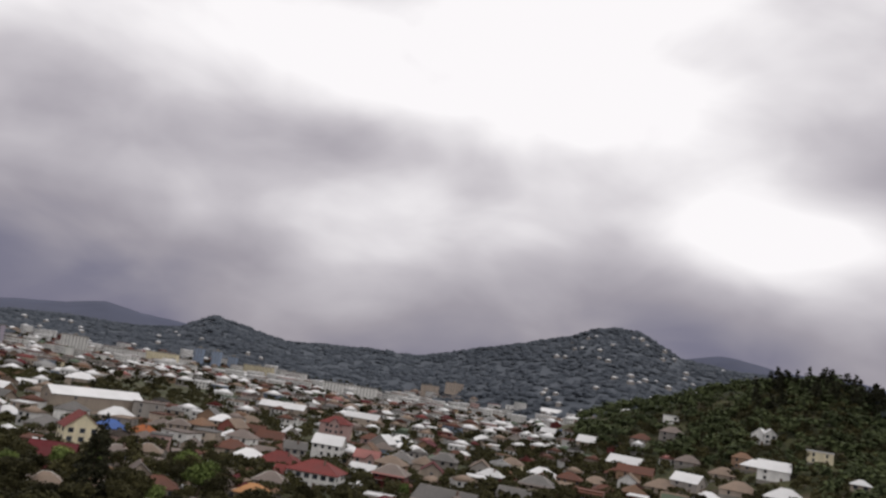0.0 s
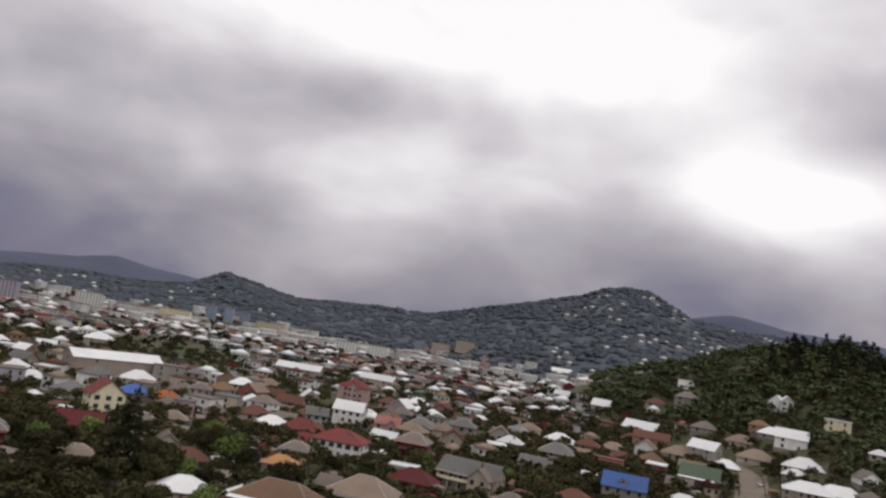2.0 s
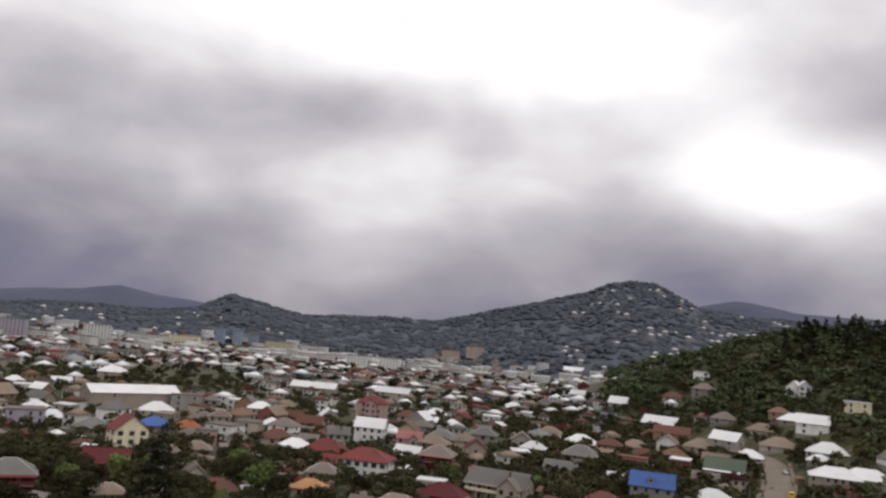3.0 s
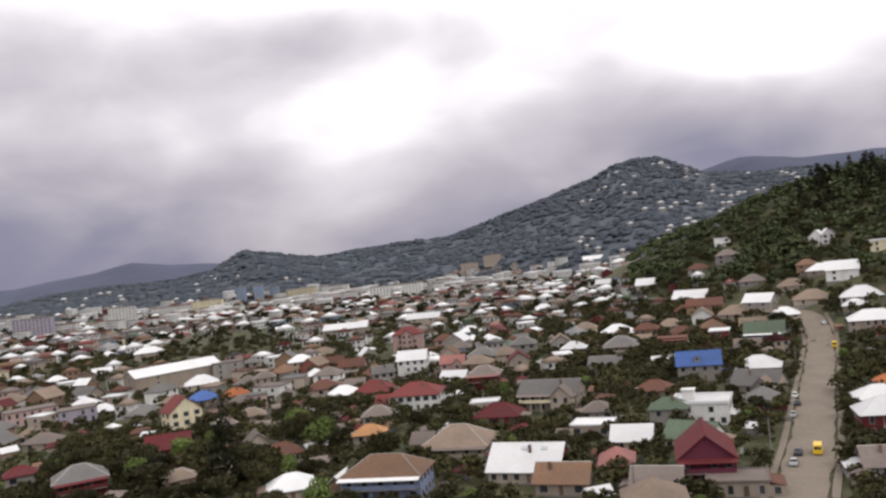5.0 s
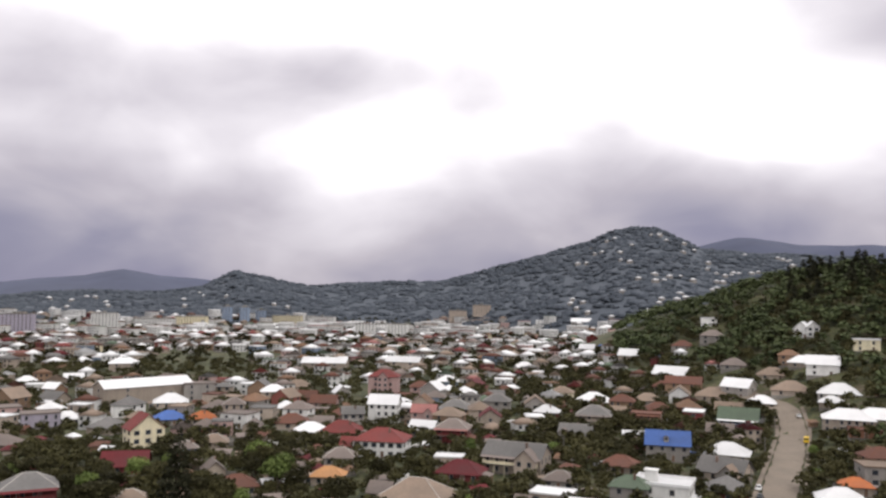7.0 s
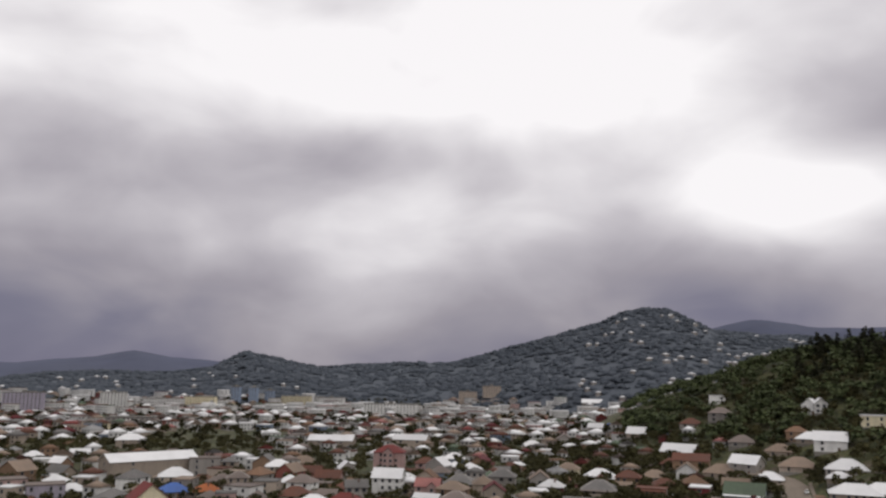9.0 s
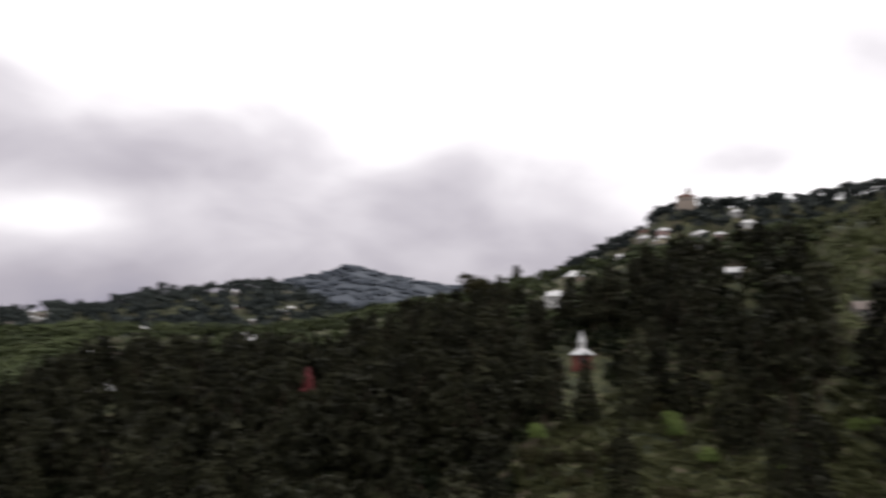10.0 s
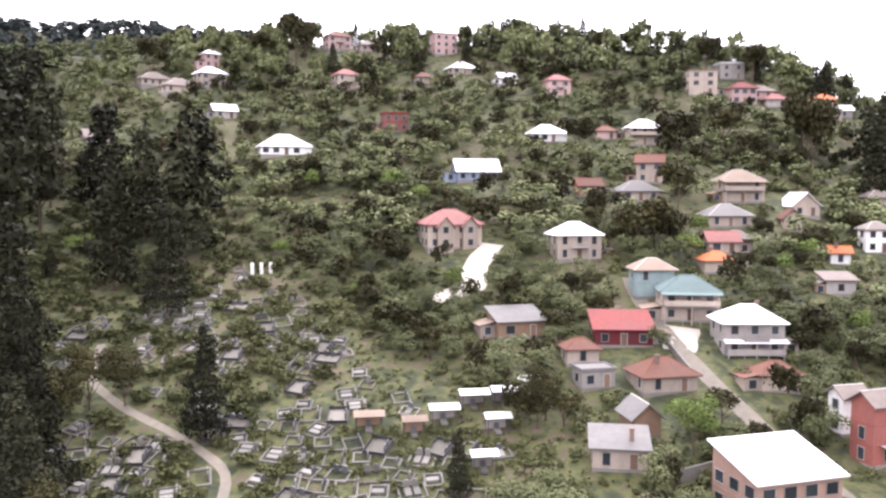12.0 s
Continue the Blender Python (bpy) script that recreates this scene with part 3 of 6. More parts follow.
def house(x, y, yaw, w, d, floors, kind, rc, wc, group="houses of the town", detail=2):
    rng = random.Random(HOUSE_N[0] * 7 + 1)
    HOUSE_N[0] += 1
    m = pose(x, y, 0, 0, 0, yaw)
    corners = [m @ Vector((sx * w / 2, sy * d / 2, 0)) for sx in (-1, 1) for sy in (-1, 1)]
    zs = [float(ground(c.x, c.y)) for c in corners]
    front = [float(ground(*(m @ Vector((sx * w / 2, -d / 2, 0))).xy)) for sx in (-1, 1)]
    z = max(min(zs), sum(front) / 2)
    deep = z - min(zs) + 1.2
    h = 2.9 * floors + (0.3 if detail >= 0 else -0.6)
    root = new("house" if detail >= 0 else "shed")
    root.matrix_basis = pose(x, y, z, 0, 0, yaw)
    tagged(root, f"{FLOOR_WORDS[floors] if detail >= 0 else 'small'} {'house' if detail >= 0 else 'garden shed'}, {WALL_WORDS.get(wc, wc)} walls and {ROOF_WORDS.get(rc, rc)} {SHAPE_WORDS[kind]} roof", "house" if detail >= 0 else "shed", group)
    TAKEN.append((x, y, max(w, d) * 0.62 + 0.5))
    dist = math.hypot(x, y)
    if dist > 430:
        detail = min(detail, 1)
    if z > 15:  # the slope below a hillside house is kept open
        k = (dist - d * 0.5 - (3 if dist < 350 else 7)) / dist
        TAKEN.append((x * k, y * k, w * 0.5 if dist < 350 else w * 0.8))
    elif detail > 1 and dist < 450:  # no other house stands right before it
        k = (dist - d * 0.5 - 7) / dist
        TAKEN.append((x * k, y * k, w * 0.42))
    rise = {"hip": 0.31, "gable": 0.36, "gablefront": 0.44, "shed": 0.3}.get(kind, 0) * (min(w, d) if kind == "hip" else (d if kind == "gable" else w if kind == "gablefront" else d))
    rise = min(rise, 3.4 if w > 16 and floors > 1 else 4.6)
    # walls, with the gable ends closed and a plinth that stands proud
    a, b = w / 2, d / 2
    levels = [(-deep, 0.08), (0.45, 0.08), (0.45, 0.0)]
    for k in range(1, floors):
        levels += [(2.9 * k + 0.25, 0.0), (2.9 * k + 0.25, 0.07), (2.9 * k + 0.42, 0.07), (2.9 * k + 0.42, 0.0)]
    levels.append((h, 0.0))
    verts, faces = ring_tower(a, b, levels)
    n = len(verts) - 4
    if kind == "gable":
        verts += [(-a, 0, h + rise - 0.03), (a, 0, h + rise - 0.03)]
        faces += [(n + 3, n, n + 4), (n + 1, n + 2, n + 5)]
    elif kind == "gablefront":
        verts += [(0, -b, h + rise - 0.03), (0, b, h + rise - 0.03)]
        faces += [(n, n + 1, n + 4), (n + 2, n + 3, n + 5)]
    elif kind == "shed":
        verts += [(a, b, h + rise * 0.9), (-a, b, h + rise * 0.9)]
        faces += [(n + 1, n + 2, n + 4), (n + 3, n, n + 5), (n + 2, n + 3, n + 5, n + 4)]
    else:
        faces.append((n, n + 1, n + 2, n + 3))
    me = mesh_of("wall", verts, faces, wall_matter(wc), CONCRETE)
    for k in range(4):
        me.polygons[k].material_index = 1
    child("wall", me, root)
    if kind in ("flat", "terrace"):
        bm = bmesh.new()
        o = 0.3
        box(bm, -a - o, -b - o, h, a + o, b + o, h + 0.2)
        roof = child("roof", baked("roof", bm, roof_matter(rc)), root)
        top = h + (0.9 if kind == "terrace" else 0.45)
        rings = [(a + o, b + o, h + 0.2), (a + o, b + o, top), (a + o - 0.2, b + o - 0.2, top), (a + o - 0.2, b + o - 0.2, h + 0.2)]
        verts = [(sx * p, sy * q, z1) for p, q, z1 in rings for sx, sy in ((-1, -1), (1, -1), (1, 1), (-1, 1))]
        faces = [(4 * k + i, 4 * k + (i + 1) % 4, 4 * k + 4 + (i + 1) % 4, 4 * k + 4 + i) for k in range(3) for i in range(4)]
        child("parapet", mesh_of("parapet", verts, faces, roof_matter(rc)), roof)
        if kind == "terrace":
            bm = bmesh.new()
            box(bm, -1.6, -1.2, h + 0.2, 1.6, 1.4, h + 3.0)
            box(bm, -1.9, -1.5, h + 3.0, 1.9, 1.7, h + 3.2)
            child("stair_house", baked("stair_house", bm, wall_matter(wc)), root, m=pose(-a * 0.45, 0, 0))
    else:
        verts, faces = roof_shape(kind, w, d, rise)
        bm = bmesh.new()
        vs = [bm.verts.new(v) for v in verts]
        for f in faces:
            bm.faces.new([vs[i] for i in f])
        if detail > 1 and kind != "shed":
            n = len(verts) // 2
            lines = {(min(i, j), max(i, j)) for f in faces[:n - 2 if kind == "hip" else 2] for i, j in zip(f, f[1:] + f[:1]) if max(i, j) > 3 and max(i, j) < n}
            for i, j in sorted(lines):
                if kind == "hip" or min(i, j) > 3:
                    ridge_cap(bm, vs[i], vs[j])
        child("roof", baked("roof", bm, roof_matter(rc), RIDGE_CAP if rc in ("grey", "tan", "brown", "slate") else roof_matter(rc)), root, m=pose(0, 0, h + 0.12))
        if detail > 1 and rng.random() < 0.3:
            child("chimney", CHIMNEY, root, m=pose(a * rng.uniform(-0.5, 0.5), b * rng.choice((-0.35, 0.35)), h + rise * 0.75))
    # windows and a door
    wm = rng.choice(WINDOWS)
    for side, (length, off, turn) in enumerate(((w, b, 0), (d, a, 90), (d, a, -90))):
        n = max(1, int(length / rng.uniform(2.6, 3.4)))
        if detail < 2:
            n = min(n, 2 if side == 0 else 1)
        if detail < 1 and side or detail < 0:
            continue
        for fl in range(floors):
            for i in range(n):
                if side == 0 and fl == 0 and i == n // 2 and n > 1:
                    child("door", DOORS, root, m=pose((i + 0.5) / n * length - length / 2, -off, 0.46))
                    continue
                if rng.random() < 0.1:
                    continue
                u = (i + 0.5) / n * length - length / 2
                child("window", wm, root, m=pose(0, 0, 0, 0, 0, turn) @ pose(u, -off, 1.75 + 2.9 * fl))
    if detail > 1 and floors > 1 and kind in ("hip", "gable") and rng.random() < 0.6:
        bm = bmesh.new()
        bw = w * rng.uniform(0.3, 0.5)
        box(bm, -bw / 2, -b - 1.3, 3.0, bw / 2, -b - 0.1, 3.16)
        for px in (-bw / 2, bw / 2 - 0.12):
            box(bm, px, -b - 1.3, -deep, px + 0.12, -b - 1.18, 3.0)
            box(bm, px, -b - 1.3, 3.16, px + 0.12, -b - 1.18, 5.5)
        box(bm, -bw / 2, -b - 1.3, 4.0, bw / 2, -b - 1.22, 4.1)
        for i in range(int(bw / 0.4)):
            box(bm, -bw / 2 + 0.2 + i * 0.4, -b - 1.28, 3.16, -bw / 2 + 0.26 + i * 0.4, -b - 1.24, 4.0)
        child("balcony", baked("balcony", bm, FRAME), root)
    if detail > 1 and w > 6 and rng.random() < 0.55:
        side, aw, ad = rng.choice((-1, 1)), rng.uniform(2.2, 3.6), d * rng.uniform(0.45, 0.8)
        verts, faces = ring_tower(aw / 2, ad / 2, [(-deep, 0.05), (0.3, 0.05), (0.3, 0), (2.4, 0)])
        faces.append((12, 13, 14, 15))
        at = pose(side * (a + aw / 2), rng.uniform(-1, 1) * (b - ad / 2), 0)
        annex = child("annex", mesh_of("annex", verts, faces, wall_matter(rng.choice(("beige", "grey", "brown", wc)))), root, m=at)
        lo, hi = (-aw / 2, aw / 2) if side < 0 else (aw / 2, -aw / 2)
        o = 0.35 if lo > 0 else -0.35
        top = [(hi, -ad / 2 - 0.3, 3.15), (lo + o, -ad / 2 - 0.3, 2.45), (lo + o, ad / 2 + 0.3, 2.45), (hi, ad / 2 + 0.3, 3.15)]
        verts = top + [(x1, y1, z1 - 0.1) for x1, y1, z1 in top]
        faces = [(0, 1, 2, 3), (7, 6, 5, 4)] + [(i, i + 4, (i + 1) % 4 + 4, (i + 1) % 4) for i in range(4)]
        child("annex_roof", mesh_of("annex_roof", verts, faces, roof_matter(rng.choice(("grey", "tan", "white", "brick", rc)))), annex)
        child("window", WINDOWS[0], annex, m=pose(0, -ad / 2, 1.4))
    return root


# ---- houses that stand out, by their own numbers ----
house(-19.4, 291.2, -9, 17.7, 13.3, 2, "hip", "red", "white")
house(-37.6, 325.3, -6, 15.6, 11.7, 1, "hip", "red", "beige")
house(-23.6, 364.4, -8, 12.6, 9.5, 3, "gable", "white", "white")
house(-30.1, 456.9, -3, 16.3, 12.2, 4, "hip", "red", "pink")
house(5.9, 318.6, -11, 12.4, 9.3, 2, "hip", "grey", "darkred")
house(-6.0, 360.6, -9, 10.2, 7.6, 2, "gable", "pink", "pink")
house(-36.5, 353.2, 11, 9.1, 6.8, 2, "gable", "slate", "grey")
house(-49.9, 324.7, 3, 12.3, 9.2, 1, "hip", "white", "beige")
house(-100.4, 353.7, 21, 10.4, 7.8, 1, "hip", "orange", "beige")
house(-113.8, 351.0, 23, 12.4, 9.3, 1, "hip", "blue", "grey")
house(-130.9, 404.9, 18, 15.6, 11.7, 1, "hip", "white", "beige")
house(-150.3, 421.8, 45, 46.0, 14.0, 3, "gable", "white", "beige")
house(-103.1, 290.8, 37, 11.5, 9.5, 3, "gablefront", "red", "cream")
house(-96.4, 257.1, 12, 13.1, 9.8, 1, "gable", "maroon", "maroon")
house(-105.0, 214.2, 26, 12.8, 9.6, 2, "hip", "slate", "darkred")
house(-126.9, 225.9, 29, 7.8, 5.8, 2, "hip", "maroon", "grey")
house(-65.7, 213.9, 27, 8.4, 6.3, 1, "hip", "tan", "beige")
house(-22.2, 188.0, -14, 18.5, 11.1, 2, "hip", "brown", "blue")
house(10.8, 191.5, -22, 16.5, 13.4, 1, "gable", "white", "beige")
house(-5.2, 222.4, -17, 17.9, 13.4, 1, "hip", "tan", "beige")
house(-32.0, 245.5, -3, 9.1, 6.8, 1, "hip", "orange2", "beige")
house(7.4, 253.1, -17, 13.6, 10.2, 1, "hip", "maroon", "darkred")
house(4.0, 274.7, -9, 9.1, 6.8, 1, "flat", "white", "beige")
house(25.6, 266.1, -24, 19.0, 11.4, 2, "gable", "slate", "beige")
house(31.7, 226.1, -23, 10.8, 8.1, 1, "flat", "white", "beige")
house(52.3, 224.0, -22, 9.7, 7.3, 2, "hip", "green", "grey")
house(62.0, 226.5, -24, 14.9, 11.2, 2, "terrace", "white", "white")
house(52.3, 201.8, -40, 11.9, 8.9, 1, "gable", "green", "white")
house(47.5, 177.5, -14, 11.4, 15.5, 2, "gablefront", "maroon", "purple")
house(80.6, 290.0, -16, 14.5, 10.9, 2, "gable", "blue", "grey")
house(58.9, 266.5, -23, 11.2, 8.4, 1, "hip", "brick", "beige")
house(101.3, 289.1, -25, 14.0, 10.5, 1, "hip", "white", "beige")
house(128.1, 352.4, -25, 15.8, 11.8, 2, "gable", "green", "bluegrey")
house(89.7, 258.4, -40, 13.9, 10.4, 1, "gable", "slate", "beige")
house(48.1, 366.5, -16, 10.5, 7.9, 2, "hip", "white", "darkred")
house(65.9, 442.6, -17, 11.7, 8.8, 2, "hip", "tan", "cream")
house(80.7, 431.9, -16, 16.8, 12.6, 1, "hip", "white", "beige")
house(68.1, 360.6, -16, 14.4, 10.8, 2, "hip", "slate", "beige")
house(90.6, 408.3, -18, 11.7, 8.8, 2, "hip", "brick", "brown")
house(91.2, 363.2, -19, 12.8, 9.6, 2, "flat", "brick", "brown")
house(37.3, 469.1, -10, 11.7, 8.8, 1, "hip", "brick", "beige")
house(28.6, 402.1, -9, 12.6, 9.5, 2, "hip", "slate", "grey")
house(20.8, 487.8, -11, 14.0, 18.3, 1, "gablefront", "maroon", "brown")
house(8.4, 396.7, -10, 15.1, 11.3, 1, "hip", "slate", "brown")
house(155.0, 396.8, -25, 12.8, 9.6, 1, "hip", "white", "beige")
house(154.4, 425.0, -45, 14.3, 10.7, 2, "gable", "white", "grey")
house(182.8, 376.7, -26, 17.6, 13.2, 1, "hip", "white", "grey")
house(174.5, 366.7, -26, 9.9, 7.5, 1, "hip", "white", "beige")
house(164.5, 331.8, -22, 18.6, 11.2, 2, "hip", "white", "beige")
house(165.3, 320.6, -20, 11.4, 8.6, 1, "flat", "brick", "brick")
house(108.9, 223.4, -14, 11.9, 8.9, 1, "hip", "white", "beige")
house(121.5, 240.6, -15, 8.2, 6.1, 1, "hip", "orange", "beige")
house(96.2, 195.1, -15, 12.7, 9.6, 2, "hip", "white", "maroon")
house(192.3, 413.3, -25, 15.0, 11.2, 2, "gable", "white", "white")
house(191.3, 434.6, -24, 13.7, 10.3, 1, "hip", "white", "beige")
house(211.5, 479.2, -34, 8.1, 10.5, 2, "gablefront", "white", "white")
house(213.6, 472.0, -15, 6.6, 8.6, 2, "gablefront", "white", "white")
house(188.6, 577.0, -18, 10.8, 8.1, 2, "flat", "white", "white")
house(221.3, 427.0, -23, 12.5, 9.4, 2, "flat", "white", "cream")
house(140.4, 497.7, -36, 20.0, 12.0, 1, "gable", "white", "darkred")
house(135.8, 458.1, -22, 19.0, 11.4, 2, "gable", "brick", "brown")
house(128.3, 471.7, -20, 12.2, 9.1, 1, "hip", "brick", "beige")
house(162.7, 551.6, -22, 13.7, 10.3, 1, "hip", "brick", "grey")
house(179.2, 541.8, -24, 14.4, 10.8, 2, "hip", "grey", "grey")
house(188.3, 444.0, -23, 10.7, 8.0, 2, "hip", "brown", "brown")
house(171.6, 402.8, -23, 17.3, 13.0, 1, "hip", "tan", "beige")
house(134.8, 572.8, -28, 18.9, 11.3, 1, "gable", "white", "beige")
house(119.2, 664.5, -25, 11.7, 8.8, 1, "gable", "white", "grey")
house(125.7, 641.5, -11, 8.6, 6.5, 1, "hip", "blue", "bluegrey")
house(109.6, 577.0, -11, 13.3, 9.9, 1, "hip", "white", "beige")
house(91.4, 648.7, -8, 14.8, 19.3, 1, "gablefront", "grey", "grey")
house(199.8, 1167.9, -10, 27.9, 16.7, 1, "gable", "white", "grey")
house(150.0, 1224.3, -7, 16.0, 18.2, 3, "flat", "white", "white")
house(-85.8, 430.4, 11, 12.6, 9.5, 2, "hip", "white", "beige")
house(-53.3, 453.0, 16, 8.1, 10.6, 1, "gablefront", "white", "grey")
house(-82.9, 602.9, -2, 31.8, 19.1, 2, "gable", "white", "beige")
house(-25.9, 616.8, -13, 24.9, 14.9, 2, "gable", "white", "beige")
house(-163.4, 340.4, 30, 14.4, 10.8, 2, "flat", "grey", "lilac")
house(-155.4, 347.2, 29, 10.8, 8.1, 1, "hip", "white", "beige")
house(-189.7, 353.2, 36, 20.5, 12.3, 2, "flat", "grey", "pink")
house(-242.9, 488.0, 31, 10.7, 8.0, 1, "hip", "white", "grey")
house(-222.0, 503.0, 29, 10.8, 8.1, 1, "gable", "white", "grey")
house(-80.4, 298.4, 15, 9.4, 7.1, 1, "hip", "tan", "beige")
house(-87.0, 285.4, 25, 8.3, 6.2, 1, "hip", "grey", "blue")
house(-67.4, 250.6, 23, 6.0, 7.7, 1, "gablefront", "grey", "beige")
house(-55.8, 231.3, 21, 10.7, 8.0, 1, "hip", "brick", "beige")
house(-31.9, 274.1, 1, 10.2, 7.7, 1, "hip", "grey", "grey")
house(-79.2, 214.4, 28, 8.3, 6.2, 1, "hip", "tan", "beige")
house(-45.7, 194.4, 13, 11.3, 8.5, 1, "hip", "white", "beige")
house(16.9, 177.3, -21, 11.3, 8.5, 1, "gable", "brown", "beige")
house(34.8, 168.4, -22, 9.8, 7.3, 1, "gable", "grey", "grey")
house(49.8, 164.8, -18, 11.6, 8.7, 1, "flat", "grey", "beige")
house(80.7, 165.2, -15, 10.5, 7.9, 1, "gable", "grey", "grey")
house(54.4, 325.4, -20, 12.4, 9.3, 1, "gable", "slate", "grey")
house(36.3, 243.8, -19, 9.1, 6.8, 1, "hip", "grey", "grey")
house(-10.2, 459.7, 1, 11.4, 8.5, 2, "hip", "brick", "pink")
house(-61.0, 346.2, 10, 13.2, 9.9, 1, "hip", "brick", "beige")
house(-93.2, 377.8, 14, 9.5, 7.1, 2, "hip", "grey", "beige")
house(-155.6, 473.3, 18, 15.8, 11.8, 2, "hip", "grey", "beige")
house(-125.1, 433.1, 16, 15.4, 11.5, 3, "flat", "grey", "grey")
house(-218.1, 572.8, 21, 19.7, 11.8, 2, "hip", "white", "beige")
house(-81.4, 478.8, 9, 15.4, 11.5, 1, "hip", "tan", "beige")
house(5.6, 520.7, -1, 13.0, 9.8, 1, "hip", "white", "bluegrey")
house(-31.0, 406.5, 4, 7.2, 5.4, 1, "hip", "tan", "beige")
house(142.9, 429.8, -19, 17.4, 13.0, 1, "hip", "tan", "beige")
house(110.4, 436.7, -14, 14.2, 10.7, 1, "hip", "tan", "grey")
house(63.3, 614.7, -6, 15.7, 11.8, 1, "hip", "white", "beige")
house(27.0, 284.3, -6, 7.9, 5.9, 1, "flat", "white", "beige")
house(169.6, 474.5, -20, 14.6, 11.0, 1, "hip", "grey", "grey")
house(285.6, 1098.9, -15, 17.4, 13.1, 1, "gable", "white", "white")
house(242.9, 1101.4, -13, 21.9, 13.2, 1, "hip", "grey", "grey")
house(175.2, 433.5, -22, 14.8, 11.1, 1, "hip", "tan", "beige")
house(168.7, -115.7, -104, 13.0, 9.8, 2, "hip", "pink", "beige")
house(147.0, -135.8, -110, 10.3, 7.8, 2, "hip", "white", "beige")
house(123.6, -136.9, -119, 7.8, 5.8, 2, "hip", "tan", "teal")
house(113.3, -136.2, -127, 10.7, 8.0, 2, "hip", "teal", "beige")
house(113.3, -119.2, -124, 10.2, 8.0, 1, "shed", "red", "maroon")
house(98.9, -135.9, -121, 10.5, 7.9, 2, "hip", "white", "grey")
house(87.5, -128.9, -117, 6.3, 4.8, 1, "hip", "brick", "beige")
house(97.2, -113.2, -108, 9.2, 6.9, 1, "hip", "brick", "beige")
house(111.0, -107.6, -114, 5.6, 4.2, 1, "hip", "brick", "beige")
house(126.0, -104.6, -105, 8.9, 6.7, 1, "shed", "slate", "brown")
house(84.9, -92.8, -129, 7.3, 5.5, 1, "shed", "slate", "beige")
house(89.4, -101.0, -111, 4.2, 5.5, 1, "gablefront", "slate", "brown")
house(66.8, -102.4, -104, 12.2, 9.0, 2, "shed", "white", "salmon")
house(67.5, -124.6, -100, 5.2, 3.9, 3, "gable", "grey", "redbrick")
house(74.2, -128.2, -106, 4.2, 3.2, 2, "gable", "grey", "white")
house(123.6, -155.8, -118, 6.4, 4.8, 1, "hip", "orange", "beige")
house(129.6, -164.2, -120, 6.8, 5.1, 1, "gable", "pink", "beige")
house(128.7, -167.9, -117, 6.4, 4.8, 1, "hip", "grey", "beige")
house(139.6, -177.0, -117, 10.3, 7.8, 1, "hip", "slate", "beige")
house(148.6, -192.3, -120, 10.7, 8.0, 2, "hip", "tan", "beige")
house(163.2, -169.9, -111, 10.3, 7.7, 1, "hip", "slate", "beige")
house(169.8, -181.6, -136, 7.2, 5.4, 2, "gable", "brick", "beige")
house(172.1, -161.2, -112, 6.5, 4.8, 1, "gable", "brick", "brick")
house(214.0, -179.1, -112, 11.6, 8.7, 1, "hip", "white", "white")
house(204.5, -195.7, -117, 6.2, 4.7, 1, "hip", "brick", "pink")
house(194.9, -202.9, -120, 10.2, 7.6, 2, "hip", "white", "beige")
house(199.1, -142.8, -112, 11.9, 8.9, 1, "gable", "white", "bluegrey")
house(250.4, -104.1, -101, 15.6, 11.7, 1, "hip", "white", "white")
house(250.1, -142.9, -102, 8.0, 6.0, 2, "flat", "red", "redbrick")
house(300.1, -147.6, -90, 9.1, 6.8, 2, "hip", "pink", "beige")
house(287.3, -192.6, -99, 10.8, 8.1, 1, "hip", "white", "beige")
house(246.1, -208.9, -108, 8.6, 6.5, 2, "hip", "pink", "pink")
house(265.2, -199.1, -103, 6.8, 5.1, 1, "gable", "white", "white")
house(343.5, -162.7, -93, 10.6, 8.0, 2, "hip", "brick", "pink")
house(333.3, -172.7, -100, 7.4, 5.6, 1, "hip", "grey", "pink")
house(311.9, -198.9, -102, 10.0, 7.5, 3, "flat", "pink", "pink")
house(345.2, -107.0, -84, 6.2, 4.6, 2, "hip", "white", "pink")
house(323.7, -101.1, -81, 10.2, 7.7, 2, "hip", "white", "beige")
house(327.8, -90.1, -83, 12.5, 9.4, 1, "hip", "grey", "beige")
house(343.4, -83.7, -82, 11.2, 8.4, 1, "hip", "grey", "beige")
house(287.7, -96.0, -92, 7.7, 5.8, 1, "gable", "white", "grey")
house(215.4, -251.3, -124, 10.0, 7.5, 3, "flat", "tan", "beige")
house(202.1, -257.4, -120, 8.7, 6.5, 2, "hip", "red", "pink")
house(185.7, -280.1, -130, 7.6, 5.7, 2, "hip", "orange", "salmon")
house(183.8, -288.6, -122, 5.6, 4.2, 1, "gable", "white", "grey")
house(221.3, -273.1, -117, 9.3, 7.0, 2, "flat", "white", "grey")
house(137.0, -201.5, -118, 6.9, 9.0, 1, "gablefront", "white", "beige")
house(130.7, -189.9, -129, 4.2, 5.5, 1, "gablefront", "brick", "beige")
house(106.8, -173.4, -122, 6.1, 4.6, 1, "shed", "grey", "grey")
house(115.1, -186.3, -130, 4.2, 3.2, 1, "gable", "orange", "white")
house(116.9, -202.5, -120, 5.7, 4.3, 2, "hip", "grey", "white")
house(136.3, -234.7, -121, 6.9, 5.2, 1, "hip", "grey", "beige")
house(287.8, -175.6, -104, 7.8, 5.9, 1, "hip", "brick", "beige")
house(292.7, -55.2, -82, 8.0, 6.0, 1, "gable", "grey", "grey")
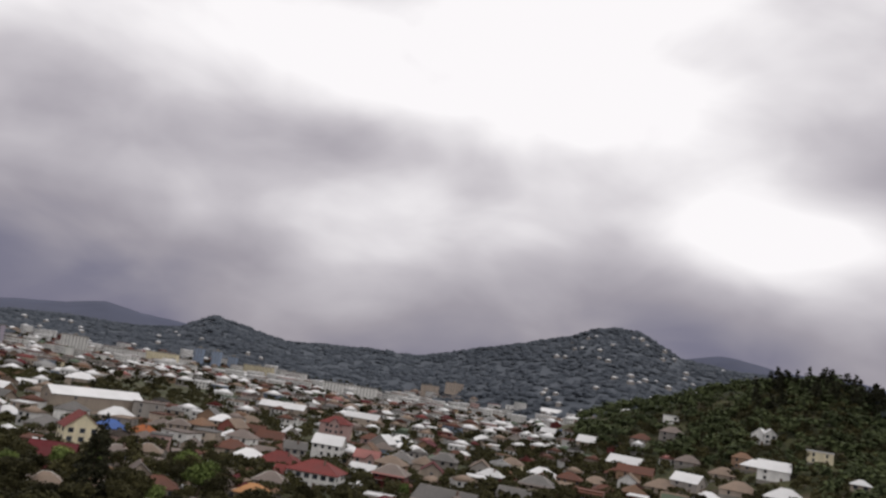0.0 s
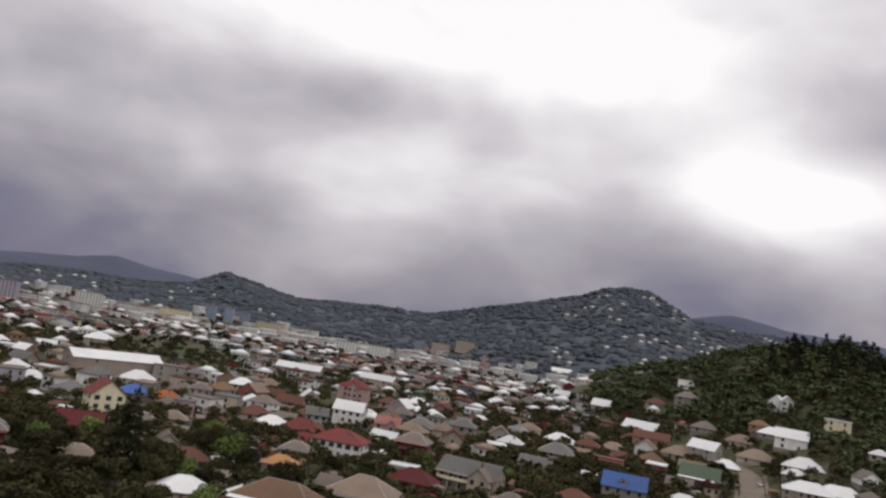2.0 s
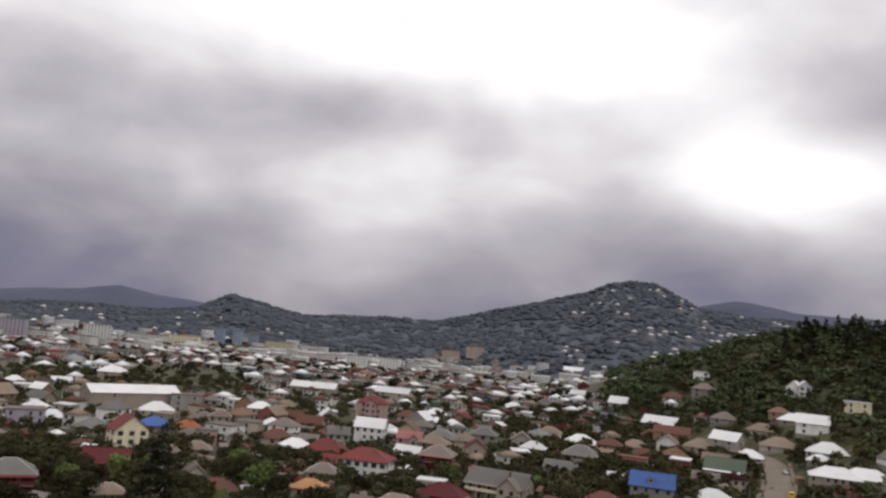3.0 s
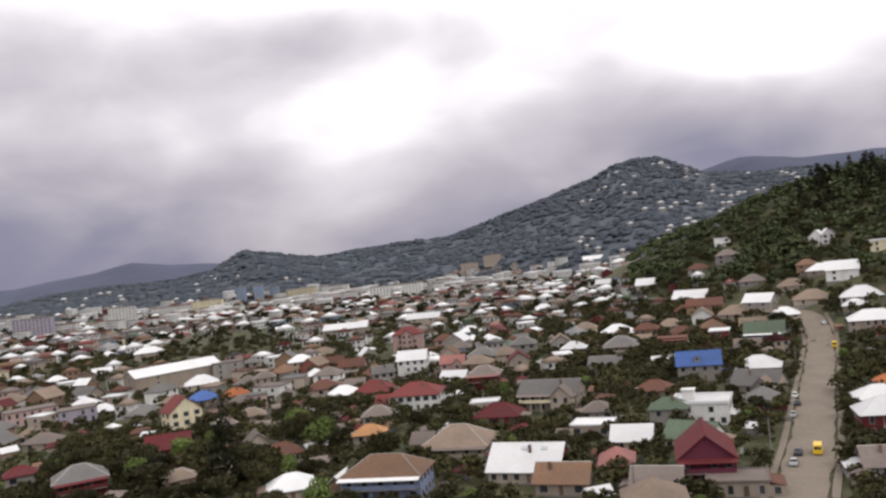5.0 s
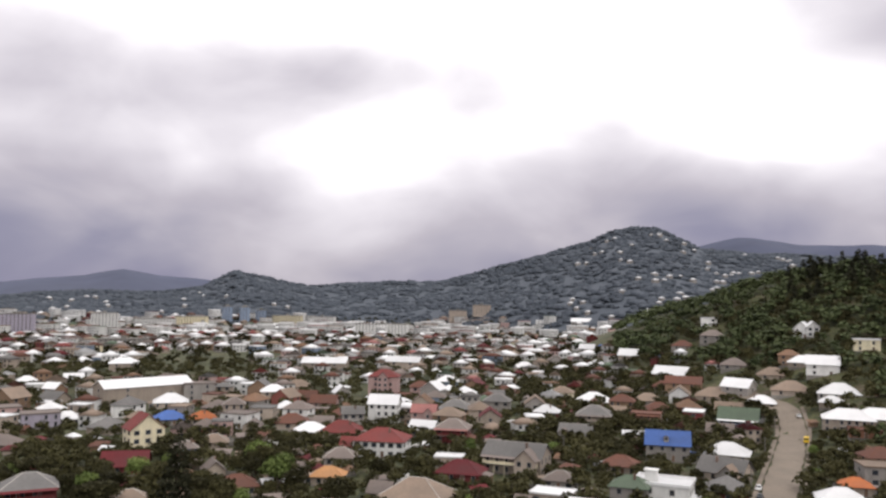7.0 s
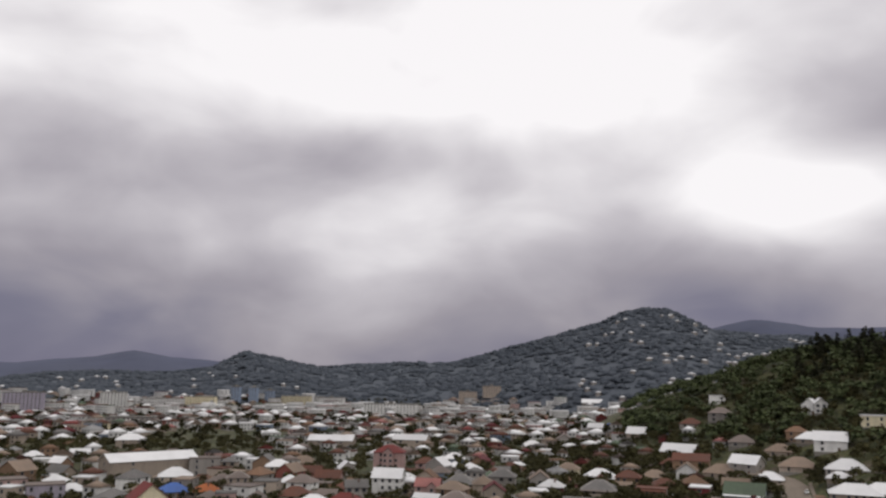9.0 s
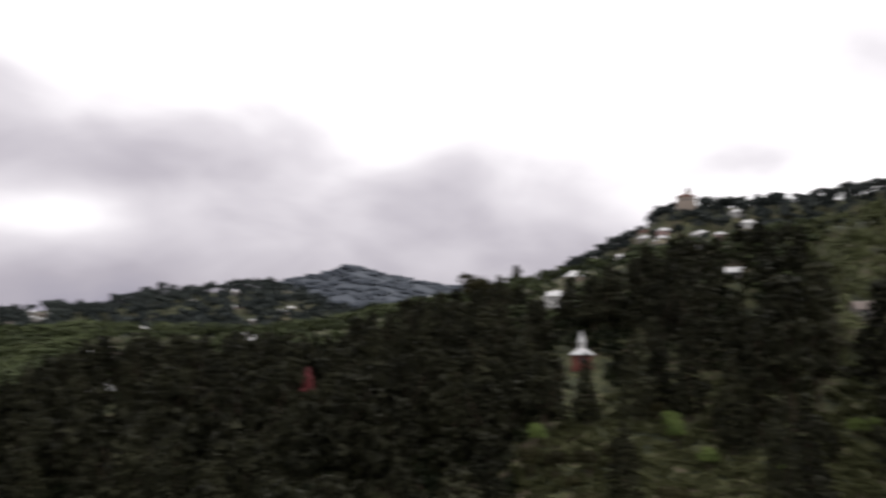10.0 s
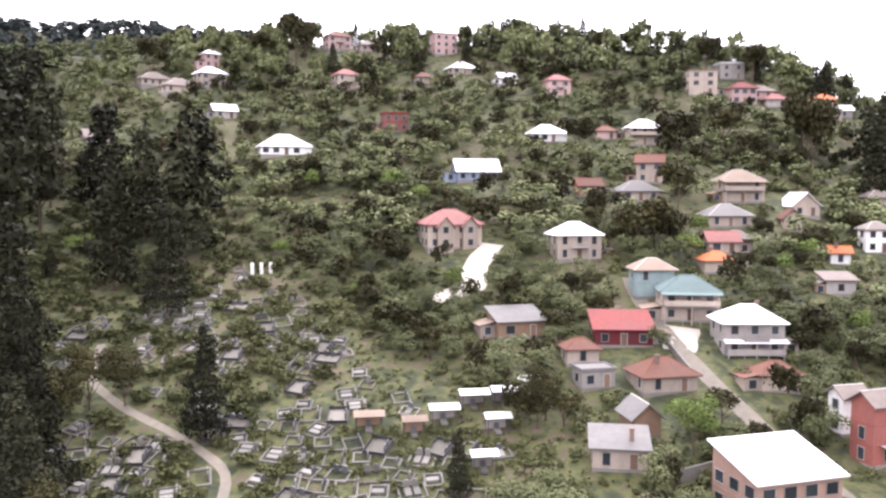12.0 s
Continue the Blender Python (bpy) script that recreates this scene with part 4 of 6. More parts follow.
house(103.6, -104.3, -107, 5.7, 4.3, 1, "flat", "slate", "grey")
house(202.0, -267.2, -121, 7.6, 5.7, 1, "hip", "grey", "pink")
house(194.5, -265.4, -120, 7.5, 5.6, 1, "hip", "pink", "grey")
house(273.1, 424.4, -32, 7.9, 5.9, 1, "hip", "white", "grey")
house(315.2, 424.2, -36, 9.0, 6.8, 1, "hip", "white", "beige")
house(316.7, 402.3, -37, 9.4, 7.1, 1, "hip", "white", "beige")
house(268.0, 368.3, -35, 8.3, 6.2, 1, "gable", "white", "grey")
house(215.7, 375.2, -29, 8.4, 6.3, 2, "hip", "white", "beige")
house(227.5, 357.0, -32, 11.7, 8.8, 2, "hip", "white", "white")
house(210.6, 313.2, -33, 10.4, 7.8, 1, "hip", "white", "brown")
house(177.2, 332.1, -27, 18.7, 11.2, 1, "hip", "white", "beige")
house(387.0, 256.8, -55, 6.5, 4.9, 1, "hip", "white", "grey")
house(329.8, 267.9, -50, 6.5, 4.9, 1, "gable", "white", "grey")
house(309.1, 356.1, -40, 6.5, 4.9, 1, "gable", "white", "grey")
house(362.2, 343.2, -46, 6.5, 4.9, 1, "hip", "grey", "beige")
house(598.7, 604.0, -44, 7.0, 5.3, 2, "hip", "grey", "beige")
house(342.2, 365.7, -42, 6.5, 4.9, 1, "hip", "white", "beige")
house(658.3, 625.6, -46, 7.6, 5.7, 1, "hip", "grey", "beige")
house(336.0, 411.9, -38, 6.5, 4.9, 1, "hip", "grey", "beige")
house(637.4, 529.0, -50, 6.8, 5.1, 1, "hip", "white", "beige")
house(669.9, 467.5, -54, 6.7, 5.0, 1, "hip", "white", "beige")
house(683.3, 391.8, -60, 6.5, 4.9, 1, "hip", "white", "white")
house(414.8, 239.8, -59, 6.5, 4.9, 1, "hip", "white", "white")
house(354.6, 239.7, -55, 6.5, 4.9, 1, "hip", "white", "white")
house(1479.5, 501.5, -71, 16.0, 16.0, 1, "hip", "white", "beige")
house(1600.6, 458.6, -74, 16.0, 17.1, 1, "hip", "brick", "beige")
house(804.3, 72.9, -84, 9.9, 7.4, 2, "hip", "white", "white")
house(784.3, 32.8, -87, 10.7, 8.0, 2, "hip", "white", "cream")
house(838.1, 53.4, -86, 11.5, 8.6, 1, "hip", "brick", "beige")
house(776.2, 4.0, -89, 6.5, 4.9, 1, "hip", "white", "white")
house(428.2, -8.1, -90, 6.5, 4.9, 1, "hip", "white", "white")
house(824.9, -34.4, -92, 6.8, 5.1, 1, "hip", "white", "grey")
house(436.4, 58.7, -81, 6.5, 4.9, 1, "gable", "white", "grey")
house(397.6, 63.6, -80, 6.5, 4.9, 1, "gable", "white", "grey")
house(364.9, -18.1, -92, 6.5, 4.9, 1, "gable", "white", "grey")
house(798.5, -44.4, -93, 6.5, 4.9, 1, "hip", "white", "grey")
house(736.9, 391.0, -61, 6.8, 5.1, 1, "hip", "white", "beige")
house(752.2, 380.1, -63, 6.5, 4.9, 1, "hip", "white", "beige")
# white-roofed houses up the wooded ridges
house(824, 51, -98, 14, 10.5, 1, "hip", "white", "grey", "houses on the ridge", 1)
house(796, 32, -70, 12, 9.0, 2, "hip", "white", "pink", "houses on the ridge", 1)
house(786, 35, -69, 14, 10.5, 1, "hip", "white", "beige", "houses on the ridge", 1)
house(766, 13, -101, 11, 8.2, 1, "hip", "white", "beige", "houses on the ridge", 1)
house(780, -2, -90, 12, 9.0, 1, "hip", "white", "grey", "houses on the ridge", 1)
house(802, 72, -85, 13, 9.8, 1, "hip", "white", "grey", "houses on the ridge", 1)
house(824, -34, -92, 11, 8.2, 2, "hip", "white", "white", "houses on the ridge", 1)
house(794, -43, -99, 12, 9.0, 2, "hip", "white", "white", "houses on the ridge", 1)
house(433, 59, -70, 12, 9.0, 1, "hip", "white", "beige", "houses on the ridge", 1)
house(382, 60, -69, 11, 8.2, 2, "hip", "white", "white", "houses on the ridge", 1)
house(765, -18, -103, 10, 7.5, 2, "hip", "white", "pink", "houses on the ridge", 1)
house(412, 237, -66, 12, 9.0, 1, "hip", "white", "grey", "houses on the ridge", 1)
house(326, 221, -68, 11, 8.2, 1, "hip", "white", "grey", "houses on the ridge", 1)
house(353, 290, -39, 14, 10.5, 1, "hip", "white", "beige", "houses on the ridge", 1)
house(323, 271, -32, 10, 7.5, 1, "hip", "white", "beige", "houses on the ridge", 1)
house(719, 441, -76, 11, 8.2, 1, "hip", "white", "beige", "houses on the ridge", 1)
house(714, 388, -61, 11, 8.2, 1, "hip", "white", "beige", "houses on the ridge", 1)
house(265, 214, -39, 10, 7.5, 1, "hip", "white", "beige", "houses on the ridge", 1)


# ---- the other houses of the town, plot by plot ----
def free(x, y, r):
    return all((x - a) ** 2 + (y - b) ** 2 > (r + c) ** 2 for a, b, c in TAKEN) and near_line(x, y, STREET) > r + 6


PICK_ROOF = ["grey"] * 4 + ["slate"] * 3 + ["tan"] * 5 + ["white"] * 4 + ["brick"] * 5 + ["brown"] * 2 + ["maroon", "red", "pink", "green"]
PICK_WALL = ["beige"] * 6 + ["grey"] * 4 + ["brown"] * 2 + ["pink"] * 2 + ["white"] * 2 + ["cream", "bluegrey", "redbrick", "darkred"]
town = random.Random(11)
plots = []
for iy in range(150, 640, 20):
    for ix in range(-420, 300, 19):
        x, y = ix + town.uniform(-5, 5) + (iy // 20 % 2) * 9, iy + town.uniform(-5, 5)
        az = math.degrees(math.atan2(x, y))
        r = math.hypot(x, y)
        if not -36 < az < 33 or float(ground(x, y)) > 22:
            continue
        leafy_gap = noise.noise(Vector((x * 0.012, y * 0.012, 3.0)))
        if r < 330 and leafy_gap < 0.12 or leafy_gap < -0.28:
            continue
        if r < 340 and az < -9 and town.random() < 0.9:
            continue
        plots.append((x, y, r))
FILLED = 0
plots.sort(key=lambda p: p[2])
for x, y, r in plots:
    w = town.uniform(7.5, 12.5)
    d = w * town.uniform(0.7, 1.0)
    yaw = town.choice((0, 90)) + town.uniform(-12, 12) - 12
    floors, kind = town.choice((1, 1, 1, 2, 2)), town.choice(("hip", "hip", "hip", "gable", "gable", "flat"))
    rc, wc = town.choice(PICK_ROOF), town.choice(PICK_WALL)
    if FILLED < 95 and free(x, y, w * 0.5):
        FILLED += 1
        house(x, y, yaw, w, d, floors, kind, rc, wc, detail=1 if r < 420 else 0)

# sheds and lean-tos between the houses
yards = random.Random(23)
SHEDS = 0
for _ in range(1600):
    a, r = radians(yards.uniform(-33, 30)), yards.uniform(165, 440)
    x, y = r * math.sin(a), r * math.cos(a)
    w = yards.uniform(3.0, 5.2)
    yaw, kind, rc, wc = yards.uniform(-60, 60), yards.choice(("gable", "shed", "hip")), yards.choice(("grey", "grey", "tan", "brown", "white", "brick", "maroon")), yards.choice(("beige", "grey", "brown"))
    if SHEDS < 130 and float(ground(x, y)) < 18 and free(x, y, w * 0.3):
        SHEDS += 1
        house(x, y, yaw, w, w * 0.7, 1, kind, rc, wc, group="sheds in the yards", detail=-1)

# ---- what sets the nearest houses apart ----
def named_house(x, y):
    return min((o for o in scene.objects if o.name.split(".")[0] == "house"), key=lambda o: (o.location.x - x) ** 2 + (o.location.y - y) ** 2)


def roof_plane(w, d, floors, u, f):
    """A place on the front slope of a gabled roof: u along the ridge, f from the eaves (0) to the ridge (1)."""
    rise = min(0.36 * d, 4.6)
    return pose(u, -d / 2 * (1 - f), 2.9 * floors + 0.42 + rise * f, math.degrees(math.atan2(rise, d / 2)))


def gable_cladding(x, y, w, d, floors, colour):
    """Sheet cladding over both gable ends, proud of the wall."""
    root = named_house(x, y)
    h, rise = 2.9 * floors + 0.3, min(0.36 * d, 4.6)
    for sx in (-1, 1):
        p, q = sx * (w / 2 + 0.02), sx * (w / 2 + 0.12)
        verts = [(e, *c) for e in (p, q) for c in ((-d / 2, h - 0.1), (d / 2, h - 0.1), (0, h + rise - 0.12))]
        child("gable_cladding", mesh_of("gable_cladding", verts, [(0, 2, 1), (3, 4, 5), (0, 1, 4, 3), (1, 2, 5, 4), (2, 0, 3, 5)], wall_matter(colour)), root, "maroon sheet cladding")


def rooflights(x, y, w, d, floors, spots):
    root = named_house(x, y)
    for u, f in spots:
        child("rooflight", slab_mesh("rooflight", 1.5, 1.1, 0.16, matter("rooflight_sheet", (0.42, 0.43, 0.44), 0.4, 0, 2, 0.1, 0, 0.2, 0), 0.03), root, "translucent grey rooflight", m=roof_plane(w, d, floors, u, f))


def dormer(x, y, w, d, floors, u, rc, wc):
    root = named_house(x, y)
    at = roof_plane(w, d, floors, u, 0.3).translation
    verts, faces = ring_tower(0.8, 0.9, [(-0.6, 0), (1.2, 0)])
    body = child("dormer", mesh_of("dormer", verts, faces + [(4, 5, 6, 7)], wall_matter(wc)), root, m=Matrix.Translation(at))
    verts, faces = roof_shape("gablefront", 1.6, 1.8, 0.7, 0.2, 0.08)
    child("dormer_roof", mesh_of("dormer_roof", verts, faces, roof_matter(rc)), body, m=pose(0, 0, 1.28))
    child("window", WINDOWS[0], body, m=pose(0, -0.9, 0.5) @ Matrix.Diagonal((0.8, 1, 0.7, 1)))


def veranda(x, y, w, d, floors, depth, rc, wc):
    """A balcony along the whole front on posts, under its own lean-to roof."""
    root = named_house(x, y)
    z = 2.9 * (floors - 1) + 0.3
    deck = child("veranda", slab_mesh("veranda", w * 0.96, depth, 0.2, CONCRETE, 0.02), root, m=pose(0, -d / 2 - depth / 2 - 0.1, z))
    n = max(3, int(w / 2.8))
    for i in range(n):
        child("post", slab_mesh("post", 0.2, 0.2, 2.3 + z + 0.8, wall_matter(wc), 0.02), deck, m=pose(-w * 0.46 + w * 0.92 * i / (n - 1), -depth / 2 + 0.15, -z - 0.8))
    child("railing", slab_mesh("railing", w * 0.96, 0.1, 0.95, wall_matter(wc), 0.02), deck, m=pose(0, -depth / 2 + 0.08, 0.2))
    o = 0.3
    top = [(-w / 2 - o, -depth / 2 - o, 2.3), (w / 2 + o, -depth / 2 - o, 2.3), (w / 2 + o, depth / 2, 2.75), (-w / 2 - o, depth / 2, 2.75)]
    verts = top + [(a, b, c - 0.12) for a, b, c in top]
    child("veranda_roof", mesh_of("veranda_roof", verts, [(0, 1, 2, 3), (7, 6, 5, 4)] + [(i, i + 4, (i + 1) % 4 + 4, (i + 1) % 4) for i in range(4)], roof_matter(rc)), deck)


def wing(x, y, at, w, d, floors, kind, rc, wc):
    """A lower wing built against the house, with its own roof and windows."""
    root = named_house(x, y)
    h = 2.9 * floors + 0.2
    verts, faces = ring_tower(w / 2, d / 2, [(-3, 0.06), (0.4, 0.06), (0.4, 0), (h, 0)])
    rise = 0.36 * d if kind == "gable" else 0.45 * w if kind == "gablefront" else 0.3 * min(w, d)
    k = len(verts) - 4
    if kind == "gablefront":
        verts += [(0, -d / 2, h + rise - 0.03), (0, d / 2, h + rise - 0.03)]
        faces += [(k, k + 1, k + 4), (k + 2, k + 3, k + 5)]
    elif kind == "gable":
        verts += [(-w / 2, 0, h + rise - 0.03), (w / 2, 0, h + rise - 0.03)]
        faces += [(k + 3, k, k + 4), (k + 1, k + 2, k + 5)]
    body = child("wing", mesh_of("wing", verts, faces, wall_matter(wc)), root, m=pose(*at))
    verts, faces = roof_shape(kind, w, d, rise, 0.5)
    child("wing_roof", mesh_of("wing_roof", verts, faces, roof_matter(rc)), body, m=pose(0, 0, h + 0.12))
    for fl in range(floors):
        for i in range(max(1, int(w / 2.6))):
            n = max(1, int(w / 2.6))
            child("window", WINDOWS[0], body, m=pose((i + 0.5) / n * w - w / 2, -d / 2, 1.7 + 2.9 * fl))


gable_cladding(10.8, 191.5, 16.5, 13.4, 1, "maroon")
rooflights(10.8, 191.5, 16.5, 13.4, 1, ((-0.5, 0.78), (4.2, 0.78)))
dormer(80.6, 290.0, 14.5, 10.9, 2, -0.5, "blue", "grey")
veranda(-22.2, 188.0, 18.5, 11.1, 2, 1.8, "white", "blue")
veranda(-5.2, 222.4, 17.9, 13.4, 1, 1.9, "grey", "beige")
veranda(25.6, 266.1, 19.0, 11.4, 2, 1.7, "grey", "cream")
veranda(47.5, 177.5, 11.4, 15.5, 2, 2.2, "maroon", "purple")
veranda(-105.0, 214.2, 12.8, 9.6, 2, 1.6, "maroon", "darkred")
veranda(68.1, 360.6, 14.4, 10.8, 2, 1.6, "grey", "beige")
veranda(91.2, 363.2, 12.8, 9.6, 2, 1.5, "brick", "brown")
veranda(5.9, 318.6, 12.4, 9.3, 2, 1.6, "pink", "darkred")
veranda(128.1, 352.4, 15.8, 11.8, 2, 1.6, "white", "bluegrey")
wing(25.6, 266.1, (5.5, -7.2, 0), 6.5, 5.0, 2, "gablefront", "grey", "beige")
wing(-22.2, 188.0, (-11.5, 0.5, 0), 6.0, 8.0, 1, "gablefront", "white", "brown")
wing(-19.4, 291.2, (-11.3, 1.5, 0), 7.0, 7.5, 1, "gable", "red", "pink")
wing(-5.2, 222.4, (-10.5, 1.0, 0), 6.0, 6.5, 1, "gable", "grey", "beige")
wing(54.4, 325.4, (-4.0, -6.2, 0), 5.5, 4.5, 1, "gablefront", "grey", "grey")
wing(-6.0, 360.6, (2.6, -4.8, 0), 4.6, 3.6, 2, "gablefront", "pink", "pink")
wing(-30.1, 456.9, (0.0, -7.2, 0), 6.0, 3.6, 4, "gablefront", "red", "pink")
wing(89.7, 258.4, (3.5, -6.0, 0), 6.5, 4.5, 1, "gablefront", "tan", "grey")
# hillside
veranda(113.3, -136.2, 10.7, 8.0, 2, 1.5, "teal", "beige")
veranda(98.9, -135.9, 10.5, 7.9, 1, 1.2, "white", "grey")
veranda(194.9, -202.9, 10.2, 7.6, 2, 1.4, "white", "beige")
veranda(148.6, -192.3, 10.7, 8.0, 2, 1.4, "tan", "beige")
wing(168.7, -115.7, (-2.6, -5.2, 0), 3.6, 1.6, 2, "gablefront", "pink", "beige")
wing(168.7, -115.7, (3.4, -5.2, 0), 3.6, 1.6, 2, "gablefront", "pink", "beige")

# ---- further off: the packed quarters between the town and the hills ----
def quarter():
    rng = np.random.RandomState(5)
    boxes = {}
    for iy in list(range(300, 660, 16)) + list(range(660, 1480, 21)):
        for ix in range(-900, 420, 20):
            x, y = ix + rng.uniform(-7, 7), iy + rng.uniform(-7, 7)
            r, az, g = math.hypot(x, y), math.degrees(math.atan2(x, y)), float(ground(x, y))
            w, d, h = rng.uniform(9, 15), rng.uniform(8, 12), rng.choice((3.2, 4, 6, 6.5))
            turn, kind, rk, wk = rng.uniform(-0.5, 0.5), rng.rand(), rng.randint(len(PICK_ROOF)), rng.randint(len(PICK_WALL))
            keep = rng.rand()
            if not -40 < az < (16 if r > 640 else 33) or r < 330 or r > 1440 or g > 18 or noise.noise(Vector((x * 0.008, y * 0.008, 9.0))) < -0.22 or keep < 0.12:
                continue
            if r < 640:
                w, d, h = w * 0.72, d * 0.78, min(h, 6)
            if r < 900 and not free(x, y, w * 0.5):
                continue
            if r > 1050 and keep > 0.75:
                w, h = w * 1.8, rng.choice((7, 10, 13))
            c, s = math.cos(turn), math.sin(turn)
            rot = np.array([[c, s, 0], [-s, c, 0], [0, 0, 1]])
            a, b = w / 2, d / 2
            v = np.array([(-a, -b, -1), (a, -b, -1), (a, b, -1), (-a, b, -1), (-a, -b, h), (a, -b, h), (a, b, h), (-a, b, h)], float)
            f = [(0, 1, 5), (0, 5, 4), (1, 2, 6), (1, 6, 5), (2, 3, 7), (2, 7, 6), (3, 0, 4), (3, 4, 7)]
            boxes.setdefault("wall_" + PICK_WALL[wk] if h < 7 and keep < 0.62 else "wall_white", []).append((v @ rot + (x, y, g), f))
            # rows of windows on the two long sides
            wv, wf = [], []
            for fl in range(max(1, int(h / 2.9))):
                for i in range(int(w / 3)):
                    u, z0 = -a + 1.0 + 3 * i, 1.0 + 2.9 * fl
                    k = len(wv)
                    wv += [(u, -b - 0.06, z0), (u + 1.3, -b - 0.06, z0), (u + 1.3, -b - 0.06, z0 + 1.4), (u, -b - 0.06, z0 + 1.4)]
                    wf += [(k, k + 1, k + 2), (k, k + 2, k + 3)]
            boxes.setdefault("glass", []).append((np.array(wv) @ rot + (x, y, g), wf))
            o = 0.45
            if kind < 0.75 and h < 7:
                top = 0.27 * d
                v = np.array([(-a - o, -b - o, h - 0.2), (a + o, -b - o, h - 0.2), (a + o, b + o, h - 0.2), (-a - o, b + o, h - 0.2), (-a + b, 0, h + top), (a - b, 0, h + top)])
                f = [(0, 1, 5), (0, 5, 4), (2, 3, 4), (2, 4, 5), (1, 2, 5), (3, 0, 4), (0, 2, 1), (0, 3, 2)]
            else:
                v = np.array([(-a - .3, -b - .3, h), (a + .3, -b - .3, h), (a + .3, b + .3, h), (-a - .3, b + .3, h), (-a - .3, -b - .3, h + .5), (a + .3, -b - .3, h + .5), (a + .3, b + .3, h + .5), (-a - .3, b + .3, h + .5)])
                f = [(0, 1, 5), (0, 5, 4), (1, 2, 6), (1, 6, 5), (2, 3, 7), (2, 7, 6), (3, 0, 4), (3, 4, 7), (4, 5, 6), (4, 6, 7)]
            boxes.setdefault("roof_" + PICK_ROOF[rk] if rng.rand() > (0.05 if r < 640 else 0.28) else "roof_white", []).append((v @ rot + (x, y, g), f))
            TAKEN.append((x, y, 5)) if r < 900 else None
    for key, parts in boxes.items():
        vs, fs, k = [], [], 0
        for v, f in parts:
            if not len(f):
                continue
            vs.append(v)
            fs.append(np.array(f) + k)
            k += len(v)
        kind = key.split("_")[1] if "_" in key else ""
        mat = GLASS if key == "glass" else roof_matter(kind) if key.startswith("roof") else wall_matter(kind)
        name = "distant_windows" if key == "glass" else "distant_roofs" if key.startswith("roof") else "distant_house_walls"
        what = "dark windows" if key == "glass" else f"{kind} roofs" if key.startswith("roof") else f"{kind} walls"
        tagged(new(name, soup(name, np.concatenate(vs), np.concatenate(fs), mat)), f"{what} of the crowded quarters before the hills", "houses", kind="stuff")


quarter()


# ---- apartment blocks and long sheds at the far edge of town ----
def apartment_block(x, y, yaw, w, d, floors, wc, label):
    root = new("apartment_block")
    root.matrix_basis = pose(x, y, float(ground(x, y)), 0, 0, yaw)
    tagged(root, label, "apartment block", "apartment blocks")
    TAKEN.append((x, y, w / 2))
    h = floors * 2.9
    levels = [(-2, 0.0)]
    for k in range(1, floors):
        levels += [(2.9 * k, 0.0), (2.9 * k, 0.25), (2.9 * k + 0.3, 0.25), (2.9 * k + 0.3, 0.0)]
    verts, faces = ring_tower(w / 2, d / 2, levels + [(h, 0.0)])
    child("wall", mesh_of("wall", verts, faces, wall_matter(wc)), root)
    bm = bmesh.new()
    box(bm, -w / 2 - 0.4, -d / 2 - 0.6, h, w / 2 + 0.4, d / 2 + 0.4, h + 0.6)
    box(bm, -2.5, -2, h + 0.6, 2.5, 2, h + 3)
    child("roof", baked("roof", bm, CONCRETE), root)
    for fl in range(floors):
        for i in range(int(w / 4.2)):
            child("window", WINDOWS[0], root, m=pose(-w / 2 + 2.1 + 4.2 * i, -d / 2, 1.6 + 2.9 * fl))


apartment_block(-452, 1112, 22, 34, 14, 9, "white", "tall pale grey nine-storey apartment block at the town's edge")
apartment_block(-508, 985, 27, 46, 14, 9, "lilac", "long pale lilac-grey nine-storey apartment block at the town's edge")
apartment_block(-346, 1340, 15, 16, 14, 9, "bluegrey", "slim blue-grey apartment tower among low sheds")
apartment_block(-320, 1350, 14, 16, 14, 9, "bluegrey", "slim blue-grey apartment tower among low sheds")
apartment_block(-295, 1358, 13, 16, 14, 8, "bluegrey", "slim blue-grey apartment tower among low sheds")
apartment_block(-432, 1250, 19, 60, 14, 5, "white", "long white five-storey apartment block")
apartment_block(-386, 1282, 17, 50, 14, 6, "cream", "long cream apartment block of six storeys")
apartment_block(-255, 1380, 10, 50, 14, 5, "cream", "long yellow-cream five-storey apartment block")
apartment_block(-200, 1400, 8, 46, 14, 5, "white", "long white five-storey apartment block")
apartment_block(-76, 1080, 4, 70, 16, 6, "white", "broad white six-storey apartment block above the roofs")
apartment_block(30, 1400, -2, 30, 14, 7, "beige", "beige seven-storey apartment block under the hill")
apartment_block(70, 1395, -3, 30, 14, 6, "beige", "beige six-storey apartment block under the hill")
apartment_block(-299, 782, 21, 44, 14, 3, "grey", "long grey three-storey apartment block beside a field")


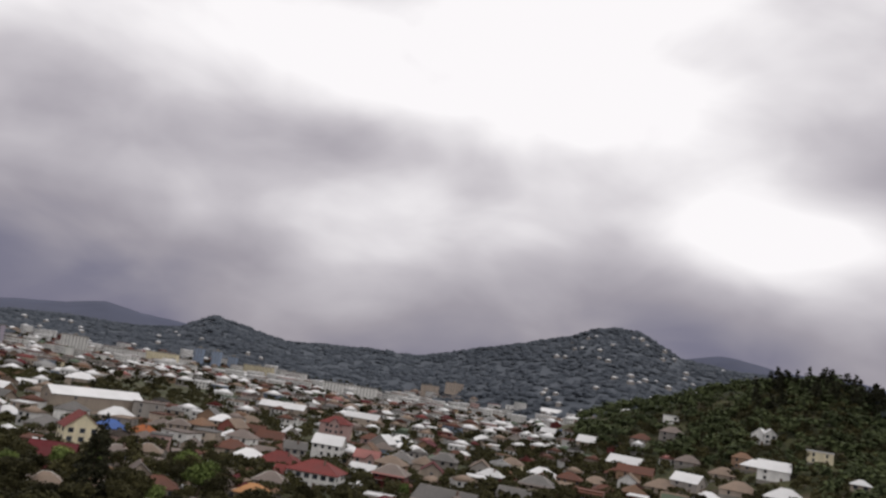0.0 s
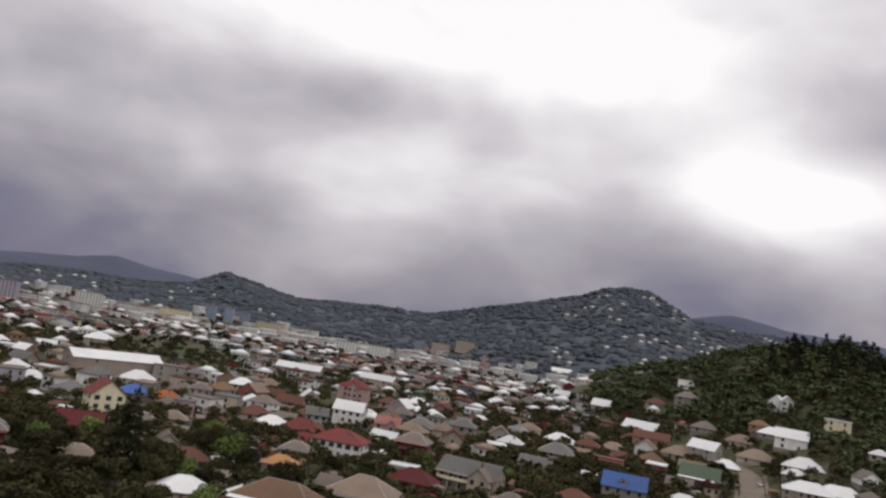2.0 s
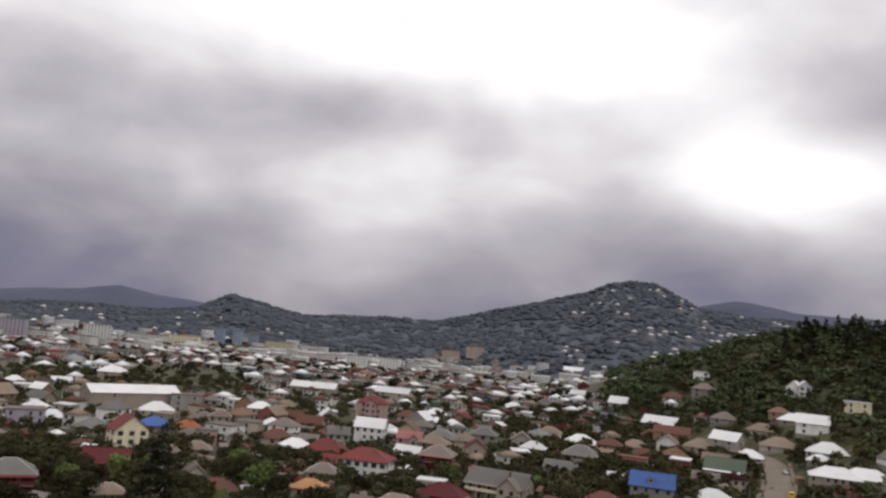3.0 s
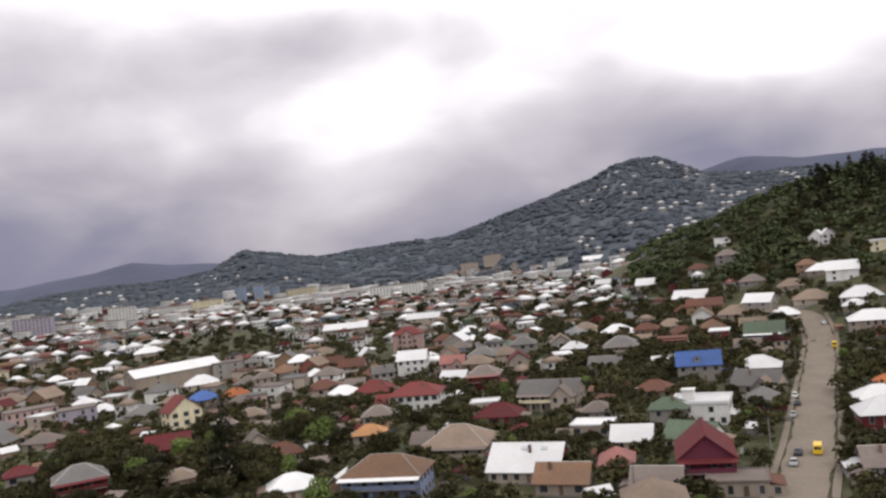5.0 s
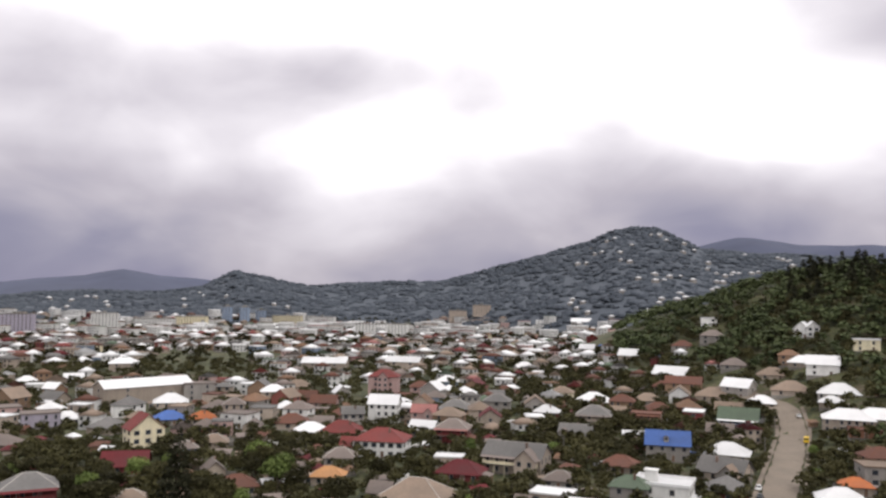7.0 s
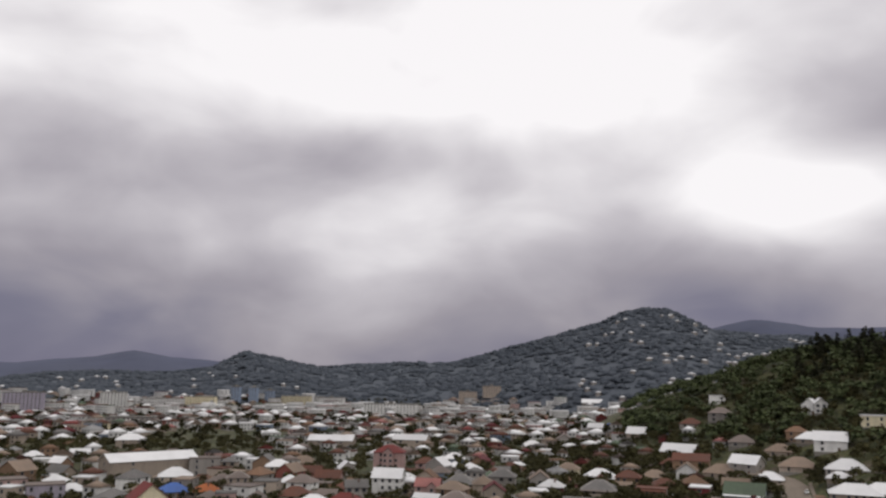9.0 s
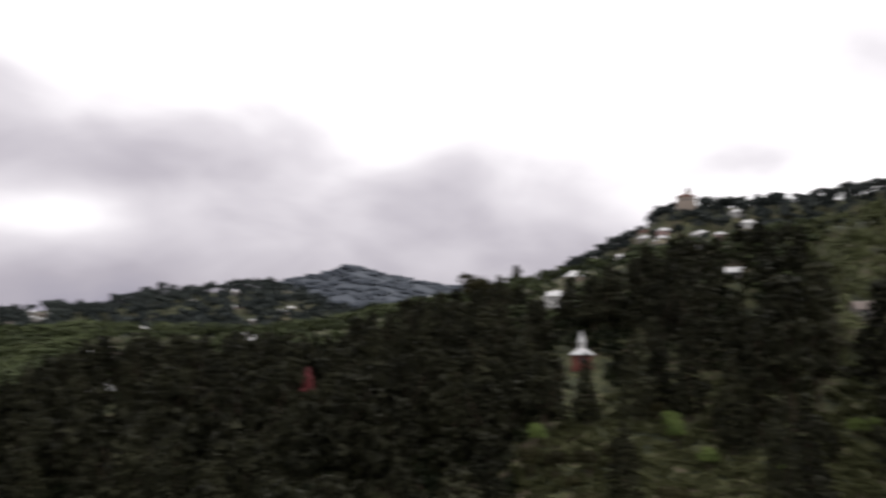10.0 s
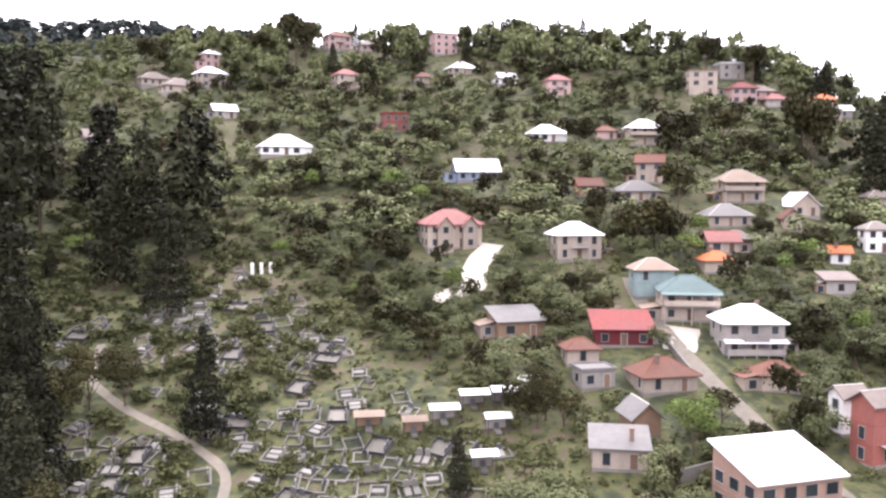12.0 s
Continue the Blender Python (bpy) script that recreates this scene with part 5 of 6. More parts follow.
# ---- white houses scattered over the far hills ----
def far_houses():
    rng = np.random.RandomState(8)
    walls, roofs, made = [], [], 0
    while made < 150:
        az = rng.choice((rng.uniform(9, 27), rng.uniform(9, 24), rng.uniform(-30, -10), rng.uniform(36, 62)), p=(0.2, 0.3, 0.2, 0.3))
        r = rng.uniform(1150, 1780) if az < 30 else rng.uniform(560, 930)
        x, y = r * math.sin(radians(az)), r * math.cos(radians(az))
        g = float(ground(x, y))
        if g < 12:
            continue
        w = rng.uniform(7, 11) if az < 30 else rng.uniform(7, 11)
        a, b, h, turn = w / 2, w * 0.37, float(rng.choice((2.6, 3.4))) + (0.8 if az < 30 else 1), radians(az) + rng.uniform(-0.4, 0.4)
        c, s = math.cos(turn), math.sin(turn)
        rot = np.array([[c, -s, 0], [s, c, 0], [0, 0, 1]])
        TAKEN.append((x, y, 6))
        TAKEN.append((x - 14 * math.sin(radians(az)), y - 14 * math.cos(radians(az)), 6))
        v = np.array([(-a, -b, -3), (a, -b, -3), (a, b, -3), (-a, b, -3), (-a, -b, h), (a, -b, h), (a, b, h), (-a, b, h)], float)
        walls.append((v @ rot + (x, y, g), [(0, 1, 5), (0, 5, 4), (1, 2, 6), (1, 6, 5), (2, 3, 7), (2, 7, 6), (3, 0, 4), (3, 4, 7)]))
        o = 0.7
        v = np.array([(-a - o, -b - o, h - 0.2), (a + o, -b - o, h - 0.2), (a + o, b + o, h - 0.2), (-a - o, b + o, h - 0.2), (-a + b, 0, h + b * 0.5), (a - b, 0, h + b * 0.5)])
        roofs.append((v @ rot + (x, y, g), [(0, 1, 5), (0, 5, 4), (2, 3, 4), (2, 4, 5), (1, 2, 5), (3, 0, 4), (0, 2, 1), (0, 3, 2)]))
        made += 1
    for name, parts, mat, label in (("hill_house_walls", walls, wall_matter("grey"), "pale walls of small houses strewn over the far hills"), ("hill_house_roofs", roofs, roof_matter("white"), "white roofs of small houses strewn over the far hills")):
        vs = np.concatenate([p[0] for p in parts])
        counts = np.cumsum([0] + [len(p[0]) for p in parts])
        fs = np.concatenate([np.array(p[1]) + k for p, k in zip(parts, counts)])
        tagged(new(name, soup(name, vs, fs, mat)), label, "houses", kind="stuff")


far_houses()


# ---- graveyard ----
def kerb_mesh(w, d, h=0.34, t=0.24, deep=0.4):
    """A low kerb round a plot, in one piece."""
    o, i = [(-w / 2, -d / 2), (w / 2, -d / 2), (w / 2, d / 2), (-w / 2, d / 2)], [(-w / 2 + t, -d / 2 + t), (w / 2 - t, -d / 2 + t), (w / 2 - t, d / 2 - t), (-w / 2 + t, d / 2 - t)]
    verts = [(*p, -deep) for p in o] + [(*p, h) for p in o] + [(*p, h) for p in i] + [(*p, -deep) for p in i]
    faces = [(4 * k + a, 4 * k + (a + 1) % 4, 4 * k + 4 + (a + 1) % 4, 4 * k + 4 + a) for k in range(3) for a in range(4)]
    return mesh_of("kerb", verts, faces, KERB)


def headstone_mesh(mat):
    pts = [(-0.4, 0), (0.4, 0), (0.4, 1.0), (0.28, 1.22), (0, 1.3), (-0.28, 1.22), (-0.4, 1.0)]
    verts = [(x, -0.08, z) for x, z in pts] + [(x, 0.08, z) for x, z in pts]
    n = len(pts)
    faces = [tuple(range(n)), tuple(range(2 * n - 1, n - 1, -1))] + [(i, n + i, n + (i + 1) % n, (i + 1) % n) for i in range(n)]
    return mesh_of("headstone", verts, faces, mat)


PAVED = matter("plot_paving", (0.155, 0.143, 0.122), 0.8, 0.0, 2.0, 0.25, 0.2, 0.4, 0.5)
PLOT_KINDS = []
for pk, (pw, pd, stone, cover, rail) in enumerate(((3.2, 2.8, DARK_STONE, None, False), (4.2, 3.2, STONE, None, False), (3.0, 2.6, DARK_STONE, "slab", False),
                                                   (3.8, 3.4, STONE, "slab", False), (2.6, 2.6, STONE, None, False), (4.4, 3.4, DARK_STONE, "paved", True))):
    plot = new("grave_plot")
    words = {None: "grassed", "slab": "slab-covered", "paved": "pale paved"}[cover]
    tagged(plot, f"{words} family grave plot with concrete kerb and {'dark' if stone == DARK_STONE else 'grey'} headstones", "grave", "graves on the slope")
    child("kerb", kerb_mesh(pw, pd), plot)
    for u in ((-0.6, 0.6) if pw > 3.1 else (0,)):
        child("headstone", headstone_mesh(stone), plot, m=pose(u, pd / 2 - 0.45, 0.1))
        if cover == "slab":
            child("slab", slab_mesh("slab", 0.9, 1.8, 0.45, STONE), plot, m=pose(u, -0.1, 0))
    if cover == "paved":
        child("paving", slab_mesh("paving", pw - 0.5, pd - 0.5, 0.32, PAVED), plot)
    if rail:
        rail_ring = kerb_mesh(pw - 0.12, pd - 0.12, 0.85, 0.05)
        rail_ring.materials[0] = METAL
        child("railing", rail_ring, plot, "dark sheet-metal railing")
    PLOT_KINDS.append(plot)
YARD_LINE = [(86, -10), (82, -51), (88, -80), (108, -82), (133, -76), (176, -72), (205, -58), (242, -35), (252, -5), (242, 22), (195, 32), (140, 16)]


def yard_has(x, y):
    inside = False
    for (ax, ay), (bx, by) in zip(YARD_LINE, YARD_LINE[1:] + YARD_LINE[:1]):
        if (ay > y) != (by > y) and x < (bx - ax) * (y - ay) / (by - ay) + ax:
            inside = not inside
    return inside


SHELTERS = [(106.9, -77.6, 4.2, "white"), (108.0, -83.7, 4.3, "white"), (106.3, -88.3, 3.9, "white"), (106.9, -93.5, 3.6, "white"), (100.4, -83.0, 3.6, "white"),
            (111.3, -67.1, 4.2, "tan"), (106.4, -72.2, 3.4, "tan"), (93.3, -75.9, 3.4, "white")]
graves = random.Random(17)
used_plots, made_plots = set(), 0
for row in range(44):
    for col in range(36):
        u, v = 78 + row * 4.3 + graves.uniform(-0.5, 0.5), 46 - col * 4.1 + graves.uniform(-0.5, 0.5)
        x, y = u * math.cos(0.35) - (v + 40) * math.sin(0.35) - 0.0, -40 + (u - 76) * -0.12 + (v + 40) * math.cos(0.35)
        chance = 0.9 if math.hypot(x, y) < 135 else 0.5 if math.hypot(x, y) < 180 else 0.2
        if not yard_has(x, y) or near_line(x, y, PATH_A) < 3.2 or graves.random() > chance or made_plots >= 290:
            continue
        if any(math.hypot(x - a, y - b) < 4.4 for a, b, *_ in SHELTERS):
            continue
        k = graves.randrange(6)
        g = float(ground(x, y))
        lean = Vector((g - float(ground(x + 1, y)), g - float(ground(x, y + 1)), 1)).to_track_quat("Z", "Y").to_matrix().to_4x4()
        m = Matrix.Translation((x, y, g + 0.02)) @ lean @ pose(0, 0, 0, 0, 0, -110 + 20 + graves.uniform(-22, 22) + graves.choice((0, 0, 90)))
        if k in used_plots:
            copy_thing(PLOT_KINDS[k], m)
        else:
            used_plots.add(k)
            PLOT_KINDS[k].matrix_basis = m
        TAKEN.append((x, y, 1.6))
        made_plots += 1


def grave_shelter(x, y, w, rc):
    """A sheet roof on four posts over a grave."""
    root = new("grave_shelter")
    z = float(ground(x, y))
    root.matrix_basis = pose(x, y, z, 0, 0, -112)
    tagged(root, f"open grave shelter with {'white' if rc == 'white' else 'rusty tan'} sheet roof on thin posts", "shelter", "grave shelters")
    d = w * 0.7
    for sx in (-1, 1):
        for sy in (-1, 1):
            child("post", slab_mesh("post", 0.12, 0.12, 4.4, METAL, 0.01), root, m=pose(sx * (w / 2 - 0.2), sy * (d / 2 - 0.2), -1.8))
    verts, faces = roof_shape("gable", w, d, 0.5, 0.25, 0.08)
    child("roof", mesh_of("roof", verts, faces, roof_matter(rc)), root, m=pose(0, 0, 2.55))
    child("back_wall", slab_mesh("back_wall", w - 0.3, 0.14, 4.2, wall_matter("brown" if rc == "tan" else "grey"), 0.02), root, m=pose(0, d / 2 - 0.12, -1.7))
    child("headstone", headstone_mesh(DARK_STONE), root, m=pose(0, d / 2 - 0.6, 0))
    child("slab", slab_mesh("slab", 1.0, 2.0, 0.5, STONE), root, m=pose(0, -0.2, -0.1))
    TAKEN.append((x, y, w * 0.5))


for spot in SHELTERS:
    grave_shelter(*spot)
for k in range(3):
    pillar = new("grave_pillar", slab_mesh("grave_pillar", 0.75, 0.6, 3.3, matter("white_stone", (0.72, 0.70, 0.66), 0.7, 0, 2, 0.15, 0.1, 0.3, 0.1), 0.06))
    pillar.matrix_basis = pose(177 - 0.6 * k, -70.3 - 1.9 * k, float(ground(174.5, -71.6)) - 0.2, 0, 0, -112)
    tagged(pillar, "tall white stone grave pillar on the wooded slope", "pillar", "white pillars")


# ---- chapel, belfry, hilltop church, masts ----
def cone_mesh(name, profile, n, mat):
    """A turned form: (radius, height) pairs from the bottom up."""
    verts = [(r * math.cos(6.28319 * i / n), r * math.sin(6.28319 * i / n), z) for r, z in profile for i in range(n)]
    faces = [(k * n + i, k * n + (i + 1) % n, k * n + n + (i + 1) % n, k * n + n + i) for k in range(len(profile) - 1) for i in range(n)]
    faces.append(tuple(range((len(profile) - 1) * n, len(profile) * n)))
    return mesh_of(name, verts, faces, mat)


def chapel(x, y, yaw):
    root = new("chapel")
    root.matrix_basis = pose(x, y, float(ground(x, y)) + 0.2, 0, 0, yaw)
    tagged(root, "small red-brown chapel with white roof and pointed cupola among pines", "chapel")
    verts, faces = ring_tower(3.2, 3.2, [(-4, 0.1), (0.5, 0.1), (0.5, 0), (4.6, 0)])
    child("wall", mesh_of("wall", verts, faces, wall_matter("redbrick")), root)
    verts, faces = roof_shape("hip", 6.4, 6.4, 2.2, 0.8)
    child("roof", mesh_of("roof", verts, faces, roof_matter("white")), root, m=pose(0, 0, 4.9))
    child("drum", cone_mesh("drum", [(1.0, 6.3), (1.0, 8.4)], 10, wall_matter("white")), root)
    child("cupola", cone_mesh("cupola", [(1.3, 8.4), (1.1, 9.0), (0.5, 10.8), (0.05, 12.6)], 10, roof_matter("white")), root)
    for t in (0, 90, -90):
        child("window", WINDOWS[2], root, m=pose(0, 0, 0, 0, 0, t) @ pose(0, -3.2, 2.6))
    TAKEN.append((x, y, 9))


chapel(282, 33.8, -84)
TAKEN.append((266, 31.5, 8))
TAKEN.append((254, 30, 7))


def belfry(x, y, yaw):
    root = new("belfry")
    root.matrix_basis = pose(x, y, float(ground(x, y)) + 0.5, 0, 0, yaw)
    tagged(root, "open belfry with red pointed roof on pale pillars", "belfry")
    for sx in (-1, 1):
        for sy in (-1, 1):
            child("pillar", slab_mesh("pillar", 1.0, 1.0, 13, wall_matter("pink"), 0.08), root, m=pose(sx * 1.4, sy * 1.4, -5.5))
    child("roof", cone_mesh("roof", [(2.9, 7.2), (2.2, 8.6), (1.6, 11.5), (0.2, 15.5)], 8, roof_matter("maroon")), root)
    TAKEN.append((x, y, 8))


belfry(251, 120, -64)
TAKEN.append((239, 114, 7))


def hill_church(x, y, yaw):
    root = new("church")
    root.matrix_basis = pose(x, y, float(ground(x, y)) + 2, 0, 0, yaw)
    tagged(root, "pale stone church with domed tower on the hilltop", "church")
    verts, faces = ring_tower(9, 6, [(-12, 0.2), (1, 0.2), (1, 0), (8, 0)])
    child("wall", mesh_of("wall", verts, faces, wall_matter("beige")), root)
    verts, faces = roof_shape("hip", 18, 12, 3.2, 0.6)
    child("roof", mesh_of("roof", verts, faces, roof_matter("brick")), root, m=pose(0, 0, 8.3))
    verts, faces = ring_tower(2.4, 2.4, [(4, 0), (13, 0), (13, 0.3), (13.6, 0.3), (13.6, 0)])
    child("tower", mesh_of("tower", verts, faces, wall_matter("beige")), root, m=pose(2, 0, 0))
    child("dome", cone_mesh("dome", [(2.5, 13.5), (2.3, 14.5), (1.7, 16.0), (0.6, 17.4), (0.08, 19.5)], 14, roof_matter("grey")), root, m=pose(2, 0, 0))
    for k in range(5):
        child("window", WINDOWS[2], root, m=pose(-7 + 3.5 * k, -6, 4.5))
    TAKEN.append((x, y, 14))


hill_church(848, 12, -88)


def mast(az, r, h):
    x, y = r * math.sin(radians(az)), r * math.cos(radians(az))
    root = new("radio_mast")
    root.matrix_basis = pose(x, y, float(ground(x, y)) - 0.5)
    tagged(root, "slender grey radio mast on the wooded crest", "mast", "radio masts")
    child("pole", cone_mesh("pole", [(0.45, 0), (0.3, h * 0.6), (0.12, h)], 6, METAL), root)
    for k in range(3):
        child("arm", slab_mesh("arm", 2.2 - 0.5 * k, 0.15, 0.15, METAL, 0.02), root, m=pose(0, 0, h * (0.7 + 0.1 * k), 0, 0, 60 * k))


mast(106.3, 390, 24)
mast(119.3, 385, 20)


# ---- street: cars, poles, stalls, walls ----
def car_mesh(profile, width, mat, taper=0.0):
    """A body from its side outline (y, z), drawn in towards the top."""
    zs = [z for _, z in profile]
    z0, z1 = min(zs), max(zs)
    n = len(profile)
    verts = []
    for s in (-1, 1):
        verts += [(s * (width / 2 - taper * (z - z0) / (z1 - z0)), y, z) for y, z in profile]
    faces = [tuple(range(n)), tuple(range(2 * n - 1, n - 1, -1))] + [(i, n + i, n + (i + 1) % n, (i + 1) % n) for i in range(n)]
    bm = bmesh.new()
    vs = [bm.verts.new(v) for v in verts]
    for f in faces:
        bm.faces.new([vs[i] for i in f])
    bmesh.ops.recalc_face_normals(bm, faces=bm.faces[:])
    bmesh.ops.bevel(bm, geom=bm.edges[:], offset=0.06, segments=2, affect="EDGES")
    return baked("body", bm, mat)


WHEEL = mesh_of("wheel", [(s * 0.1, r * math.cos(6.28319 * i / 14), r * math.sin(6.28319 * i / 14)) for s, r in ((-1, 0.2), (-1, 0.32), (1, 0.32), (1, 0.2)) for i in range(14)],
                [(k * 14 + i, k * 14 + (i + 1) % 14, k * 14 + 14 + (i + 1) % 14, k * 14 + 14 + i) for k in range(3) for i in range(14)] + [tuple(range(14)), tuple(range(55, 41, -1))], TYRE)
PAINTS = {"yellow": (0.75, 0.50, 0.03), "white": (0.75, 0.75, 0.74), "dark": (0.03, 0.032, 0.04), "silver": (0.40, 0.41, 0.42), "red": (0.35, 0.04, 0.04)}


def car(x, y, yaw, paint, van=False):
    root = new("van" if van else "car")
    root.matrix_basis = pose(x, y, float(ground(x, y)) + 0.31, 0, 0, yaw)
    tagged(root, f"{paint} {'minibus' if van else 'saloon car'} parked at the side of the street", "van" if van else "car", "vehicles on the street")
    mat = matter("car_paint_" + paint, PAINTS[paint], 0.3, 0.0, 1.0, 0.05, 0.0, 0.1, 0.0)
    if van:
        child("body", car_mesh([(-2.5, 0.3), (2.5, 0.3), (2.55, 1.0), (2.1, 1.25), (1.6, 2.2), (-2.4, 2.25), (-2.5, 1.0)], 1.95, mat, 0.12), root)
        child("windscreen", car_mesh([(1.72, 1.32), (2.14, 1.28), (1.78, 2.05), (1.5, 2.05)], 1.6, CAR_GLASS, 0.05), root)
        child("rear_window", car_mesh([(-2.54, 1.3), (-2.4, 1.3), (-2.4, 1.95), (-2.5, 1.95)], 1.5, CAR_GLASS, 0.05), root)
        child("side_window", car_mesh([(-2.1, 1.35), (1.5, 1.35), (1.3, 1.95), (-2.1, 1.95)], 1.92, CAR_GLASS, 0.03), root)
    else:
        child("body", car_mesh([(-2.1, 0.28), (2.1, 0.28), (2.15, 0.65), (1.95, 0.8), (0.9, 0.92), (-1.2, 0.95), (-2.05, 0.9), (-2.15, 0.6)], 1.72, mat, 0.08), root)
        child("cabin", car_mesh([(-1.55, 0.86), (1.0, 0.86), (0.35, 1.4), (-0.95, 1.42)], 1.55, CAR_GLASS, 0.2), root)
        child("roof", car_mesh([(-0.95, 1.36), (0.35, 1.36), (0.3, 1.46), (-0.9, 1.47)], 1.25, mat, 0.05), root)
    for sx in (-1, 1):
        for sy in (-1, 1):
            child("wheel", WHEEL, root, m=pose(sx * 0.8, sy * (1.5 if van else 1.3), 0.32))
        child("headlight", slab_mesh("headlight", 0.3, 0.06, 0.16, FRAME, 0.02), root, m=pose(sx * 0.6, 2.5 if van else 2.12, 0.6))
    TAKEN.append((x, y, 2.6))


car(74.9, 185, -25, "yellow", True)
car(145.5, 327, -25, "yellow", True)
car(56.5, 163, -25, "white", True)
car(94.8, 244.5, -25, "white")
car(91.0, 233.8, -25, "dark")
car(159.5, 366, -15, "white")
car(70.6, 185.5, -25, "dark")
car(114.0, 288.5, -25, "dark")
car(84.5, 221, -25, "silver")
car(66.5, 178, -25, "silver")


def street_pole(x, y, h):
    root = new("utility_pole")
    root.matrix_basis = pose(x, y, float(ground(x, y)) - 0.3, 0, 0, -25)
    tagged(root, "grey concrete utility pole with crossarm", "utility pole", "utility poles")
    child("pole", cone_mesh("pole", [(0.19, 0), (0.11, h)], 8, CONCRETE), root)
    child("crossarm", slab_mesh("crossarm", 1.8, 0.12, 0.12, METAL, 0.02), root, m=pose(0, 0, h - 0.6))


for px, py, ph in ((29.5, 166.7, 8.5), (43.1, 283.3, 9), (66.3, 190, 8.5), (90.5, 239, 8.5), (115, 291, 8.5), (140, 344, 8.5)):
    street_pole(px, py, ph)


def garden_wall(ax, ay, bx, by, h, mat, label):
    length = math.hypot(bx - ax, by - ay)
    n = max(2, int(length / 3))
    verts, faces = [], []
    sx, sy = (by - ay) / length * 0.14, -(bx - ax) / length * 0.14
    for i in range(n + 1):
        x, y = ax + (bx - ax) * i / n, ay + (by - ay) * i / n
        z = float(ground(x, y))
        verts += [(x - sx, y - sy, z - 0.6), (x - sx, y - sy, z + h), (x + sx, y + sy, z + h), (x + sx, y + sy, z - 0.6)]
    for i in range(n):
        faces += [(4 * i + k, 4 * i + k + 1, 4 * i + k + 5, 4 * i + k + 4) for k in range(3)]
    faces += [(0, 1, 2, 3), (4 * n + 3, 4 * n + 2, 4 * n + 1, 4 * n)]
    tagged(new("garden_wall", mesh_of("garden_wall", verts, faces, mat)), label, "wall", "garden walls")


garden_wall(39.7, 166.9, 55, 165.6, 2.2, wall_matter("white"), "white rendered garden wall beside the street")
garden_wall(-10.7, 187.8, 0.9, 200.9, 1.6, CONCRETE, "grey concrete garden wall between plots")
garden_wall(21.7, 241, 38.4, 241.1, 1.8, CONCRETE, "grey concrete garden wall between plots")
garden_wall(70.7, 224.1, 81.7, 215.4, 1.4, CONCRETE, "grey concrete garden wall between plots")
garden_wall(76.5, -95.8, 75.5, -101.3, 1.8, CONCRETE, "grey concrete garden wall beside a large house")
garden_wall(110.5, -125.6, 96, -119.2, 1.1, CONCRETE, "low concrete wall along the lane")


plots_rng = random.Random(41)
YARD_WALLS = 0
for _ in range(900):
    a, r = radians(plots_rng.uniform(-31, 29)), plots_rng.uniform(170, 340)
    x, y, turn, length = r * math.sin(a), r * math.cos(a), radians(plots_rng.choice((0, 90)) - 14 + plots_rng.uniform(-8, 8)), plots_rng.uniform(6, 15)
    ex, ey = x + length * math.cos(turn), y + length * math.sin(turn)
    spots = [(x + (ex - x) * k / 4, y + (ey - y) * k / 4) for k in range(5)]
    if YARD_WALLS < 70 and all(math.hypot(px - tx, py - ty) > tr * 0.85 for px, py in spots for tx, ty, tr in TAKEN) and min(float(near_line(px, py, STREET)) for px, py in spots) > 8:
        YARD_WALLS += 1
        pale = plots_rng.random() < 0.35
        garden_wall(x, y, ex, ey, plots_rng.uniform(1.3, 2.0), wall_matter("white") if pale else CONCRETE, f"{'pale rendered' if pale else 'grey concrete'} garden wall between plots")


def kiosk(x, y):
    root = new("market_stall")
    root.matrix_basis = pose(x, y, float(ground(x, y)) + 0.1, 0, 0, -25)
    tagged(root, "small roadside stall with white canvas awning on posts", "stall", "roadside stalls")
    for sx in (-1, 1):
        for sy in (-1, 1):
            child("post", slab_mesh("post", 0.08, 0.08, 2.5, METAL, 0.01), root, m=pose(sx * 1.3, sy * 1.1, 0))
    verts, faces = roof_shape("hip", 2.6, 2.2, 0.7, 0.3, 0.05)
    child("awning", mesh_of("awning", verts, faces, roof_matter("white")), root, m=pose(0, 0, 2.5))
    child("counter", slab_mesh("counter", 2.2, 0.6, 0.95, DOOR, 0.03), root, m=pose(0, -0.6, 0))
    TAKEN.append((x, y, 2.5))


kiosk(119.8, 259.5)
kiosk(126.5, 268)
kiosk(131, 279)


# ---- trees ----
def tuft_cloud(rng, n, lobes, size, calm=0.0):
    """n leaf tufts (single bent triangles) over a few overlapping lobes: centre and radii each."""
    vs, fs = [], []
    share = np.array([lo[3] * lo[4] for lo in lobes])
    share = share / share.sum()
    for k in range(n):
        cx, cy, cz, rx, rz = lobes[rng.choice(len(lobes), p=share)]
        v = rng.normal(size=3)
        v /= np.linalg.norm(v)
        if v[2] < -0.5:
            v[2] *= -0.6
        c = np.array([cx, cy, cz]) + v * [rx, rx, rz] * rng.uniform(0.72, 1.05)
        out = v + rng.normal(size=3) * 0.5 * (1 - 0.6 * calm) + np.array([0, 0, 1.6]) * calm
        out /= np.linalg.norm(out)
        t = np.cross(out, rng.normal(size=3))
        t /= np.linalg.norm(t)
        b = np.cross(out, t)
        s = size * rng.uniform(0.6, 1.4)
        vs += [c - t * s, c + t * s, c + b * s * 1.5 + out * s * 0.3]
        fs.append((3 * k, 3 * k + 1, 3 * k + 2))
    return np.array(vs), np.array(fs)


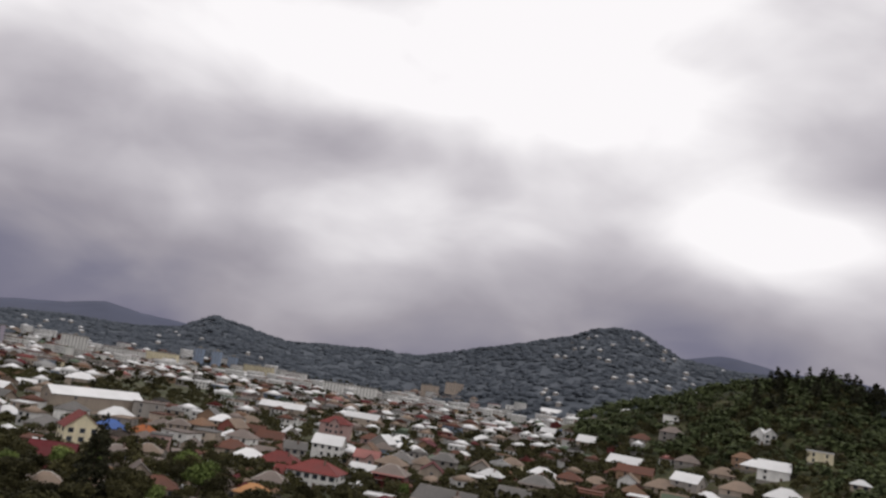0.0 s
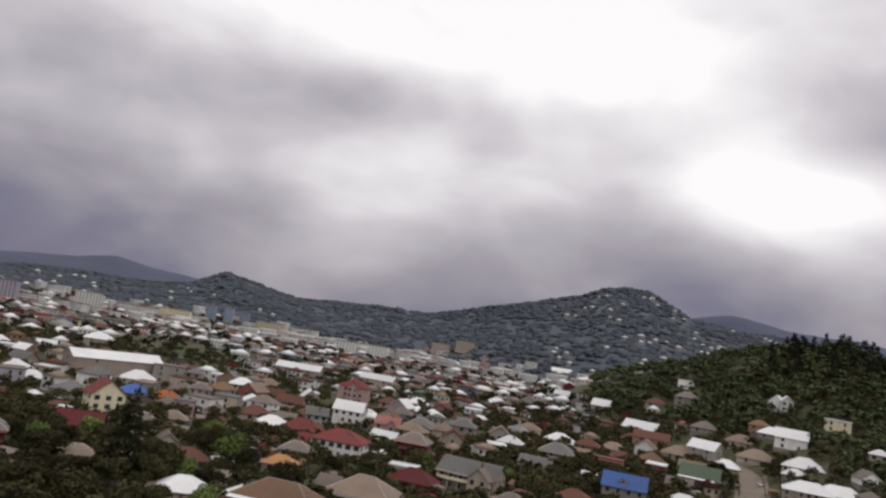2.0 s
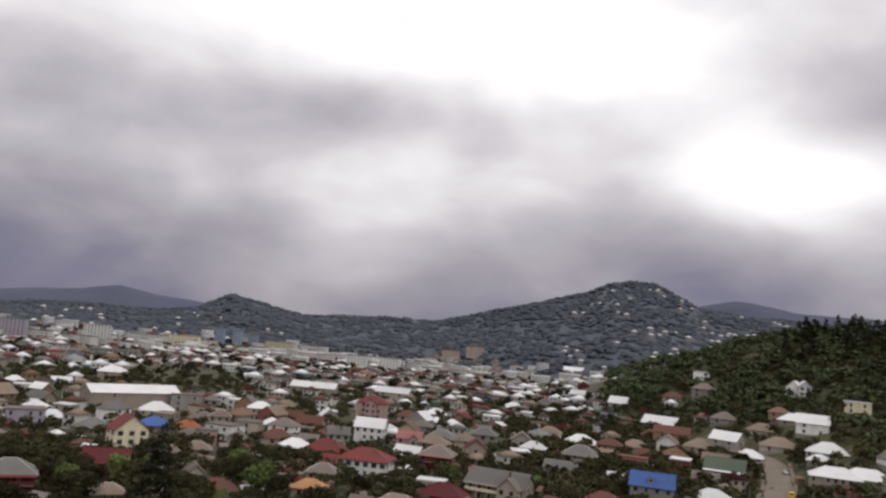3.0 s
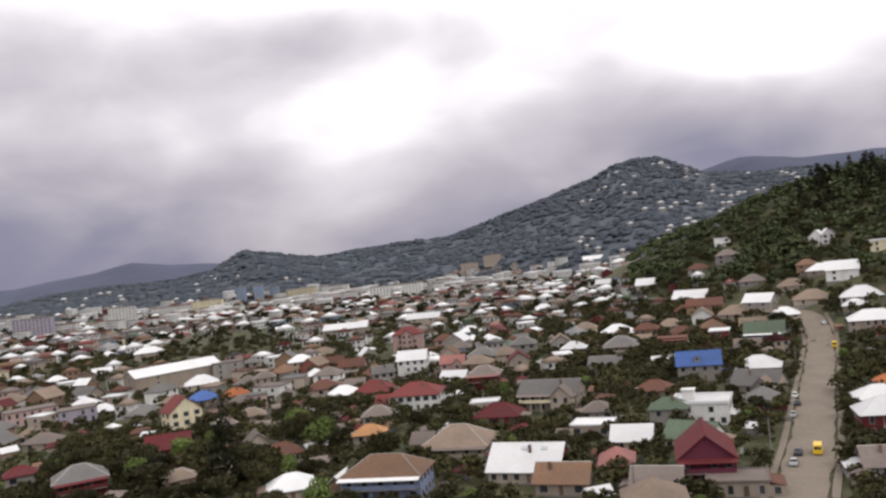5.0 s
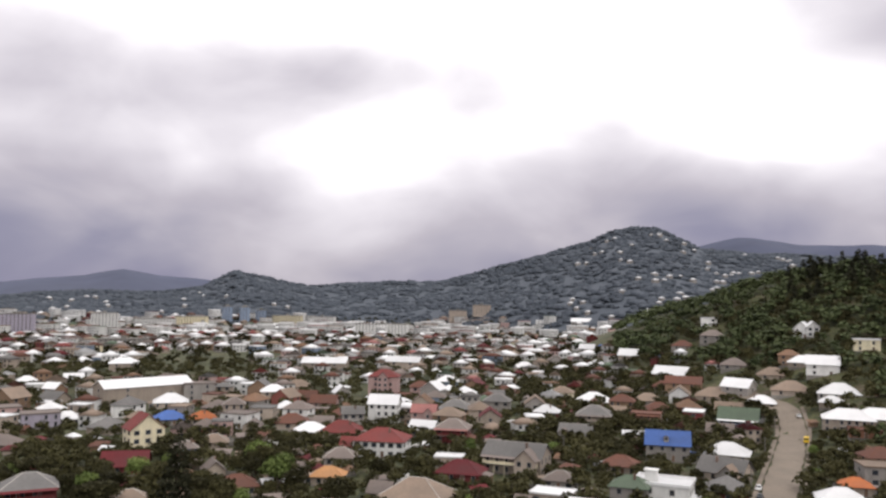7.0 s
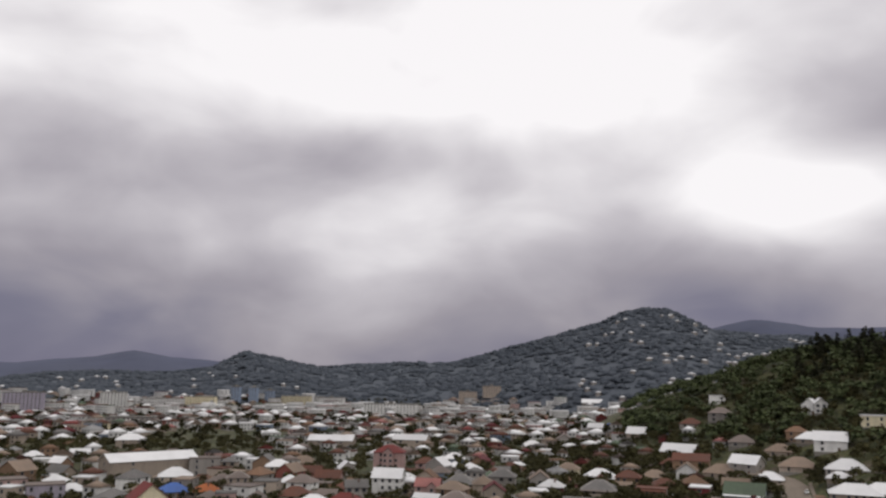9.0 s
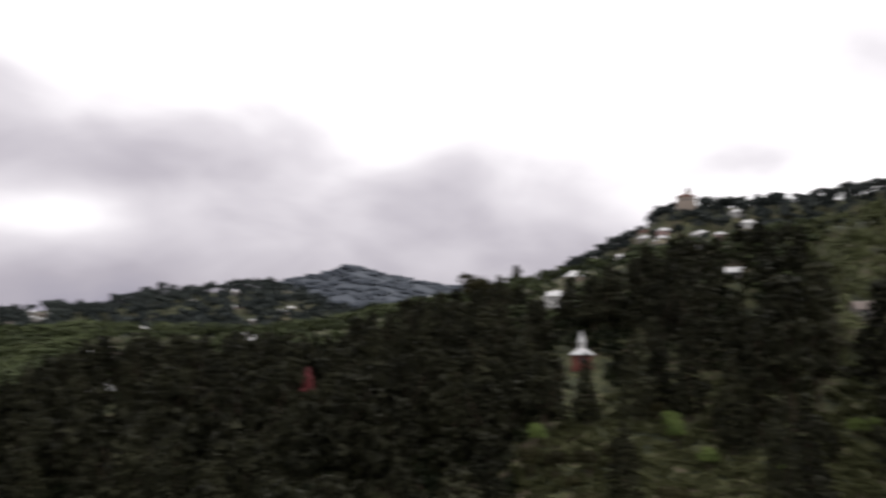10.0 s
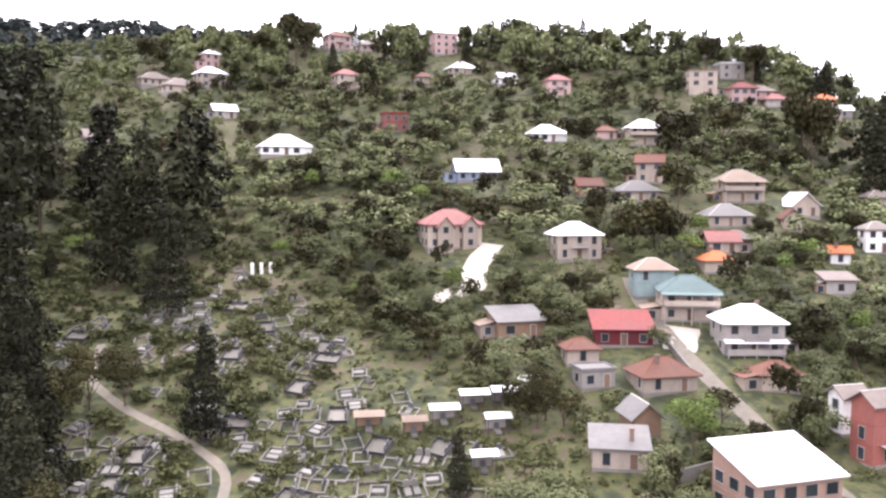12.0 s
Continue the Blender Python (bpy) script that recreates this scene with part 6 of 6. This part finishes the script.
def broad_lobes(rng, tall=1.0):
    lobes = [(0, 0, 0.62 * tall, 0.30, 0.27)]
    for _ in range(6):
        a, q = rng.uniform(0, 6.28), rng.uniform(0.12, 0.3)
        lobes.append((q * math.cos(a), q * math.sin(a), rng.uniform(0.4, 0.82) * tall, rng.uniform(0.13, 0.23), rng.uniform(0.12, 0.19)))
    return lobes


def spire_lobes(rng):
    lobes = []
    for k in range(9):
        u = k / 8
        rad = 0.17 * (1 - u) ** 0.7 + 0.025
        lobes.append((rng.uniform(-0.03, 0.03), rng.uniform(-0.03, 0.03), 0.12 + 0.83 * u, rad * rng.uniform(0.8, 1.2), 0.085))
    return lobes


def pine_lobes(rng):
    lobes = []
    for k in range(10):
        u = k / 9
        a = rng.uniform(0, 6.28)
        rad = (0.26 - 0.16 * u) * rng.uniform(0.6, 1.1)
        lobes.append((0.12 * (1 - u) * math.cos(a), 0.12 * (1 - u) * math.sin(a), 0.3 + 0.66 * u, rad, 0.07))
    return lobes


def trunk_mesh(rng, height, thick, limbs):
    """A tapered trunk with limbs, height 1."""
    verts, faces = [], []

    def tube(p, q, r0, r1, n=6):
        k = len(verts)
        d = (q - p).normalized()
        s = d.cross(Vector((0.3, 0.9, 0.1))).normalized()
        t = d.cross(s)
        for c, r in ((p, r0), (q, r1)):
            verts.extend(c + (s * math.cos(6.2832 * i / n) + t * math.sin(6.2832 * i / n)) * r for i in range(n))
        faces.extend((k + i, k + (i + 1) % n, k + n + (i + 1) % n, k + n + i) for i in range(n))

    top = Vector((rng.uniform(-0.03, 0.03), rng.uniform(-0.03, 0.03), height))
    mid = Vector((rng.uniform(-0.02, 0.02), rng.uniform(-0.02, 0.02), height * 0.5))
    tube(Vector((0, 0, -0.06)), mid, thick, thick * 0.75)
    tube(mid, top, thick * 0.75, thick * 0.25)
    for _ in range(limbs):
        a, z = rng.uniform(0, 6.28), rng.uniform(0.3, 0.8) * height
        tube(mid * (z / height), Vector((0.24 * math.cos(a), 0.24 * math.sin(a), z + 0.16)), thick * 0.4, thick * 0.12, 5)
    return mesh_of("trunk", verts, faces, BARK)


def tree_kind(name, label, lobes, n, size, leaves, trunk_h, thick, limbs, seed):
    rng = np.random.RandomState(seed)
    root = new(name)
    tagged(root, label, "tree", "trees")
    child("trunk", trunk_mesh(rng, trunk_h, thick, limbs), root)
    v, f = tuft_cloud(rng, n, lobes(rng), size)
    child("crown", soup("crown", v, f, leaves), root)
    return root


KINDS = {}
for k in range(4):
    KINDS["broad", k] = tree_kind("broadleaf_tree", "dark green broadleaf tree with a dense uneven crown", broad_lobes, 1150, 0.034, BROAD, 0.6, 0.022, 5, 20 + k)
for k in range(2):
    KINDS["bright", k] = tree_kind("broadleaf_tree", "fresh light-green broadleaf tree in full leaf", broad_lobes, 1150, 0.034, BRIGHT, 0.6, 0.022, 5, 30 + k)
for k in range(3):
    KINDS["spire", k] = tree_kind("cypress", "tall narrow dark cypress with a ragged outline", spire_lobes, 1250, 0.022, PINE, 0.9, 0.014, 0, 40 + k)
for k in range(3):
    KINDS["pine", k] = tree_kind("pine_tree", "tall dark pine with open irregular branches", pine_lobes, 1250, 0.024, PINE, 0.92, 0.013, 6, 50 + k)
for k in range(3):
    KINDS["fine_spire", k] = tree_kind("cypress", "tall narrow dark cypress with a ragged outline", spire_lobes, 4400, 0.0115, PINE, 0.9, 0.014, 0, 60 + k)
for k in range(2):
    KINDS["fine_broad", k] = tree_kind("broadleaf_tree", "dark green broadleaf tree with a dense uneven crown", broad_lobes, 3400, 0.018, BROAD, 0.6, 0.022, 5, 70 + k)
KINDS["fine_bright", 0] = tree_kind("broadleaf_tree", "fresh light-green broadleaf tree in full leaf", broad_lobes, 3600, 0.018, BRIGHT, 0.6, 0.022, 5, 80)
USED = set()
TREE_RNG = random.Random(3)


def tree(kind, x, y, h, wide=1.0):
    options = [k for k in KINDS if k[0] == kind]
    pick = TREE_RNG.choice(options)
    m = pose(x, y, float(ground(x, y)) - 0.1, 0, 0, TREE_RNG.uniform(0, 360)) @ Matrix.Diagonal((h * wide, h * wide, h, 1))
    if pick in USED:
        own = KINDS[pick].scale
        copy_thing(KINDS[pick], m @ Matrix.Diagonal((1 / own[0], 1 / own[1], 1 / own[2], 1)))
    else:
        USED.add(pick)
        KINDS[pick].matrix_basis = m
    TAKEN.append((x, y, h * 0.12))


# graveyard cypresses and pines
tree("spire", 229.5, 12, 25, 1.0)
tree("spire", 236, 6, 22, 1.1)
tree("spire", 230, -2, 27, 1.0)
tree("spire", 228, 25, 19, 1.1)
tree("spire", 212, -18, 29, 1.0)
tree("spire", 206, -12, 24, 1.1)
tree("spire", 180, 10, 17, 1.2)
tree("broad", 170, 0, 9, 1.1)
tree("broad", 196, 14, 8, 1.2)
tree("fine_spire", 130.8, -17.4, 36, 0.85)
tree("fine_spire", 141.0, -21.5, 33, 1.1)
tree("fine_spire", 166.9, -50.1, 23.5, 1.1)
tree("fine_spire", 121.3, -45.3, 17, 1.15)
tree("fine_spire", 89.4, -69.5, 9.5, 1.1)
tree("spire", 193.2, -59.3, 33, 1.2)
tree("pine", 201.3, -64.4, 30, 1.2)
tree("spire", 209.5, -54.2, 29, 1.1)
tree("spire", 186.0, -42.9, 29, 1.0)
tree("pine", 218.7, -47.0, 32, 0.9)
tree("fine_spire", 108.3, -20.4, 21, 1.2)
tree("fine_spire", 100.2, -16.4, 19, 1.1)
tree("fine_broad", 104, -22, 11, 0.9)
tree("fine_broad", 140, -32, 11, 0.8)
tree("fine_broad", 132, -26, 13, 0.9)
tree("broad", 329, -138, 25, 0.7)
tree("broad", 334, -144, 19, 0.65)
tree("fine_bright", 80.3, -102.5, 8.5, 1.05)
tree("bright", 146, -103, 6, 1.0)
tree("broad", 171, -193, 19, 0.9)
tree("broad", 156, -233, 25, 0.7)
tree("spire", 139, -239, 26, 1.2)
tree("broad", 196, -178, 13, 1.0)
tree("bright", -45, 233, 12, 1.1)
tree("bright", -57, 262, 11, 1.0)
tree("spire", -64, 205, 22, 1.1)
tree("pine", 560, 120, 22, 1.1)
tree("broad", 388, 100, 24, 0.9)
tree("broad", 143, 373, 9, 1.1)
tree("broad", 139, 363, 8, 1.1)
tree("broad", 147, 384, 9, 1.0)
tree("fine_spire", 120, -21, 29, 1.0)
tree("fine_broad", 138, -37, 10, 1.0)
tree("spire", 214, -48, 25, 1.1)
tree("pine", 219, -26, 37, 1.0)
tree("pine", 248, -37, 33, 1.0)
tree("pine", 232, -33, 31, 1.1)
tree("broad", 138, -147, 14, 1.1)
tree("broad", 134, -152, 12, 1.1)
tree("broad", 162, -237, 19, 0.9)
tree("broad", 175, -217, 15, 1.0)
tree("pine", 146, -246, 23, 1.2)
tree("fine_broad", 99, -91, 9, 0.9)
tree("broad", 161, -98, 7, 1.0)
tree("broad", 350, -85, 18, 0.9)
tree("broad", 342, -127, 14, 0.9)
tree("broad", 151, -173, 13, 1.0)
tree("spire", 193, -292, 16, 1.3)
tree("broad", 281, -229, 12, 0.9)
tree("broad", 272, -252, 10, 0.9)
tree("broad", 211, -274, 17, 0.8)
tree("broad", 228, -268, 15, 0.9)


def scatter_trees(n, seed, place, kinds, h0, h1, gap=2.0):
    rng = random.Random(seed)
    made = tries = 0
    while made < n and tries < n * 60:
        tries += 1
        x, y = place(rng)
        h = rng.uniform(h0, h1)
        if near_line(x, y, STREET) < 7.5 or near_line(x, y, LANE) < 4 or near_line(x, y, DRIVE) < 4 or near_line(x, y, PATH_A) < 2.5:
            continue
        if all((x - a) ** 2 + (y - b) ** 2 > (gap + c) ** 2 for a, b, c in TAKEN):
            tree(rng.choice(kinds), x, y, h, rng.uniform(0.9, 1.35))
            made += 1


def sector(a0, a1, r0, r1):
    def place(rng):
        a, r = radians(rng.uniform(a0, a1)), math.sqrt(rng.uniform(r0 * r0, r1 * r1))
        return r * math.sin(a), r * math.cos(a)
    return place


YARD_TEST = [(86, -6), (80, -51), (86, -84), (110, -86), (135, -79), (182, -77), (208, -62), (248, -38), (260, -5), (249, 27), (195, 38), (138, 21)]


def in_yard(x, y):
    """Inside the graveyard's outline."""
    x, y = np.asarray(x, float), np.asarray(y, float)
    inside = np.zeros(x.shape, bool)
    for (ax, ay), (bx, by) in zip(YARD_TEST, YARD_TEST[1:] + YARD_TEST[:1]):
        cross = (ay > y) != (by > y)
        with np.errstate(divide="ignore", invalid="ignore"):
            inside ^= cross & (x < (bx - ax) * (y - ay) / (by - ay if by != ay else 1e-9) + ax)
    return inside


def off_yard(place):
    def other(rng):
        while True:
            x, y = place(rng)
            if not bool(in_yard(x, y)):
                return x, y
    return other


scatter_trees(115, 1, sector(-33, -6, 150, 270), ["broad"] * 9 + ["bright"], 6, 10, 0.8)
scatter_trees(55, 2, sector(-4, 32, 150, 330), ["broad"] * 6 + ["bright"], 4, 7, 1.8)
scatter_trees(75, 4, off_yard(sector(112, 150, 90, 240)), ["broad"] * 5 + ["bright"], 4, 7, 1.5)
scatter_trees(150, 5, off_yard(sector(40, 92, 110, 340)), ["pine", "pine", "spire"], 16, 26, 1.5)
scatter_trees(46, 8, sector(112, 151, 342, 392), ["spire"], 7, 14, 0.5)
scatter_trees(30, 6, sector(78, 106, 120, 230), ["spire", "bright", "broad"], 4, 8, 2.0)


# ---- woods and gardens: growth nobody could count ----
def woods(name, label, leaves, seed, n, place, lobes, tufts, size, h0, h1, gap, wide=(0.9, 1.3), test=None, calm=0.0):
    rng = np.random.RandomState(seed)
    prng = random.Random(seed)
    shapes = [tuft_cloud(rng, tufts, lobes(rng), size, calm) for _ in range(6)] if tufts else canopy_clumps(rng)
    taken = np.array(TAKEN)
    vs, fs, k = [], [], 0
    pts = np.array([place(prng) for _ in range(n)])
    ok = np.ones(n, bool)
    for s in range(0, n, 500):
        q = pts[s:s + 500]
        dd = np.hypot(q[:, None, 0] - taken[None, :, 0], q[:, None, 1] - taken[None, :, 1]) - taken[None, :, 2]
        ok[s:s + 500] = dd.min(1) > gap
    for line, wdt in ((STREET, 7.0), (LANE, 3.6), (DRIVE, 3.6), (PATH_A, 2.2)):
        ok &= near_line(pts[:, 0], pts[:, 1], line) > wdt
    if test is not None:
        ok &= test(pts[:, 0], pts[:, 1])
    pts = pts[ok]
    z = ground(pts[:, 0], pts[:, 1])
    for (x, y), g in zip(pts, z):
        v, f = shapes[prng.randrange(6)]
        h, w, a = prng.uniform(h0, h1), prng.uniform(*wide), prng.uniform(0, 6.28)
        c, s = math.cos(a) * h * w, math.sin(a) * h * w
        vs.append(v @ np.array([[c, s, 0], [-s, c, 0], [0, 0, h]]) + (x, y, g))
        fs.append(f + k)
        k += len(v)
    tagged(new(name, soup(name, np.concatenate(vs), np.concatenate(fs), leaves)), label, "woods", kind="stuff")


def patchy(scale, level, seed=0.0):
    def test(x, y):
        return np.array([noise.noise(Vector((a * scale, b * scale, seed))) > level for a, b in zip(x, y)])
    return test


def canopy_clumps(rng, count=6):
    """Closed uneven crowns for woods a kilometre off: domed, lumpy, open below."""
    bm = bmesh.new()
    bmesh.ops.create_icosphere(bm, subdivisions=2, radius=1.0)
    bmesh.ops.delete(bm, geom=[v for v in bm.verts if v.co.z < -0.2], context="VERTS")
    bmesh.ops.triangulate(bm, faces=bm.faces)
    bm.verts.index_update()
    base, tris = np.array([v.co for v in bm.verts]), np.array([[v.index for v in f.verts] for f in bm.faces])
    bm.free()
    out = []
    for k in range(count):
        lump = np.array([noise.noise(Vector(v * 2.2) + Vector((k * 9.0, 0, 0))) for v in base]) * 0.6 + rng.normal(size=len(base)) * 0.09
        v = base * (1 + lump)[:, None] * np.array([0.5, 0.5, 0.42])
        v[:, 2] -= 0.06
        out.append((v, tris))
    return out


def low_lobes(rng):
    lobes = [(0, 0, 0.3, 0.4, 0.35)]
    for _ in range(4):
        a = rng.uniform(0, 6.28)
        lobes.append((0.4 * math.cos(a), 0.4 * math.sin(a), rng.uniform(0.2, 0.6), 0.27, 0.25))
    return lobes


def outside(x, y):
    return ~in_yard(x, y)


woods("near_slope_trees", "leafy fruit trees and thickets near the lane", HILL, 60, 620, sector(106, 155, 95, 210), broad_lobes, 800, 0.029, 3.5, 7.5, 1.5, test=outside, calm=0.6)
woods("hillside_woods", "green broadleaf woods and thickets covering the hillside", HILL, 61, 1900, sector(96, 155, 200, 420), broad_lobes, 230, 0.054, 3.5, 8, 1.5, test=outside, calm=0.75)
woods("hillside_shrubs", "lighter green shrubs and brambles on the slope", SHRUB, 62, 3300, sector(94, 155, 170, 400), low_lobes, 90, 0.13, 1.2, 3.2, 0.6, test=outside, calm=0.75)
woods("near_slope_shrubs", "dense green shrubs and brambles near the lane", SHRUB, 76, 1500, sector(104, 155, 82, 185), low_lobes, 150, 0.095, 1.0, 2.8, 0.6, test=outside, calm=0.5)
woods("slope_grass", "tall grass and weeds on the open slope", SHRUB, 77, 9000, sector(90, 155, 82, 230), low_lobes, 16, 0.24, 0.35, 0.9, 0.1)
woods("graveyard_shrubs", "low shrubs and tall weeds between the graves", SHRUB, 72, 4600, sector(76, 118, 95, 270), low_lobes, 110, 0.115, 0.8, 2.8, 0.4, test=lambda x, y: in_yard(x, y) & (np.hypot(x, y) > 110))
woods("dark_slope_trees", "dark broadleaf trees among the lighter thickets", BROAD, 83, 400, sector(104, 155, 110, 400), broad_lobes, 300, 0.05, 5, 10, 1.2, (0.8, 1.2), test=outside)
woods("plot_weeds", "weeds and small bushes between the nearest graves", SHRUB, 84, 2600, sector(90, 140, 82, 130), low_lobes, 70, 0.13, 0.5, 1.5, 0.2, test=in_yard)
woods("crest_trees", "taller trees standing along the crest of the hill", HILL, 73, 330, sector(100, 152, 335, 400), broad_lobes, 170, 0.075, 6, 13, 2.0, (0.6, 1.0))
woods("pine_woods", "dark mixed woods with tall pines on the slope", PINE, 63, 1100, sector(38, 76, 130, 430), pine_lobes, 150, 0.06, 13, 20, 1.2, test=lambda x, y: patchy(0.01, -0.3)(x, y) & outside(x, y) & (np.hypot(x, y) < knots(np.degrees(np.arctan2(x, y)), 38, 230, 44, 330, 52, 390, 60, 390, 68, 330, 80, 330)))
woods("upper_pines", "dark pines climbing towards the church hill", PINE, 78, 420, sector(70, 97, 160, 400), pine_lobes, 130, 0.065, 10, 17, 1.5, test=lambda x, y: patchy(0.01, -0.1)(x, y) & outside(x, y))
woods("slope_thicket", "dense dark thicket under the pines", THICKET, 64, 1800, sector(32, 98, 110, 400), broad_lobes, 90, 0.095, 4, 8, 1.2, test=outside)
woods("upper_slope_woods", "lighter green woods on the upper slope", UPPER, 79, 2400, sector(28, 98, 330, 640), broad_lobes, 80, 0.1, 5, 10, 1.2, calm=0.5)
woods("near_hill_woods", "green woods on the hill beside the town", UPPER, 65, 2700, sector(12, 50, 400, 780), broad_lobes, 80, 0.1, 6, 11, 1.5, test=lambda x, y: ground(x, y) > 14, calm=0.75)
woods("near_hill_crest", "ragged dark trees on the brow of the near hill", PINE, 74, 80, sector(23, 33, 570, 640), pine_lobes, 130, 0.06, 9, 16, 1.0)
woods("garden_trees", "garden trees and fruit trees between the houses", BROAD, 66, 3500, sector(-36, 32, 140, 660), broad_lobes, 100, 0.09, 3.5, 7.0, -0.8)
woods("orchard_trees", "dark fruit trees crowding the gardens", BROAD, 81, 1500, sector(-36, -3, 140, 320), broad_lobes, 230, 0.06, 3, 5.6, 0.1, test=patchy(0.022, -0.08, 4.0))
woods("yard_trees", "dark fruit trees in the yards along the street", BROAD, 82, 1150, sector(-5, 34, 145, 330), broad_lobes, 230, 0.06, 3, 5.4, 0.1)
woods("hillfoot_trees", "dark garden trees crowding the houses under the hill", BROAD, 86, 1300, sector(6, 34, 300, 600), broad_lobes, 100, 0.09, 4, 8, -1.6)
woods("garden_shrubs", "hedges and shrubs in the gardens", SHRUB, 67, 1500, sector(-36, 32, 140, 420), low_lobes, 90, 0.15, 1.0, 2.4, 0.4)
woods("town_trees", "street and garden trees of the further quarters", BROAD, 68, 2800, sector(-40, 22, 600, 1480), broad_lobes, 45, 0.145, 5, 9, 1.0, test=lambda x, y: ground(x, y) < 12)
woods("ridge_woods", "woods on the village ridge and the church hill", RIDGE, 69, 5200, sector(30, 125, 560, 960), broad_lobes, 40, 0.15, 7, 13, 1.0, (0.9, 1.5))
woods("far_hill_woods", "distant dark woods of the hills beyond the town, haze blue painted in", HAZED_WOODS, 70, 11500, sector(-45, 40, 1100, 2000), None, 0, 0, 7, 12.5, 0.5, (1.3, 2.0), test=lambda x, y: ground(x, y) > 6)
woods("far_peak_woods", "distant woods of the high hill to the east, haze blue painted in", HAZED_WOODS, 71, 3000, sector(50, 92, 1050, 1850), None, 0, 0, 9, 15, 0.5, (1.2, 1.8))
for k, root in KINDS.items():
    if k not in USED:
        for o in (*root.children, root):
            bpy.data.objects.remove(o)
